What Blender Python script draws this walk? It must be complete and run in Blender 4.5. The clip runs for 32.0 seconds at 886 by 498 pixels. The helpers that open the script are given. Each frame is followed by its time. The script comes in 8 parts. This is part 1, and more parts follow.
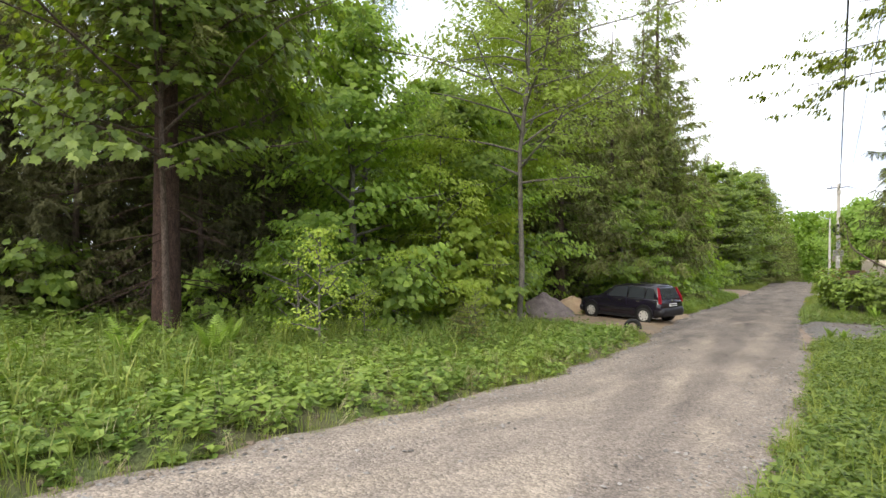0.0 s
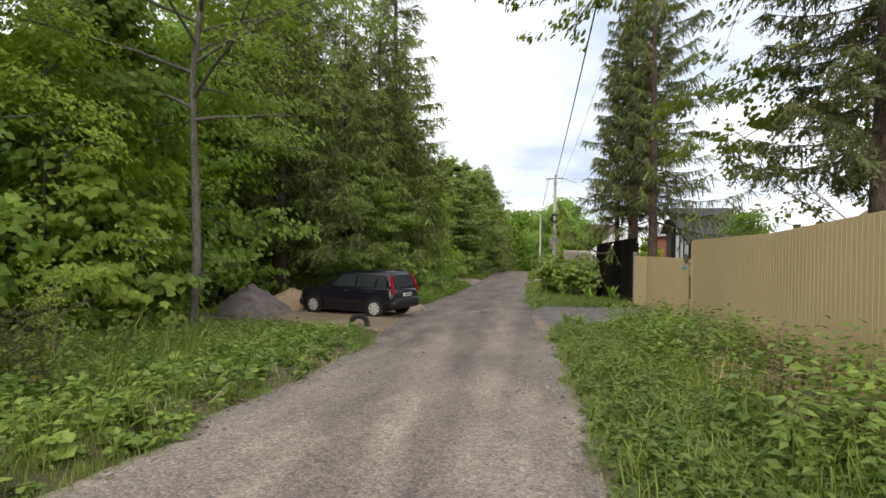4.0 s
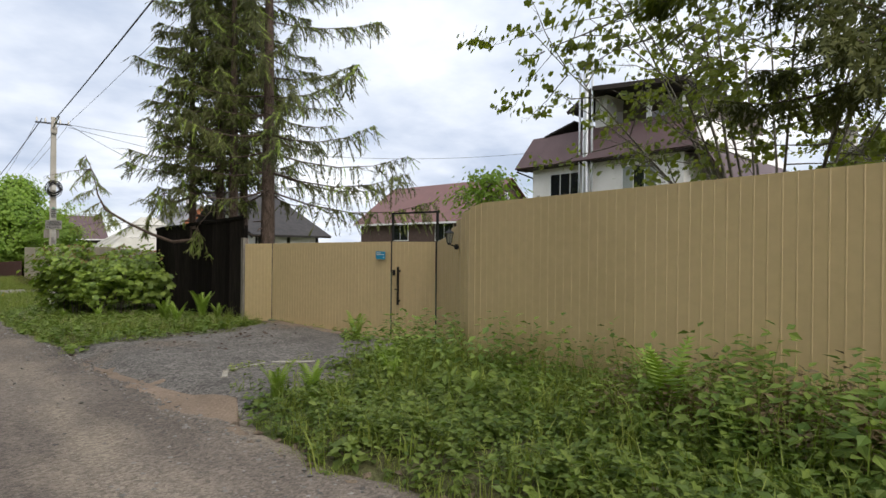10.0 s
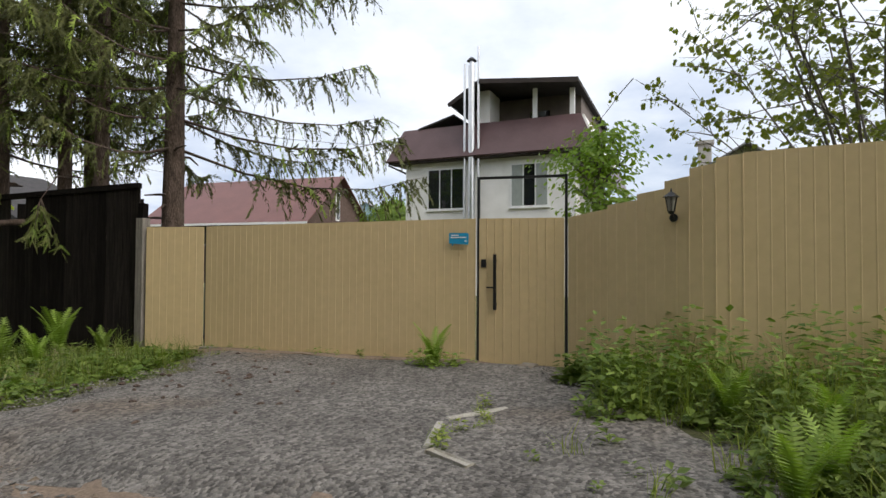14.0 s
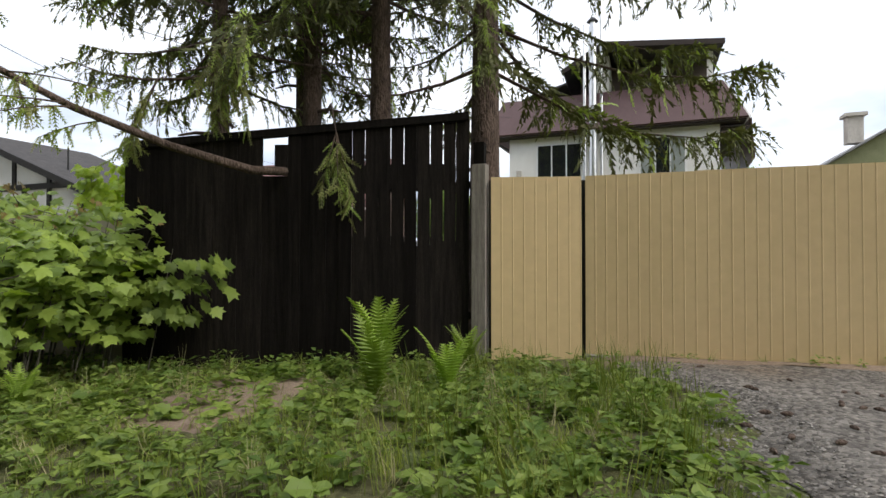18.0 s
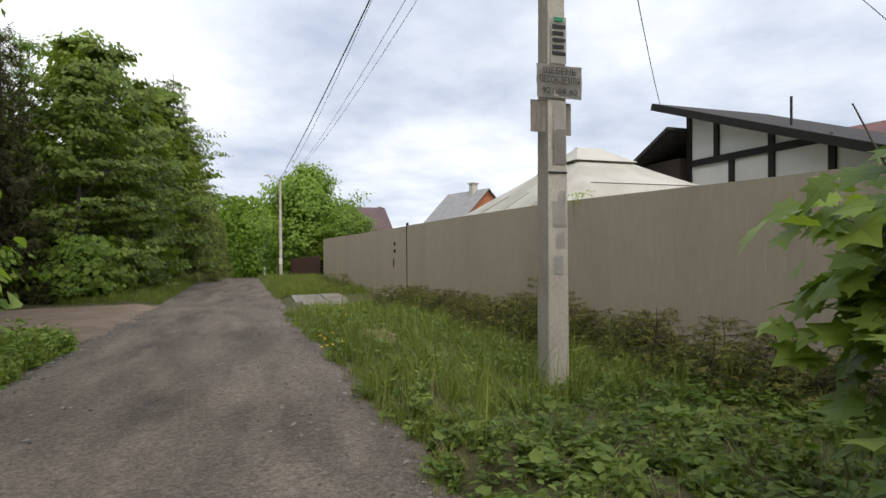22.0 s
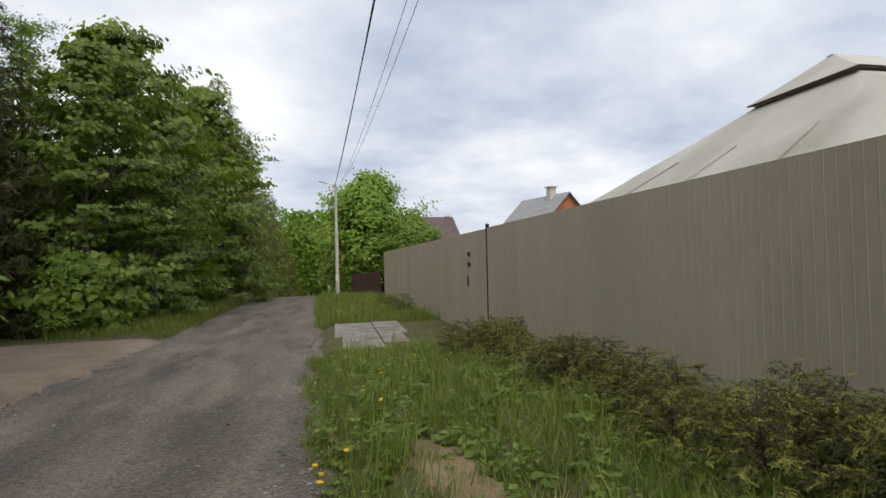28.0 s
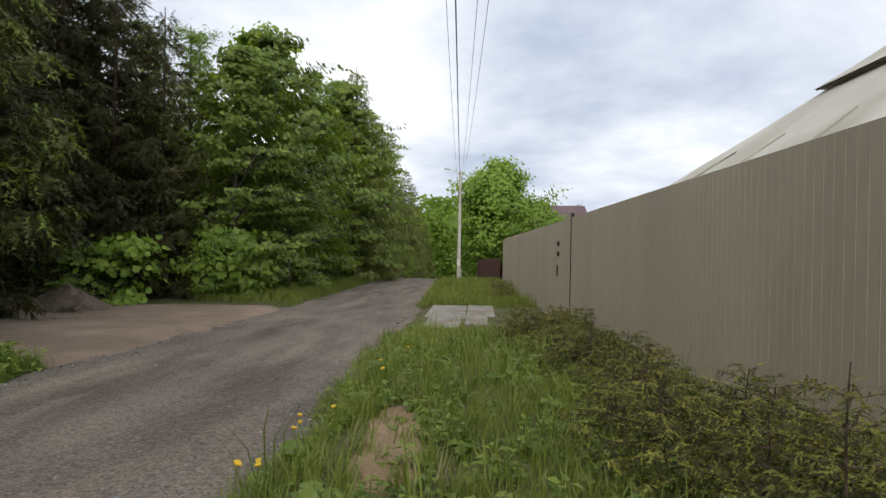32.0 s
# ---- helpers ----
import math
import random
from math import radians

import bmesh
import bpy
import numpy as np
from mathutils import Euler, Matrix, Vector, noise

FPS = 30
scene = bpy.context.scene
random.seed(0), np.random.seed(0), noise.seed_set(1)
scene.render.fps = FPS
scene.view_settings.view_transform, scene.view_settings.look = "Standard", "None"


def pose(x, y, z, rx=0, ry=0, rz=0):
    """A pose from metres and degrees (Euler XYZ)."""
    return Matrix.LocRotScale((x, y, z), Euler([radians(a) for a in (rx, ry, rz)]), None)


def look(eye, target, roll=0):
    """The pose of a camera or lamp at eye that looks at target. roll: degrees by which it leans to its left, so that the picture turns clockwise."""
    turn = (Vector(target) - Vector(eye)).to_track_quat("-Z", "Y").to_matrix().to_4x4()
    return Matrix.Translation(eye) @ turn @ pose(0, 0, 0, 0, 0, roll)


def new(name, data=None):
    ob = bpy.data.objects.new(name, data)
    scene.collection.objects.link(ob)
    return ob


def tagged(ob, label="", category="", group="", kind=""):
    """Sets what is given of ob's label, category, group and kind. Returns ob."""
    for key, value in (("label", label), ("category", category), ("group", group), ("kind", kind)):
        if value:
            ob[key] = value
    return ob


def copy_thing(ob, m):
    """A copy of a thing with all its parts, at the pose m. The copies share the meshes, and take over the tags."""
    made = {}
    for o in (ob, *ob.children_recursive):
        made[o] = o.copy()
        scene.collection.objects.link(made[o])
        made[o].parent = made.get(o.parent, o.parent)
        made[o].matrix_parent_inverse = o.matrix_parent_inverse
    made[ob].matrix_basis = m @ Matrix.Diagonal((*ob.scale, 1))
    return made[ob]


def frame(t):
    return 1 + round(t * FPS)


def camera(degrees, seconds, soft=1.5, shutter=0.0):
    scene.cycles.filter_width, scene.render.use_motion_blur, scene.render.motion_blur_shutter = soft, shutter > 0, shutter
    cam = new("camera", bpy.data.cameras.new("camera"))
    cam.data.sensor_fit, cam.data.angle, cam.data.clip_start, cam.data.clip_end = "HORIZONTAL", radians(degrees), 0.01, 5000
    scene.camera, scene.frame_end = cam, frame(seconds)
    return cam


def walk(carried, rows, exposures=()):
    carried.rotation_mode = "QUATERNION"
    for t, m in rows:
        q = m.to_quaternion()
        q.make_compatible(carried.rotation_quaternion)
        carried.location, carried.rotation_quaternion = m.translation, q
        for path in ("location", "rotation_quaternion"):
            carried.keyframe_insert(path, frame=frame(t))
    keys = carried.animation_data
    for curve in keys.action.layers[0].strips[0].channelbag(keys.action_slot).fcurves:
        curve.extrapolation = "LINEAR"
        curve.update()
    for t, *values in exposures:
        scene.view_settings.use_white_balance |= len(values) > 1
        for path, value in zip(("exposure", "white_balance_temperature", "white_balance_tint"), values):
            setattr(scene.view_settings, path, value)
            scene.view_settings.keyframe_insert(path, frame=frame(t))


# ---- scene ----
cam = camera(78.2, 32.0)
PATH = [
    (0, (1.246, -2.0, 1.798), (0.044, -0.402, 1.783), 0.3),
    (0.5, (1.245, -1.795, 1.818), (0.128, -0.136, 1.791), 0.5),
    (1, (1.128, -1.456, 1.784), (0.08, 0.247, 1.768), 0.5),
    (1.5, (0.945, -1.079, 1.719), (-0.086, 0.635, 1.691), 0.5),
    (2, (0.729, -0.5, 1.621), (-0.256, 1.24, 1.588), 0.5),
    (2.5, (0.507, 0.278, 1.497), (-0.409, 2.056, 1.465), 0.5),
    (3, (0.359, 1.236, 1.381), (-0.46, 3.06, 1.354), 0.4),
    (3.5, (0.266, 2.07, 1.286), (-0.251, 4.002, 1.261), 0.6),
    (4, (0.264, 2.754, 1.257), (-0.118, 4.717, 1.233), 0.7),
    (4.5, (0.251, 3.476, 1.239), (-0.053, 5.453, 1.214), 0.7),
    (6.5, (-0.384, 6.924, 0.947), (-0.221, 8.917, 0.926), 0.6),
    (7, (-0.498, 7.617, 0.872), (-0.228, 9.599, 0.855), 1.0),
    (7.5, (-0.772, 8.327, 0.846), (-0.331, 10.278, 0.833), 1.3),
    (8, (-0.965, 9.037, 0.791), (-0.26, 10.909, 0.79), 1.3),
    (8.5, (-1.128, 9.799, 0.801), (-0.195, 11.568, 0.802), 1.2),
    (9, (-1.155, 10.538, 0.785), (-0.058, 12.21, 0.79), 0.9),
    (9.5, (-1.499, 11.236, 0.751), (-0.28, 12.822, 0.752), 0.8),
    (10, (-1.803, 11.761, 0.729), (-0.487, 13.267, 0.728), 0.6),
    (10.5, (-2.197, 12.405, 0.688), (-0.779, 13.815, 0.688), 0.6),
    (11, (-2.616, 13.096, 0.546), (-1.037, 14.323, 0.568), 0.6),
    (11.5, (-2.673, 13.974, 0.478), (-0.995, 15.061, 0.501), 0.4),
    (12, (-2.627, 14.768, 0.423), (-0.888, 15.755, 0.452), 0.6),
    (12.5, (-2.571, 15.608, 0.398), (-0.806, 16.548, 0.422), 0.4),
    (13, (-2.46, 16.423, 0.369), (-0.669, 17.313, 0.394), 0.3),
    (13.5, (-2.498, 17.165, 0.298), (-0.687, 18.013, 0.339), 0.3),
    (15.5, (-2.009, 20.159, 0.239), (-0.128, 20.84, 0.267), 0.2),
    (16, (-1.903, 20.888, 0.175), (-0.008, 21.527, 0.203), 0.2),
    (16.5, (-1.853, 21.647, 0.134), (0.049, 22.262, 0.157), 0.3),
    (17, (-1.889, 22.388, 0.09), (0.019, 22.987, 0.106), 0.5),
    (17.5, (-1.987, 23.24, 0.067), (-0.085, 23.86, 0.081), 0.6),
    (18, (-2.0, 24.238, -0.049), (-0.132, 24.951, -0.02), 0.0),
    (18.5, (-1.862, 25.229, -0.01), (-0.089, 26.155, 0.019), 0.1),
    (19, (-1.809, 25.978, -0.017), (-0.137, 27.077, -0.006), -0.3),
    (19.5, (-1.701, 26.752, 0.033), (-0.213, 28.088, 0.027), -0.4),
    (20, (-1.683, 27.372, -0.016), (-0.406, 28.911, -0.013), 0.1),
    (20.5, (-1.883, 28.433, -0.013), (-0.801, 30.115, -0.016), 0.1),
    (21, (-1.961, 29.568, -0.04), (-1.037, 31.342, -0.043), 0.2),
    (21.5, (-2.144, 30.496, -0.064), (-1.389, 32.348, -0.076), -0.4),
    (22, (-2.181, 31.443, -0.143), (-1.552, 33.342, -0.151), -0.4),
    (22.5, (-2.246, 32.369, -0.174), (-1.729, 34.3, -0.183), -0.4),
    (23, (-2.302, 33.262, -0.211), (-1.818, 35.202, -0.217), -0.1),
    (23.5, (-2.474, 34.003, -0.267), (-2.033, 35.954, -0.272), -0.3),
    (24, (-2.532, 34.77, -0.31), (-2.128, 36.729, -0.314), -0.5),
    (24.5, (-2.629, 35.537, -0.333), (-2.279, 37.506, -0.337), -0.5),
    (26.5, (-2.229, 37.405, -0.115), (-1.972, 39.388, -0.118), -0.7),
    (27, (-1.975, 37.485, -0.157), (-1.671, 39.462, -0.129), -1.1),
    (27.5, (-1.573, 37.443, -0.196), (-1.229, 39.413, -0.147), -1.0),
    (28, (-0.991, 37.204, -0.171), (-0.603, 39.166, -0.128), -1.4),
    (28.5, (-0.548, 36.988, -0.173), (-0.132, 38.944, -0.131), -0.8),
    (29, (-0.021, 36.973, -0.222), (0.39, 38.93, -0.184), -0.1),
    (29.5, (0.332, 36.868, -0.156), (0.721, 38.829, -0.119), -0.3),
    (30, (0.512, 36.73, -0.139), (0.758, 38.715, -0.101), 0.0),
    (30.5, (0.544, 36.613, -0.177), (0.533, 38.613, -0.148), 0.6),
    (31, (0.579, 36.667, -0.195), (0.448, 38.663, -0.174), 1.1),
    (31.5, (0.603, 36.672, -0.211), (0.471, 38.667, -0.194), 1.1),
    (32, (0.43, 36.726, -0.203), (0.301, 38.722, -0.205), 1.1),
]
# the clip's camera meters as it goes: brighter at the forest and the thicket
EXPOSURES = [(0, 1.0), (2.5, 0.96), (4.0, 0.45), (7, 0.37), (9, 0.22), (12, 0.3), (16, 0.32), (17.5, 0.42), (18.5, 0.85), (19.0, 1.2), (20.2, 1.3), (20.8, 0.62), (21.5, 0.22), (23, 0.02), (27, -0.08), (32, 0.07)]
walk(cam, [(t, look(eye, target, roll)) for t, eye, target, roll in PATH], EXPOSURES)

# ---- light: a bright overcast sky with a veiled sun ----
world = bpy.data.worlds.new("overcast_sky")
scene.world = world
world.use_nodes = True
wn, wl = world.node_tree.nodes, world.node_tree.links
wn.clear()
w_out = wn.new("ShaderNodeOutputWorld")
w_bg = wn.new("ShaderNodeBackground")
w_sky = wn.new("ShaderNodeTexSky")
w_sky.sky_type = "NISHITA"
w_sky.sun_disc = False
w_sky.sun_elevation, w_sky.sun_rotation = radians(43), radians(188)
w_sky.altitude = 50
w_co = wn.new("ShaderNodeTexCoord")
w_sep = wn.new("ShaderNodeSeparateXYZ")
wl.new(w_co.outputs["Generated"], w_sep.inputs[0])


def wmath(op, a, b):
    n = wn.new("ShaderNodeMath")
    n.operation = op
    for k, v in enumerate((a, b)):
        if isinstance(v, (int, float)):
            n.inputs[k].default_value = v
        else:
            wl.new(v, n.inputs[k])
    return n.outputs[0]


# clouds lie on a flat layer: the direction is divided by its height
w_h = wmath("MAXIMUM", wmath("ADD", w_sep.outputs[2], 0.20), 0.06)
w_uv = wn.new("ShaderNodeCombineXYZ")
wl.new(wmath("DIVIDE", w_sep.outputs[0], w_h), w_uv.inputs[0])
wl.new(wmath("DIVIDE", w_sep.outputs[1], w_h), w_uv.inputs[1])


def wnoise(scale, detail, rough, shift):
    n = wn.new("ShaderNodeTexNoise")
    n.noise_dimensions = "3D"
    n.inputs["Scale"].default_value, n.inputs["Detail"].default_value = scale, detail
    n.inputs["Roughness"].default_value = rough
    m = wn.new("ShaderNodeVectorMath")
    m.operation = "ADD"
    m.inputs[1].default_value = shift
    wl.new(w_uv.outputs[0], m.inputs[0])
    wl.new(m.outputs[0], n.inputs["Vector"])
    return n.outputs["Fac"]


def wramp(fac, *stops):
    r = wn.new("ShaderNodeValToRGB")
    wl.new(fac, r.inputs[0])
    e = r.color_ramp.elements
    while len(e) < len(stops):
        e.new(0.5)
    for k, (p, c) in enumerate(stops):
        e[k].position, e[k].color = p, (*c, 1)
    return r.outputs[0]


SKY_BRIGHT = 0.97
w_cloud = wramp(wnoise(0.75, 7, 0.55, (3.1, 1.7, 0.4)), (0.34, (0.50, 0.58, 0.73)), (0.46, (0.78, 0.835, 0.94)), (0.60, (1.12, 1.14, 1.17)))
w_gap = wramp(wnoise(0.42, 6, 0.5, (7.7, 0.3, 5.1)), (0.60, (0, 0, 0)), (0.72, (0.55, 0.55, 0.55)))
w_blue = wn.new("ShaderNodeMix")
w_blue.data_type = "RGBA"
w_blue.blend_type = "MULTIPLY"
w_blue.inputs[0].default_value = 1
wl.new(w_sky.outputs[0], w_blue.inputs[6])
w_blue.inputs[7].default_value = (0.10, 0.10, 0.10, 1)
w_mix = wn.new("ShaderNodeMix")
w_mix.data_type = "RGBA"
wl.new(w_gap, w_mix.inputs[0])
wl.new(w_cloud, w_mix.inputs[6])
wl.new(w_blue.outputs[2], w_mix.inputs[7])
wl.new(w_mix.outputs[2], w_bg.inputs[0])
w_bg.inputs[1].default_value = SKY_BRIGHT
wl.new(w_bg.outputs[0], w_out.inputs[0])

sun_lamp = new("sun", bpy.data.lights.new("sun", "SUN"))
sun_lamp.data.energy, sun_lamp.data.angle, sun_lamp.data.color = 2.4, radians(55), (1.0, 0.925, 0.81)
sun_lamp.matrix_world = look((0, 0, 42), (6.3, 44.6, 0))

# ---- materials ----


def nodes_of(m):
    return m.node_tree.nodes, m.node_tree.links


def make_mat(name, stops, scale=4.0, rough=0.8, metal=0.0, fine=60.0, fine_amt=0.25, bump=0.3, bump_dist=0.01, island=0.0, stretch=(1, 1, 1), spec=0.3, blotch=None, objvar=0.0):
    """A principled material: colours along a noise, a finer noise over it, a bump, and a shift from piece to piece."""
    m = bpy.data.materials.new(name)
    m.use_nodes = True
    n, l = nodes_of(m)
    b = n["Principled BSDF"]
    co = n.new("ShaderNodeTexCoord")
    mp = n.new("ShaderNodeMapping")
    mp.inputs["Scale"].default_value = stretch
    l.new(co.outputs["Object"], mp.inputs[0])
    a = n.new("ShaderNodeTexNoise")
    a.inputs["Scale"].default_value, a.inputs["Detail"].default_value, a.inputs["Roughness"].default_value = scale, 6, 0.6
    l.new(mp.outputs[0], a.inputs["Vector"])
    r = n.new("ShaderNodeValToRGB")
    e = r.color_ramp.elements
    while len(e) < len(stops):
        e.new(0.5)
    for k, (p, c) in enumerate(stops):
        e[k].position, e[k].color = p, (*c, 1)
    l.new(a.outputs["Fac"], r.inputs[0])
    f = n.new("ShaderNodeTexNoise")
    f.inputs["Scale"].default_value, f.inputs["Detail"].default_value = fine, 4
    l.new(mp.outputs[0], f.inputs["Vector"])
    fr = n.new("ShaderNodeMapRange")
    fr.inputs["From Min"].default_value, fr.inputs["From Max"].default_value = 0.25, 0.75
    fr.inputs["To Min"].default_value, fr.inputs["To Max"].default_value = 1 - fine_amt, 1 + fine_amt
    l.new(f.outputs["Fac"], fr.inputs[0])
    val = fr.outputs[0]

    def times(x, src, lo, hi):
        q = n.new("ShaderNodeMapRange")
        q.inputs["To Min"].default_value, q.inputs["To Max"].default_value = lo, hi
        l.new(src, q.inputs[0])
        mu = n.new("ShaderNodeMath")
        mu.operation = "MULTIPLY"
        l.new(x, mu.inputs[0])
        l.new(q.outputs[0], mu.inputs[1])
        return mu.outputs[0]

    if island:
        g = n.new("ShaderNodeNewGeometry")
        val = times(val, g.outputs["Random Per Island"], 1 - island, 1 + island)
    if objvar:
        o = n.new("ShaderNodeObjectInfo")
        val = times(val, o.outputs["Random"], 1 - objvar, 1 + objvar)
    hs = n.new("ShaderNodeHueSaturation")
    l.new(r.outputs[0], hs.inputs["Color"])
    l.new(val, hs.inputs["Value"])
    col = hs.outputs[0]
    if blotch:
        bc, bs, lo, hi = blotch
        t = n.new("ShaderNodeTexNoise")
        t.inputs["Scale"].default_value, t.inputs["Detail"].default_value = bs, 5
        l.new(mp.outputs[0], t.inputs["Vector"])
        tr = n.new("ShaderNodeMapRange")
        tr.inputs["From Min"].default_value, tr.inputs["From Max"].default_value = lo, hi
        l.new(t.outputs["Fac"], tr.inputs[0])
        mx = n.new("ShaderNodeMix")
        mx.data_type = "RGBA"
        l.new(tr.outputs[0], mx.inputs[0])
        l.new(col, mx.inputs[6])
        mx.inputs[7].default_value = (*bc, 1)
        col = mx.outputs[2]
    l.new(col, b.inputs["Base Color"])
    b.inputs["Roughness"].default_value, b.inputs["Metallic"].default_value = rough, metal
    b.inputs["Specular IOR Level"].default_value = spec
    if bump:
        bp = n.new("ShaderNodeBump")
        bp.inputs["Strength"].default_value, bp.inputs["Distance"].default_value = bump, bump_dist
        l.new(f.outputs["Fac"], bp.inputs["Height"])
        l.new(bp.outputs[0], b.inputs["Normal"])
    return m


LEAF_GAIN = 1.95


def leaf_mat(name, dark, light, through_col, glow=0.35, vary=0.35, rough=0.45, patch=0.35):
    """Leaves: a colour that varies from leaf to leaf and over the plant, with light shining through."""
    m = bpy.data.materials.new(name)
    m.use_nodes = True
    n, l = nodes_of(m)
    b = n["Principled BSDF"]
    g = n.new("ShaderNodeNewGeometry")
    r = n.new("ShaderNodeValToRGB")
    r.color_ramp.elements[0].position, r.color_ramp.elements[1].position = 0.0, 1.0
    dark, light = [[min(0.5, c * LEAF_GAIN) for c in q] for q in (dark, light)]
    r.color_ramp.elements[0].color, r.color_ramp.elements[1].color = (*dark, 1), (*light, 1)
    co = n.new("ShaderNodeTexCoord")
    t = n.new("ShaderNodeTexNoise")
    t.inputs["Scale"].default_value, t.inputs["Detail"].default_value = patch, 3
    l.new(co.outputs["Object"], t.inputs["Vector"])
    mx = n.new("ShaderNodeMath")
    mx.operation = "MULTIPLY_ADD"
    l.new(g.outputs["Random Per Island"], mx.inputs[0])
    mx.inputs[1].default_value = vary
    sb = n.new("ShaderNodeMapRange")
    sb.inputs["From Min"].default_value, sb.inputs["From Max"].default_value = 0.3, 0.7
    sb.inputs["To Min"].default_value, sb.inputs["To Max"].default_value = 0.0, 1.0 - vary
    l.new(t.outputs["Fac"], sb.inputs[0])
    l.new(sb.outputs[0], mx.inputs[2])
    l.new(mx.outputs[0], r.inputs[0])
    o = n.new("ShaderNodeObjectInfo")
    ov = n.new("ShaderNodeMapRange")
    ov.inputs["To Min"].default_value, ov.inputs["To Max"].default_value = 0.75, 1.2
    l.new(o.outputs["Random"], ov.inputs[0])
    hs = n.new("ShaderNodeHueSaturation")
    l.new(r.outputs[0], hs.inputs["Color"])
    l.new(ov.outputs[0], hs.inputs["Value"])
    l.new(hs.outputs[0], b.inputs["Base Color"])
    b.inputs["Roughness"].default_value = rough
    b.inputs["Specular IOR Level"].default_value = 0.25
    tl = n.new("ShaderNodeBsdfTranslucent")
    mul = n.new("ShaderNodeMix")
    mul.data_type = "RGBA"
    mul.blend_type = "MULTIPLY"
    mul.inputs[0].default_value = 1
    l.new(hs.outputs[0], mul.inputs[6])
    mul.inputs[7].default_value = (*through_col, 1)
    l.new(mul.outputs[2], tl.inputs[0])
    mixs = n.new("ShaderNodeMixShader")
    mixs.inputs[0].default_value = glow
    l.new(b.outputs[0], mixs.inputs[1])
    l.new(tl.outputs[0], mixs.inputs[2])
    l.new(mixs.outputs[0], n["Material Output"].inputs["Surface"])
    return m


def plain(name, c, rough=0.5, metal=0.0, amt=0.12, scale=30.0, bump=0.1, spec=0.4):
    d = tuple(x * (1 - amt) for x in c)
    return make_mat(name, [(0.3, d), (0.7, c)], scale=scale * 0.1, rough=rough, metal=metal, fine=scale * 3, fine_amt=amt, bump=bump, bump_dist=0.003, spec=spec)


M_GROUND = make_mat("verge_soil", [(0.3, (0.055, 0.06, 0.022)), (0.5, (0.10, 0.095, 0.045)), (0.7, (0.085, 0.12, 0.035))], scale=0.8, rough=0.95, fine=25, fine_amt=0.4, bump=0.8, bump_dist=0.04)


def gravel_mat(name, stops, patch_scale, stone_scale, stone_amt, tint, tint_scale, lo, hi, stretch=(1, 1, 1), bump=1.0, fresh=None):
    """Loose gravel: worn patches, and stones of two sizes as cells with their own tone and height; fresh: a value
    factor that changes along y (y from, y to, factor from, factor to).
    """
    m = make_mat(name, stops, scale=patch_scale, rough=0.95, fine=120, fine_amt=0.3, bump=0, stretch=stretch, blotch=(tint, tint_scale, lo, hi))
    n, l = nodes_of(m)
    b = n["Principled BSDF"]
    col = b.inputs["Base Color"].links[0].from_socket
    co = n.new("ShaderNodeTexCoord")
    wv = n.new("ShaderNodeTexNoise")
    wv.inputs["Scale"].default_value = 1.3
    l.new(co.outputs["Object"], wv.inputs["Vector"])
    height = None
    val = None
    for sc, amt in ((stone_scale, stone_amt), (stone_scale * 0.4, stone_amt * 0.3)):
        v = n.new("ShaderNodeTexVoronoi")
        v.inputs["Scale"].default_value = sc
        l.new(co.outputs["Object"], v.inputs["Vector"])
        sp = n.new("ShaderNodeSeparateColor")
        l.new(v.outputs["Color"], sp.inputs[0])
        q = n.new("ShaderNodeMapRange")
        q.inputs["To Min"].default_value, q.inputs["To Max"].default_value = 1 - amt, 1 + amt
        l.new(sp.outputs[0], q.inputs[0])
        d = n.new("ShaderNodeMath")
        d.operation = "MULTIPLY"
        l.new(v.outputs["Distance"], d.inputs[0])
        l.new(wv.outputs["Fac"], d.inputs[1])
        if val is None:
            val, height = q.outputs[0], d.outputs[0]
        else:
            mu = n.new("ShaderNodeMath")
            mu.operation = "MULTIPLY"
            l.new(val, mu.inputs[0])
            l.new(q.outputs[0], mu.inputs[1])
            val = mu.outputs[0]
            ad = n.new("ShaderNodeMath")
            ad.operation = "ADD"
            l.new(height, ad.inputs[0])
            l.new(d.outputs[0], ad.inputs[1])
            height = ad.outputs[0]
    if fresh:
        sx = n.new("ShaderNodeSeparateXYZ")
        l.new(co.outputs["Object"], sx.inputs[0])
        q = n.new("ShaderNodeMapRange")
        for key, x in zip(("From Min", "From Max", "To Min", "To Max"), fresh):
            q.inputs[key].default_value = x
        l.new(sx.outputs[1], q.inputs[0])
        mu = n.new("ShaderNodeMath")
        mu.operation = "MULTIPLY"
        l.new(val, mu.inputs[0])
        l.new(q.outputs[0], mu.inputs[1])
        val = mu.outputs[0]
    hs = n.new("ShaderNodeHueSaturation")
    l.new(col, hs.inputs["Color"])
    l.new(val, hs.inputs["Value"])
    l.new(hs.outputs[0], b.inputs["Base Color"])
    bp = n.new("ShaderNodeBump")
    bp.invert = True
    bp.inputs["Strength"].default_value, bp.inputs["Distance"].default_value = bump, 0.02
    l.new(height, bp.inputs["Height"])
    l.new(bp.outputs[0], b.inputs["Normal"])
    return m


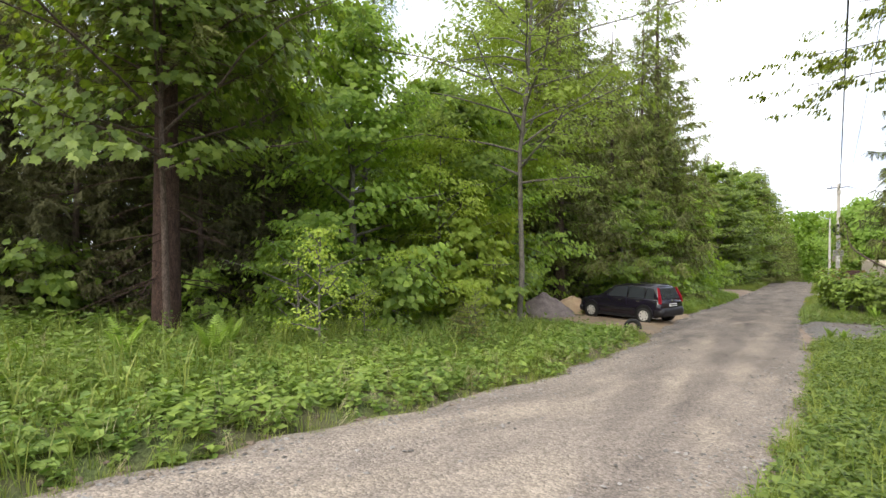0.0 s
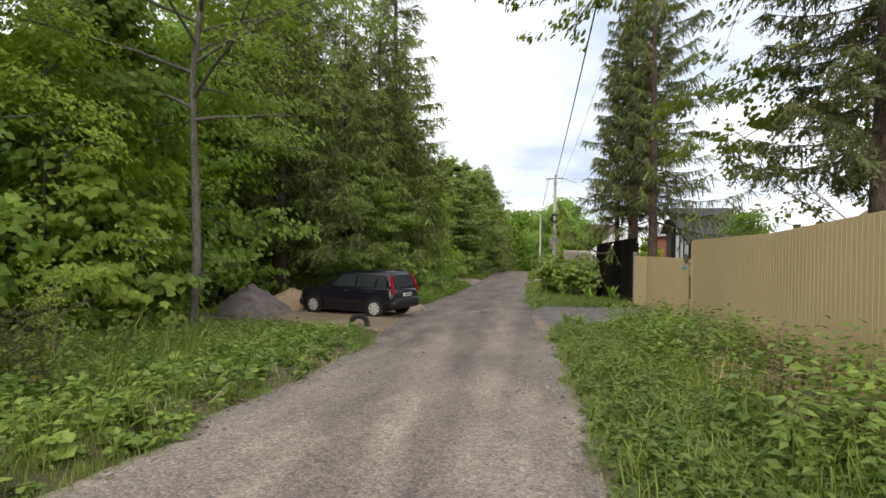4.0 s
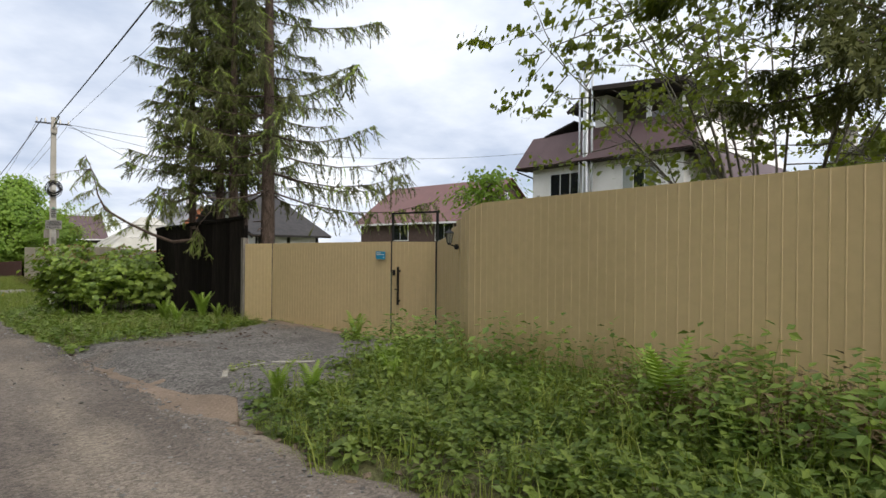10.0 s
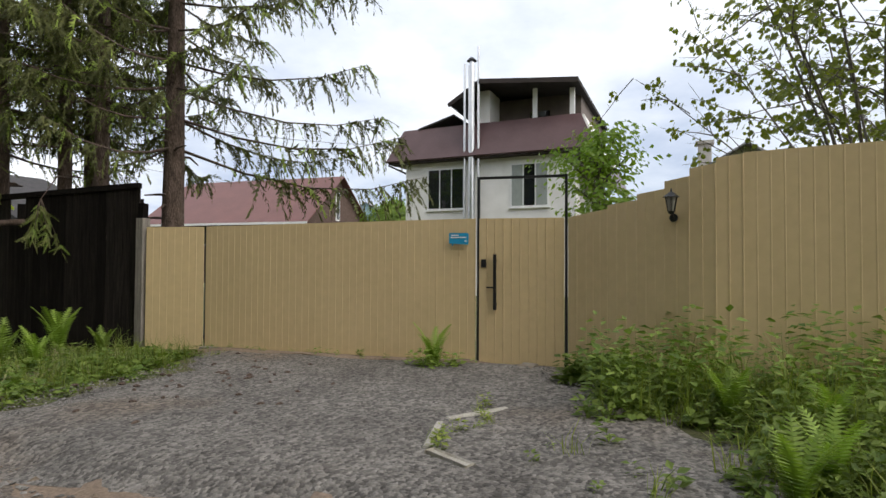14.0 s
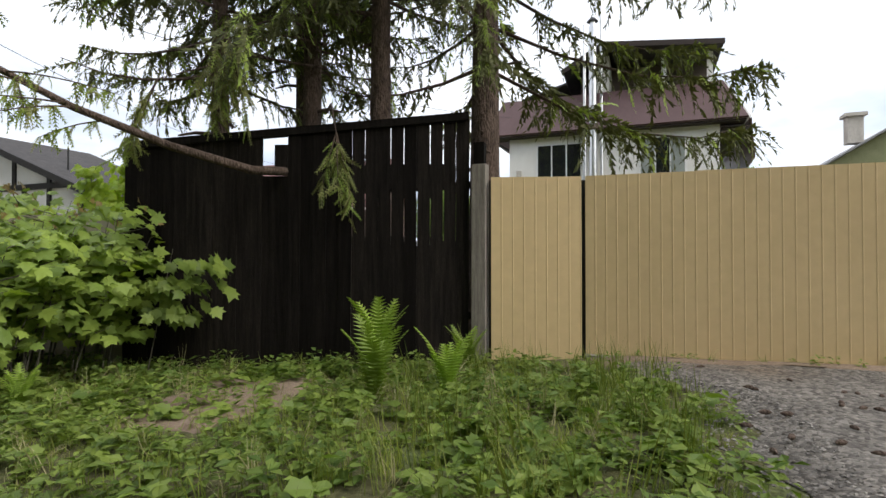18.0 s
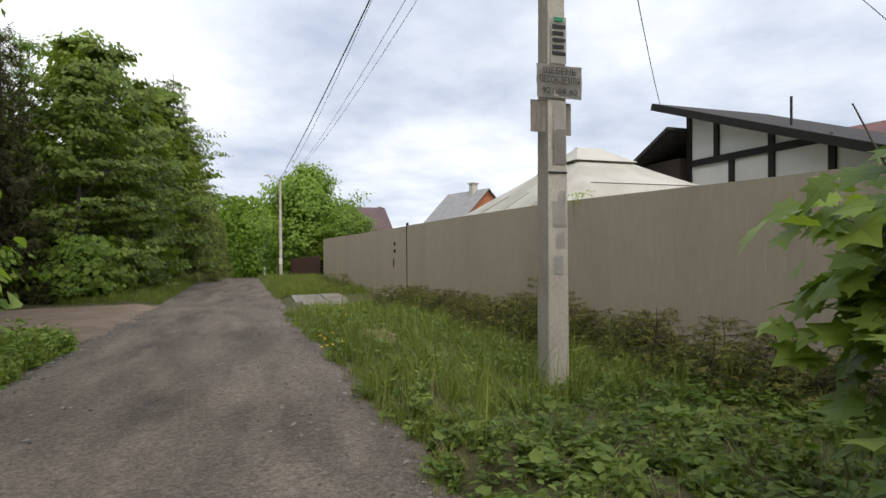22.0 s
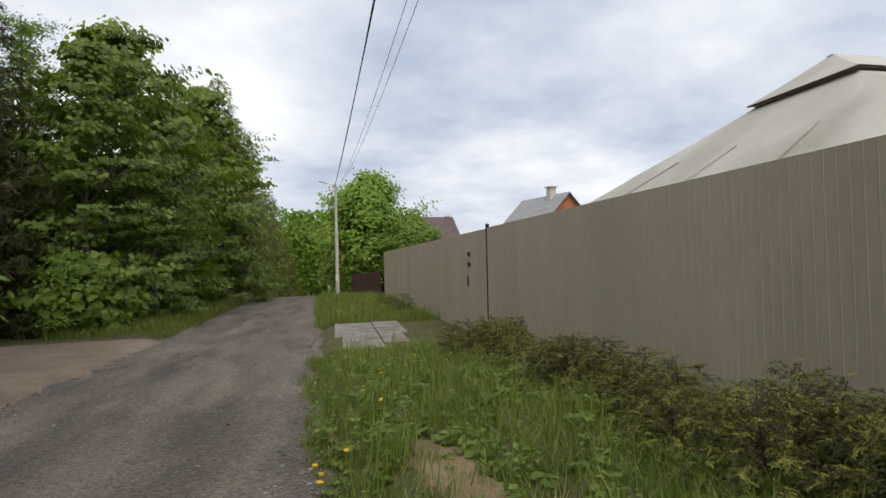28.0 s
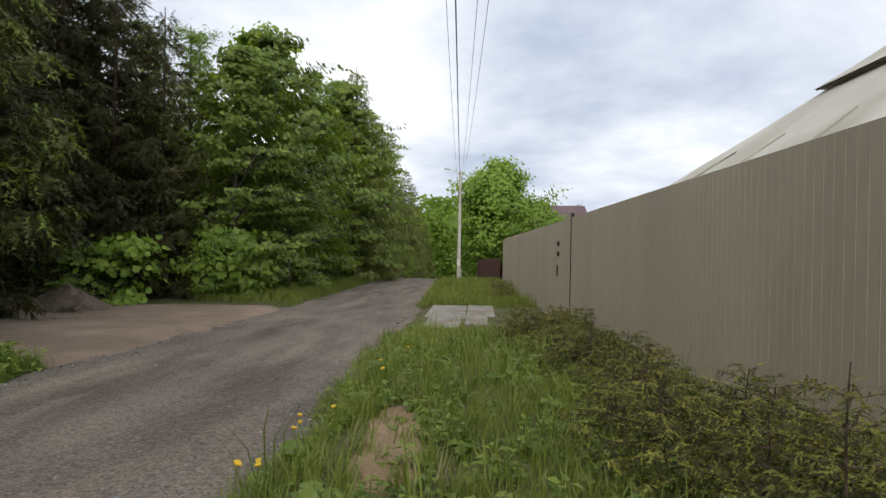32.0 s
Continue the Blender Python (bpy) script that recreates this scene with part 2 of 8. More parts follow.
# The road's value falls from 1.15 at y 6 to 0.78 at y 26.
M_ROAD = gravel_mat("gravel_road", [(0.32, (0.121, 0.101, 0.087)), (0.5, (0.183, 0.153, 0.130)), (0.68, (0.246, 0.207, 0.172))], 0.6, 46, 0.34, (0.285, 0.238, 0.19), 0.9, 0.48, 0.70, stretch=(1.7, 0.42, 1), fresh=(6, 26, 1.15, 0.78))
M_APRON = gravel_mat("grey_gravel", [(0.3, (0.107, 0.098, 0.09)), (0.7, (0.178, 0.165, 0.152))], 1.5, 36, 0.55, (0.145, 0.115, 0.09), 0.6, 0.55, 0.75)
M_SANDY = make_mat("sandy_bare_soil", [(0.3, (0.19, 0.13, 0.078)), (0.55, (0.28, 0.2, 0.122)), (0.75, (0.36, 0.265, 0.17))], scale=1.6, rough=0.95, fine=50, fine_amt=0.3, bump=0.8, bump_dist=0.02)
M_DIRT = make_mat("brown_dirt", [(0.3, (0.16, 0.118, 0.088)), (0.55, (0.23, 0.173, 0.13)), (0.75, (0.305, 0.233, 0.178))], scale=0.7, rough=0.95, fine=40, fine_amt=0.3, bump=0.6, bump_dist=0.015)
M_BAY = make_mat("sandy_lay_by_dirt", [(0.3, (0.20, 0.145, 0.092)), (0.55, (0.29, 0.212, 0.138)), (0.75, (0.38, 0.285, 0.19))], scale=0.7, rough=0.95, fine=40, fine_amt=0.3, bump=0.6, bump_dist=0.015, blotch=((0.17, 0.14, 0.115), 0.5, 0.5, 0.7))
M_STONE = make_mat("pebbles", [(0.3, (0.12, 0.112, 0.105)), (0.7, (0.25, 0.235, 0.22))], scale=3, rough=0.9, fine=60, fine_amt=0.25, island=0.5)
M_TAN = make_mat("tan_painted_sheet", [(0.3, (0.575, 0.438, 0.247)), (0.7, (0.62, 0.475, 0.27))], scale=0.9, rough=0.42, fine=9, fine_amt=0.05, bump=0.03, spec=0.4, objvar=0.03)
M_GREYFENCE = make_mat("weathered_beige_sheet", [(0.3, (0.46, 0.40, 0.325)), (0.7, (0.54, 0.475, 0.39))], scale=0.8, rough=0.5, fine=14, fine_amt=0.07, bump=0.03, objvar=0.03, stretch=(1, 1, 0.25))
M_BLACKWOOD = make_mat("black_stained_planks", [(0.3, (0.0055, 0.005, 0.0046)), (0.7, (0.021, 0.017, 0.0148))], scale=5, rough=0.8, fine=60, fine_amt=0.5, bump=0.5, stretch=(6, 6, 0.35), objvar=0.5, spec=0.08)
M_GREYWOOD = make_mat("weathered_wood", [(0.3, (0.17, 0.15, 0.13)), (0.7, (0.30, 0.27, 0.24))], scale=6, rough=0.85, fine=50, fine_amt=0.3, bump=0.5, stretch=(5, 5, 0.4))
M_BARK = make_mat("spruce_bark", [(0.3, (0.055, 0.038, 0.03)), (0.7, (0.15, 0.11, 0.09))], scale=7, rough=0.95, fine=28, fine_amt=0.45, bump=1.0, bump_dist=0.03, stretch=(2, 2, 0.7))
M_REDBARK = make_mat("red_brown_bark", [(0.3, (0.035, 0.021, 0.017)), (0.7, (0.10, 0.06, 0.047))], scale=7, rough=0.95, fine=28, fine_amt=0.45, bump=1.0, bump_dist=0.03, stretch=(2, 2, 0.7))
M_BARK2 = make_mat("grey_bark", [(0.3, (0.09, 0.08, 0.065)), (0.7, (0.21, 0.19, 0.16))], scale=7, rough=0.95, fine=28, fine_amt=0.4, bump=0.8, bump_dist=0.02, stretch=(2, 2, 0.7))
M_SPRUCE_OLD = leaf_mat("old_spruce_needles", (0.024, 0.03, 0.011), (0.08, 0.084, 0.028), (1.0, 1.0, 0.6), glow=0.2, vary=0.5, rough=0.6)
M_SPRUCE = leaf_mat("spruce_needles", (0.042, 0.049, 0.017), (0.13, 0.135, 0.042), (1.0, 1.0, 0.6), glow=0.2, vary=0.5, rough=0.6)
# Darker copy of spruce_needles: the forest's shade is put into the colour.
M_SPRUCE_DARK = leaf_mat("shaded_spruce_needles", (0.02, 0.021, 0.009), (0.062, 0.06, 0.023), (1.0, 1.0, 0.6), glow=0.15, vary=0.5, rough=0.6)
M_SPRUCE_TIP = leaf_mat("fresh_spruce_tips", (0.10, 0.15, 0.03), (0.19, 0.24, 0.05), (1.0, 1.0, 0.5), glow=0.25, vary=0.6, rough=0.6)
M_DRYNEEDLE = leaf_mat("dry_spruce_twigs", (0.06, 0.05, 0.03), (0.12, 0.10, 0.06), (1.0, 0.9, 0.6), glow=0.15, vary=0.6, rough=0.8)
M_MAPLE = leaf_mat("maple_leaves", (0.064, 0.108, 0.021), (0.188, 0.245, 0.052), (1.4, 1.45, 0.5), glow=0.5, vary=0.8)
M_MAPLE_DEEP = leaf_mat("deep_green_maple_leaves", (0.04, 0.066, 0.014), (0.14, 0.18, 0.038), (1.4, 1.45, 0.5), glow=0.4, vary=0.8)
M_BIGLEAF = leaf_mat("thicket_maple_leaves", (0.05, 0.082, 0.019), (0.175, 0.228, 0.046), (1.3, 1.4, 0.45), glow=0.3, vary=0.7)
M_REDTIP = leaf_mat("reddish_young_leaves", (0.10, 0.075, 0.03), (0.17, 0.14, 0.05), (1.2, 0.9, 0.5), glow=0.4, vary=0.7)
M_BIRCH = leaf_mat("birch_leaves", (0.055, 0.097, 0.019), (0.138, 0.192, 0.036), (1.4, 1.5, 0.45), glow=0.45, vary=0.5)
M_LIME = leaf_mat("young_yellow_green_leaves", (0.125, 0.185, 0.027), (0.225, 0.29, 0.05), (1.4, 1.4, 0.45), glow=0.45, vary=0.5)
M_ALDER = leaf_mat("alder_leaves", (0.085, 0.125, 0.02), (0.17, 0.215, 0.04), (1.4, 1.4, 0.45), glow=0.45, vary=0.6)
M_SPARSE = leaf_mat("sparse_olive_leaves", (0.06, 0.08, 0.016), (0.15, 0.175, 0.035), (1.3, 1.3, 0.45), glow=0.4, vary=0.7)
M_SHRUB = leaf_mat("low_spruce_needles", (0.018, 0.024, 0.009), (0.07, 0.072, 0.026), (1.0, 1.0, 0.6), glow=0.15, vary=0.55, rough=0.6, patch=1.5)
M_SHRUBTIP = leaf_mat("low_spruce_tips", (0.06, 0.072, 0.015), (0.215, 0.205, 0.045), (1.0, 1.0, 0.5), glow=0.2, vary=0.6, rough=0.6, patch=1.5)
M_GRASS = leaf_mat("grass_blades", (0.045, 0.075, 0.013), (0.155, 0.168, 0.04), (1.1, 1.3, 0.5), glow=0.3, vary=0.65, rough=0.5, patch=0.6)
M_WEED = leaf_mat("weed_leaves", (0.036, 0.068, 0.014), (0.135, 0.172, 0.037), (1.1, 1.3, 0.5), glow=0.3, vary=0.65, patch=0.5)
M_FERN = leaf_mat("fern_fronds", (0.08, 0.125, 0.02), (0.165, 0.22, 0.04), (1.1, 1.3, 0.5), glow=0.35, vary=0.4)
M_STALK = leaf_mat("dry_stalks", (0.16, 0.13, 0.07), (0.30, 0.25, 0.14), (1, 1, 0.8), glow=0.1, vary=0.6)
M_DEADSTALK = leaf_mat("dead_brown_stalks", (0.05, 0.036, 0.02), (0.14, 0.105, 0.055), (1, 1, 0.8), glow=0.1, vary=0.6)
M_YELLOW = plain("yellow_petals", (0.75, 0.48, 0.02), 0.6)
M_CONCRETE = make_mat("pole_concrete", [(0.3, (0.40, 0.37, 0.33)), (0.7, (0.54, 0.51, 0.47))], scale=3, rough=0.9, fine=70, fine_amt=0.2, bump=0.4, bump_dist=0.006, stretch=(1, 1, 0.4), blotch=((0.30, 0.265, 0.225), 2.2, 0.55, 0.8))
M_SLAB = make_mat("worn_concrete_slab", [(0.3, (0.20, 0.185, 0.165)), (0.7, (0.32, 0.30, 0.27))], scale=2.5, rough=0.9, fine=60, fine_amt=0.25, bump=0.4, blotch=((0.18, 0.14, 0.10), 1.5, 0.48, 0.68))
M_KERB = make_mat("pale_kerb_concrete", [(0.3, (0.30, 0.28, 0.245)), (0.7, (0.44, 0.415, 0.37))], scale=5, rough=0.9, fine=60, fine_amt=0.25, bump=0.4, blotch=((0.20, 0.17, 0.12), 3.0, 0.55, 0.75))
M_BLACKSTEEL = plain("black_steel", (0.012, 0.012, 0.013), 0.45, 0.0)
M_STEEL = make_mat("stainless_flue", [(0.3, (0.55, 0.56, 0.58)), (0.7, (0.68, 0.69, 0.71))], scale=3, rough=0.28, metal=1.0, fine=30, fine_amt=0.05, bump=0.02)
M_WHITEWALL = make_mat("white_render", [(0.3, (0.70, 0.69, 0.66)), (0.7, (0.80, 0.79, 0.77))], scale=1.2, rough=0.9, fine=40, fine_amt=0.05, bump=0.2, blotch=((0.52, 0.50, 0.46), 0.7, 0.62, 0.85))
M_WHITE = plain("white_plastic", (0.78, 0.78, 0.77), 0.4, amt=0.05)
M_TENT = make_mat("cream_canvas", [(0.3, (0.47, 0.455, 0.405)), (0.7, (0.60, 0.585, 0.535))], scale=0.8, rough=0.8, fine=40, fine_amt=0.05, bump=0.15, blotch=((0.40, 0.385, 0.325), 0.9, 0.48, 0.75))
M_BROWNROOF = make_mat("brown_metal_roof", [(0.3, (0.085, 0.05, 0.052)), (0.7, (0.115, 0.07, 0.072))], scale=1.0, rough=0.4, fine=12, fine_amt=0.06, bump=0.05)
M_REDROOF = make_mat("red_brown_metal_roof", [(0.3, (0.14, 0.066, 0.058)), (0.7, (0.175, 0.082, 0.072))], scale=1.0, rough=0.45, fine=12, fine_amt=0.08, bump=0.05)
M_DARKROOF = make_mat("dark_shingle_roof", [(0.3, (0.035, 0.033, 0.034)), (0.7, (0.065, 0.06, 0.06))], scale=4.0, rough=0.85, fine=30, fine_amt=0.3, bump=0.3)
M_GREYROOF = make_mat("grey_slate_roof", [(0.3, (0.22, 0.22, 0.23)), (0.7, (0.32, 0.32, 0.33))], scale=2, rough=0.7, fine=20, fine_amt=0.15, bump=0.2)
M_BRICKWALL = make_mat("dark_brown_brick", [(0.3, (0.075, 0.05, 0.042)), (0.7, (0.13, 0.09, 0.075))], scale=5, rough=0.9, fine=30, fine_amt=0.3, bump=0.4)
M_ORANGE = make_mat("orange_brick", [(0.3, (0.33, 0.12, 0.06)), (0.7, (0.42, 0.17, 0.09))], scale=3, rough=0.9, fine=30, fine_amt=0.2, bump=0.3)
M_GREENWALL = make_mat("olive_siding", [(0.3, (0.19, 0.20, 0.11)), (0.7, (0.25, 0.26, 0.15))], scale=3, rough=0.8, fine=30, fine_amt=0.15, bump=0.2)
M_BLUEWALL = plain("pale_blue_siding", (0.35, 0.50, 0.62), 0.7)
M_DARKWOOD = plain("dark_brown_boards", (0.035, 0.024, 0.02), 0.7, amt=0.3)
M_BEAM = plain("black_beams", (0.015, 0.013, 0.012), 0.7)
M_REDFENCE = plain("dark_red_fence_sheet", (0.075, 0.035, 0.03), 0.6)
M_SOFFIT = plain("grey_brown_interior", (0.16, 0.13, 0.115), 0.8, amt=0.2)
M_CURTAIN = plain("grey_green_curtain", (0.30, 0.33, 0.31), 0.9, amt=0.2)
M_SIGNBLUE = plain("blue_sign_plastic", (0.02, 0.28, 0.50), 0.4, amt=0.04)
M_RUBBER = make_mat("tyre_rubber", [(0.3, (0.018, 0.018, 0.018)), (0.7, (0.035, 0.034, 0.033))], scale=6, rough=0.8, fine=50, fine_amt=0.3, bump=0.2)
M_CABLE = plain("black_cable", (0.01, 0.01, 0.01), 0.6)
M_SAND = make_mat("sand_heap_grain", [(0.3, (0.38, 0.25, 0.15)), (0.7, (0.52, 0.37, 0.24))], scale=2, rough=0.95, fine=60, fine_amt=0.25, bump=0.6)
M_HEAP = make_mat("crushed_stone_heap", [(0.3, (0.17, 0.13, 0.12)), (0.7, (0.29, 0.24, 0.22))], scale=3, rough=0.95, fine=35, fine_amt=0.45, bump=1.0, bump_dist=0.03)
M_SOIL = make_mat("soil_heap", [(0.3, (0.10, 0.075, 0.055)), (0.7, (0.22, 0.17, 0.125))], scale=3, rough=0.95, fine=35, fine_amt=0.4, bump=0.8, bump_dist=0.03)
M_PAPER = make_mat("weathered_paper", [(0.3, (0.55, 0.54, 0.51)), (0.7, (0.70, 0.69, 0.66))], scale=6, rough=0.9, fine=40, fine_amt=0.08, bump=0.2)
M_CARD = make_mat("faded_card", [(0.3, (0.36, 0.34, 0.32)), (0.7, (0.46, 0.44, 0.42))], scale=6, rough=0.9, fine=40, fine_amt=0.1, bump=0.2)
M_INK = plain("faded_ink", (0.04, 0.04, 0.045), 0.8)
M_GREENINK = plain("green_print", (0.03, 0.30, 0.16), 0.7)
M_CARPAINT = plain("black_car_paint", (0.014, 0.011, 0.02), 0.16, 0.0, amt=0.05, spec=0.6, bump=0.0)
M_CARPLASTIC = plain("dark_grey_bumper_plastic", (0.016, 0.015, 0.018), 0.5)
M_TAIL = plain("red_tail_lamp", (0.33, 0.012, 0.025), 0.15)
M_RIM = plain("silver_hubcap", (0.72, 0.70, 0.66), 0.4, 0.3)
M_CHROME = plain("chrome", (0.6, 0.6, 0.6), 0.2, 1.0)


def glass_mat(name, tint, rough=0.03):
    m = bpy.data.materials.new(name)
    m.use_nodes = True
    b = m.node_tree.nodes["Principled BSDF"]
    b.inputs["Base Color"].default_value = (*tint, 1)
    b.inputs["Roughness"].default_value = rough
    b.inputs["Specular IOR Level"].default_value = 0.8
    return m


M_GLASS = glass_mat("dark_window_glass", (0.012, 0.014, 0.016))
M_CARGLASS = glass_mat("tinted_car_glass", (0.04, 0.045, 0.05))
M_LAMPGLASS = glass_mat("milky_lantern_glass", (0.25, 0.24, 0.21), 0.2)

# ---- mesh helpers ----


def np_object(name, V, F, mat, parent=None, label="", smooth=False):
    """One mesh object from vertices and faces (a list of tuples, or an array of equal faces)."""
    me = bpy.data.meshes.new(name)
    V = np.asarray(V, dtype=np.float32)
    if isinstance(F, np.ndarray):
        flat, tot = F.astype(np.int32).ravel(), np.full(len(F), F.shape[1], np.int32)
    else:
        tot = np.array([len(f) for f in F], np.int32)
        flat = np.array([i for f in F for i in f], np.int32)
    start = np.concatenate(([0], np.cumsum(tot)[:-1])).astype(np.int32)
    me.vertices.add(len(V))
    me.vertices.foreach_set("co", V.ravel())
    me.loops.add(len(flat))
    me.loops.foreach_set("vertex_index", flat)
    me.polygons.add(len(tot))
    me.polygons.foreach_set("loop_start", start)
    me.polygons.foreach_set("use_smooth", np.full(len(tot), bool(smooth)))
    me.materials.append(mat)
    me.update(calc_edges=True)
    me.validate()
    ob = new(name, me)
    if parent is not None:
        ob.parent = parent
    if label:
        ob["label"] = label
    return ob


def part(name, bm, mat, parent=None, label="", smooth=False):
    me = bpy.data.meshes.new(name)
    if smooth:
        for f in bm.faces:
            f.smooth = True
    bm.to_mesh(me)
    bm.free()
    me.materials.append(mat)
    ob = new(name, me)
    if parent is not None:
        ob.parent = parent
    if label:
        ob["label"] = label
    return ob


def thing(name, at, label, category, group="", rz=0.0):
    ob = new(name)
    ob.empty_display_size = 0.2
    ob.matrix_basis = pose(at[0], at[1], at[2], 0, 0, rz)
    return tagged(ob, label, category, group)


def box_bm(x0, y0, z0, x1, y1, z1, bevel=0.0, bm=None):
    own = bm is None
    bm = bm or bmesh.new()
    g = bmesh.ops.create_cube(bm, size=1.0)["verts"]
    for v in g:
        v.co = Vector((x0 + (v.co.x + 0.5) * (x1 - x0), y0 + (v.co.y + 0.5) * (y1 - y0), z0 + (v.co.z + 0.5) * (z1 - z0)))
    if bevel and own:
        bmesh.ops.bevel(bm, geom=bm.edges[:], offset=bevel, segments=2, profile=0.7, affect="EDGES")
    return bm


def beam_bm(a, b, w, h, bm=None):
    """A square beam from a to b."""
    bm = bm or bmesh.new()
    a, b = Vector(a), Vector(b)
    d = (b - a)
    q = d.to_track_quat("X", "Z")
    g = bmesh.ops.create_cube(bm, size=1.0)["verts"]
    for v in g:
        v.co = a + q @ Vector(((v.co.x + 0.5) * d.length, v.co.y * w, v.co.z * h))
    return bm


def cyl_bm(r0, r1, z0, z1, seg=16, bm=None, at=(0, 0)):
    bm = bm or bmesh.new()
    g = bmesh.ops.create_cone(bm, cap_ends=True, segments=seg, radius1=r0, radius2=r1, depth=z1 - z0)["verts"]
    for v in g:
        v.co += Vector((at[0], at[1], (z0 + z1) / 2))
    return bm


def tube(P, R, sides=6, close=True):
    """Vertices and quads of a tapered tube along points P with radii R."""
    P = np.asarray(P, float)
    R = np.asarray(R, float)
    d = np.gradient(P, axis=0)
    d /= np.maximum(np.linalg.norm(d, axis=1, keepdims=True), 1e-6)
    ref = np.where(np.abs(d[:, 2:3]) > 0.9, np.array([[1.0, 0, 0]]), np.array([[0, 0, 1.0]]))
    u = np.cross(d, ref)
    u /= np.maximum(np.linalg.norm(u, axis=1, keepdims=True), 1e-6)
    w = np.cross(d, u)
    a = np.linspace(0, 2 * np.pi, sides, endpoint=False)
    V = P[:, None] + R[:, None, None] * (np.cos(a)[None, :, None] * u[:, None] + np.sin(a)[None, :, None] * w[:, None])
    n = len(P)
    i, j = np.meshgrid(np.arange(n - 1), np.arange(sides), indexing="ij")
    k = (j + 1) % sides
    F = np.stack([i * sides + j, i * sides + k, (i + 1) * sides + k, (i + 1) * sides + j], -1).reshape(-1, 4)
    return V.reshape(-1, 3), F


def merge(parts):
    """Joins (V, F) pairs with equal face sizes."""
    Vs, Fs, o = [], [], 0
    for V, F in parts:
        Vs.append(V)
        Fs.append(F + o)
        o += len(V)
    return np.concatenate(Vs), np.concatenate(Fs)


def frames_of(nrm, spin):
    """Rotations whose z is nrm and whose y is turned by spin."""
    z = nrm / np.maximum(np.linalg.norm(nrm, axis=1, keepdims=True), 1e-6)
    ref = np.stack([np.cos(spin), np.sin(spin), np.zeros_like(spin)], 1)
    y = ref - z * np.sum(ref * z, 1, keepdims=True)
    y /= np.maximum(np.linalg.norm(y, axis=1, keepdims=True), 1e-6)
    x = np.cross(y, z)
    return np.stack([x, y, z], -1)


def scattered(tm, R, T, S):
    """Copies of a template (V, F with equal faces) at rotations R, places T and sizes S, as one (V, F)."""
    v, f = tm
    n = len(T)
    S = np.asarray(S, float)
    if S.ndim == 1:
        S = np.repeat(S[:, None], 3, 1)
    V = np.einsum("nij,nkj->nki", R, v[None] * S[:, None, :]) + T[:, None, :]
    F = f[None] + (np.arange(n) * len(v))[:, None, None]
    return V.reshape(-1, 3), F.reshape(-1, f.shape[1])


# ---- lie of the land ----
KY = [-60, -20, -8, -2, 2.75, 6.5, 10.6, 13.5, 16, 20, 24, 30, 37, 41.5, 45, 50, 60, 74, 85, 120, 200, 900]
KZ = [2.6, 1.5, 0.85, 0.38, -0.12, -0.45, -0.66, -0.86, -1.0, -1.13, -1.28, -1.55, -1.85, -1.95, -2.05, -2.2, -2.38, -2.5, -2.9, -5, -9, -12]
XR_Y = [-60, 0, 7, 10, 14, 16, 18, 21, 26.5, 30, 35, 41, 46, 50, 55, 70, 80, 200]
XR_X = [0.6, 0.55, 0.6, 0.5, 0.42, 0.2, 0.1, -0.2, -0.55, -0.85, -1.05, -1.15, -1.45, -1.5, -1.65, -2.25, -2.6, -6]
XL_Y = [-60, 0, 6, 10, 12, 14.5, 16, 20, 24, 26, 35, 41, 44, 50, 57, 71, 80, 200]
XL_X = [-2.7, -2.7, -2.8, -3.0, -3.05, -3.4, -3.8, -4.2, -4.5, -4.8, -5.2, -5.4, -5.6, -5.9, -6.0, -6.4, -6.9, -11]
BR_Y = [-60, 10, 17, 19, 22, 24.5, 27, 36, 41, 45, 49, 55, 58, 75]
BR_Z = [0.15, 0.18, 0.12, 0.03, 0.08, 0.17, 0.2, 0.22, 0.25, 0.2, 0.1, 0.1, 0.15, 0.1]
BL_Y = [-60, 14, 16.5, 23.5, 26, 42, 45, 53, 56, 200]
BL_Z = [0.12, 0.10, 0.0, 0.0, 0.12, 0.12, 0.0, 0.0, 0.12, 0.12]


def smooth_knots(y, ky, kz, w=1.2):
    return (np.interp(y - w, ky, kz) + 2 * np.interp(y, ky, kz) + np.interp(y + w, ky, kz)) / 4


def grade(y):
    return smooth_knots(np.asarray(y, float), KY, KZ)


def road_r(y):
    y = np.asarray(y, float)
    return smooth_knots(y, XR_Y, XR_X) + 0.06 * np.sin(y * 2.3) + 0.04 * np.sin(y * 5.1 + 1)


def road_l(y):
    y = np.asarray(y, float)
    return smooth_knots(y, XL_Y, XL_X) + 0.07 * np.sin(y * 1.9 + 2) + 0.04 * np.sin(y * 4.7)


def step01(t):
    t = np.clip(t, 0, 1)
    return t * t * (3 - 2 * t)


def wobble(x, y):
    return 0.5 * np.sin(x * 1.7 + 1.3 * np.sin(y * 0.9)) * np.sin(y * 1.3 + 0.7) + 0.35 * np.sin(x * 3.9 + y * 2.7) + 0.25 * np.sin(x * 7.1 - y * 6.3)


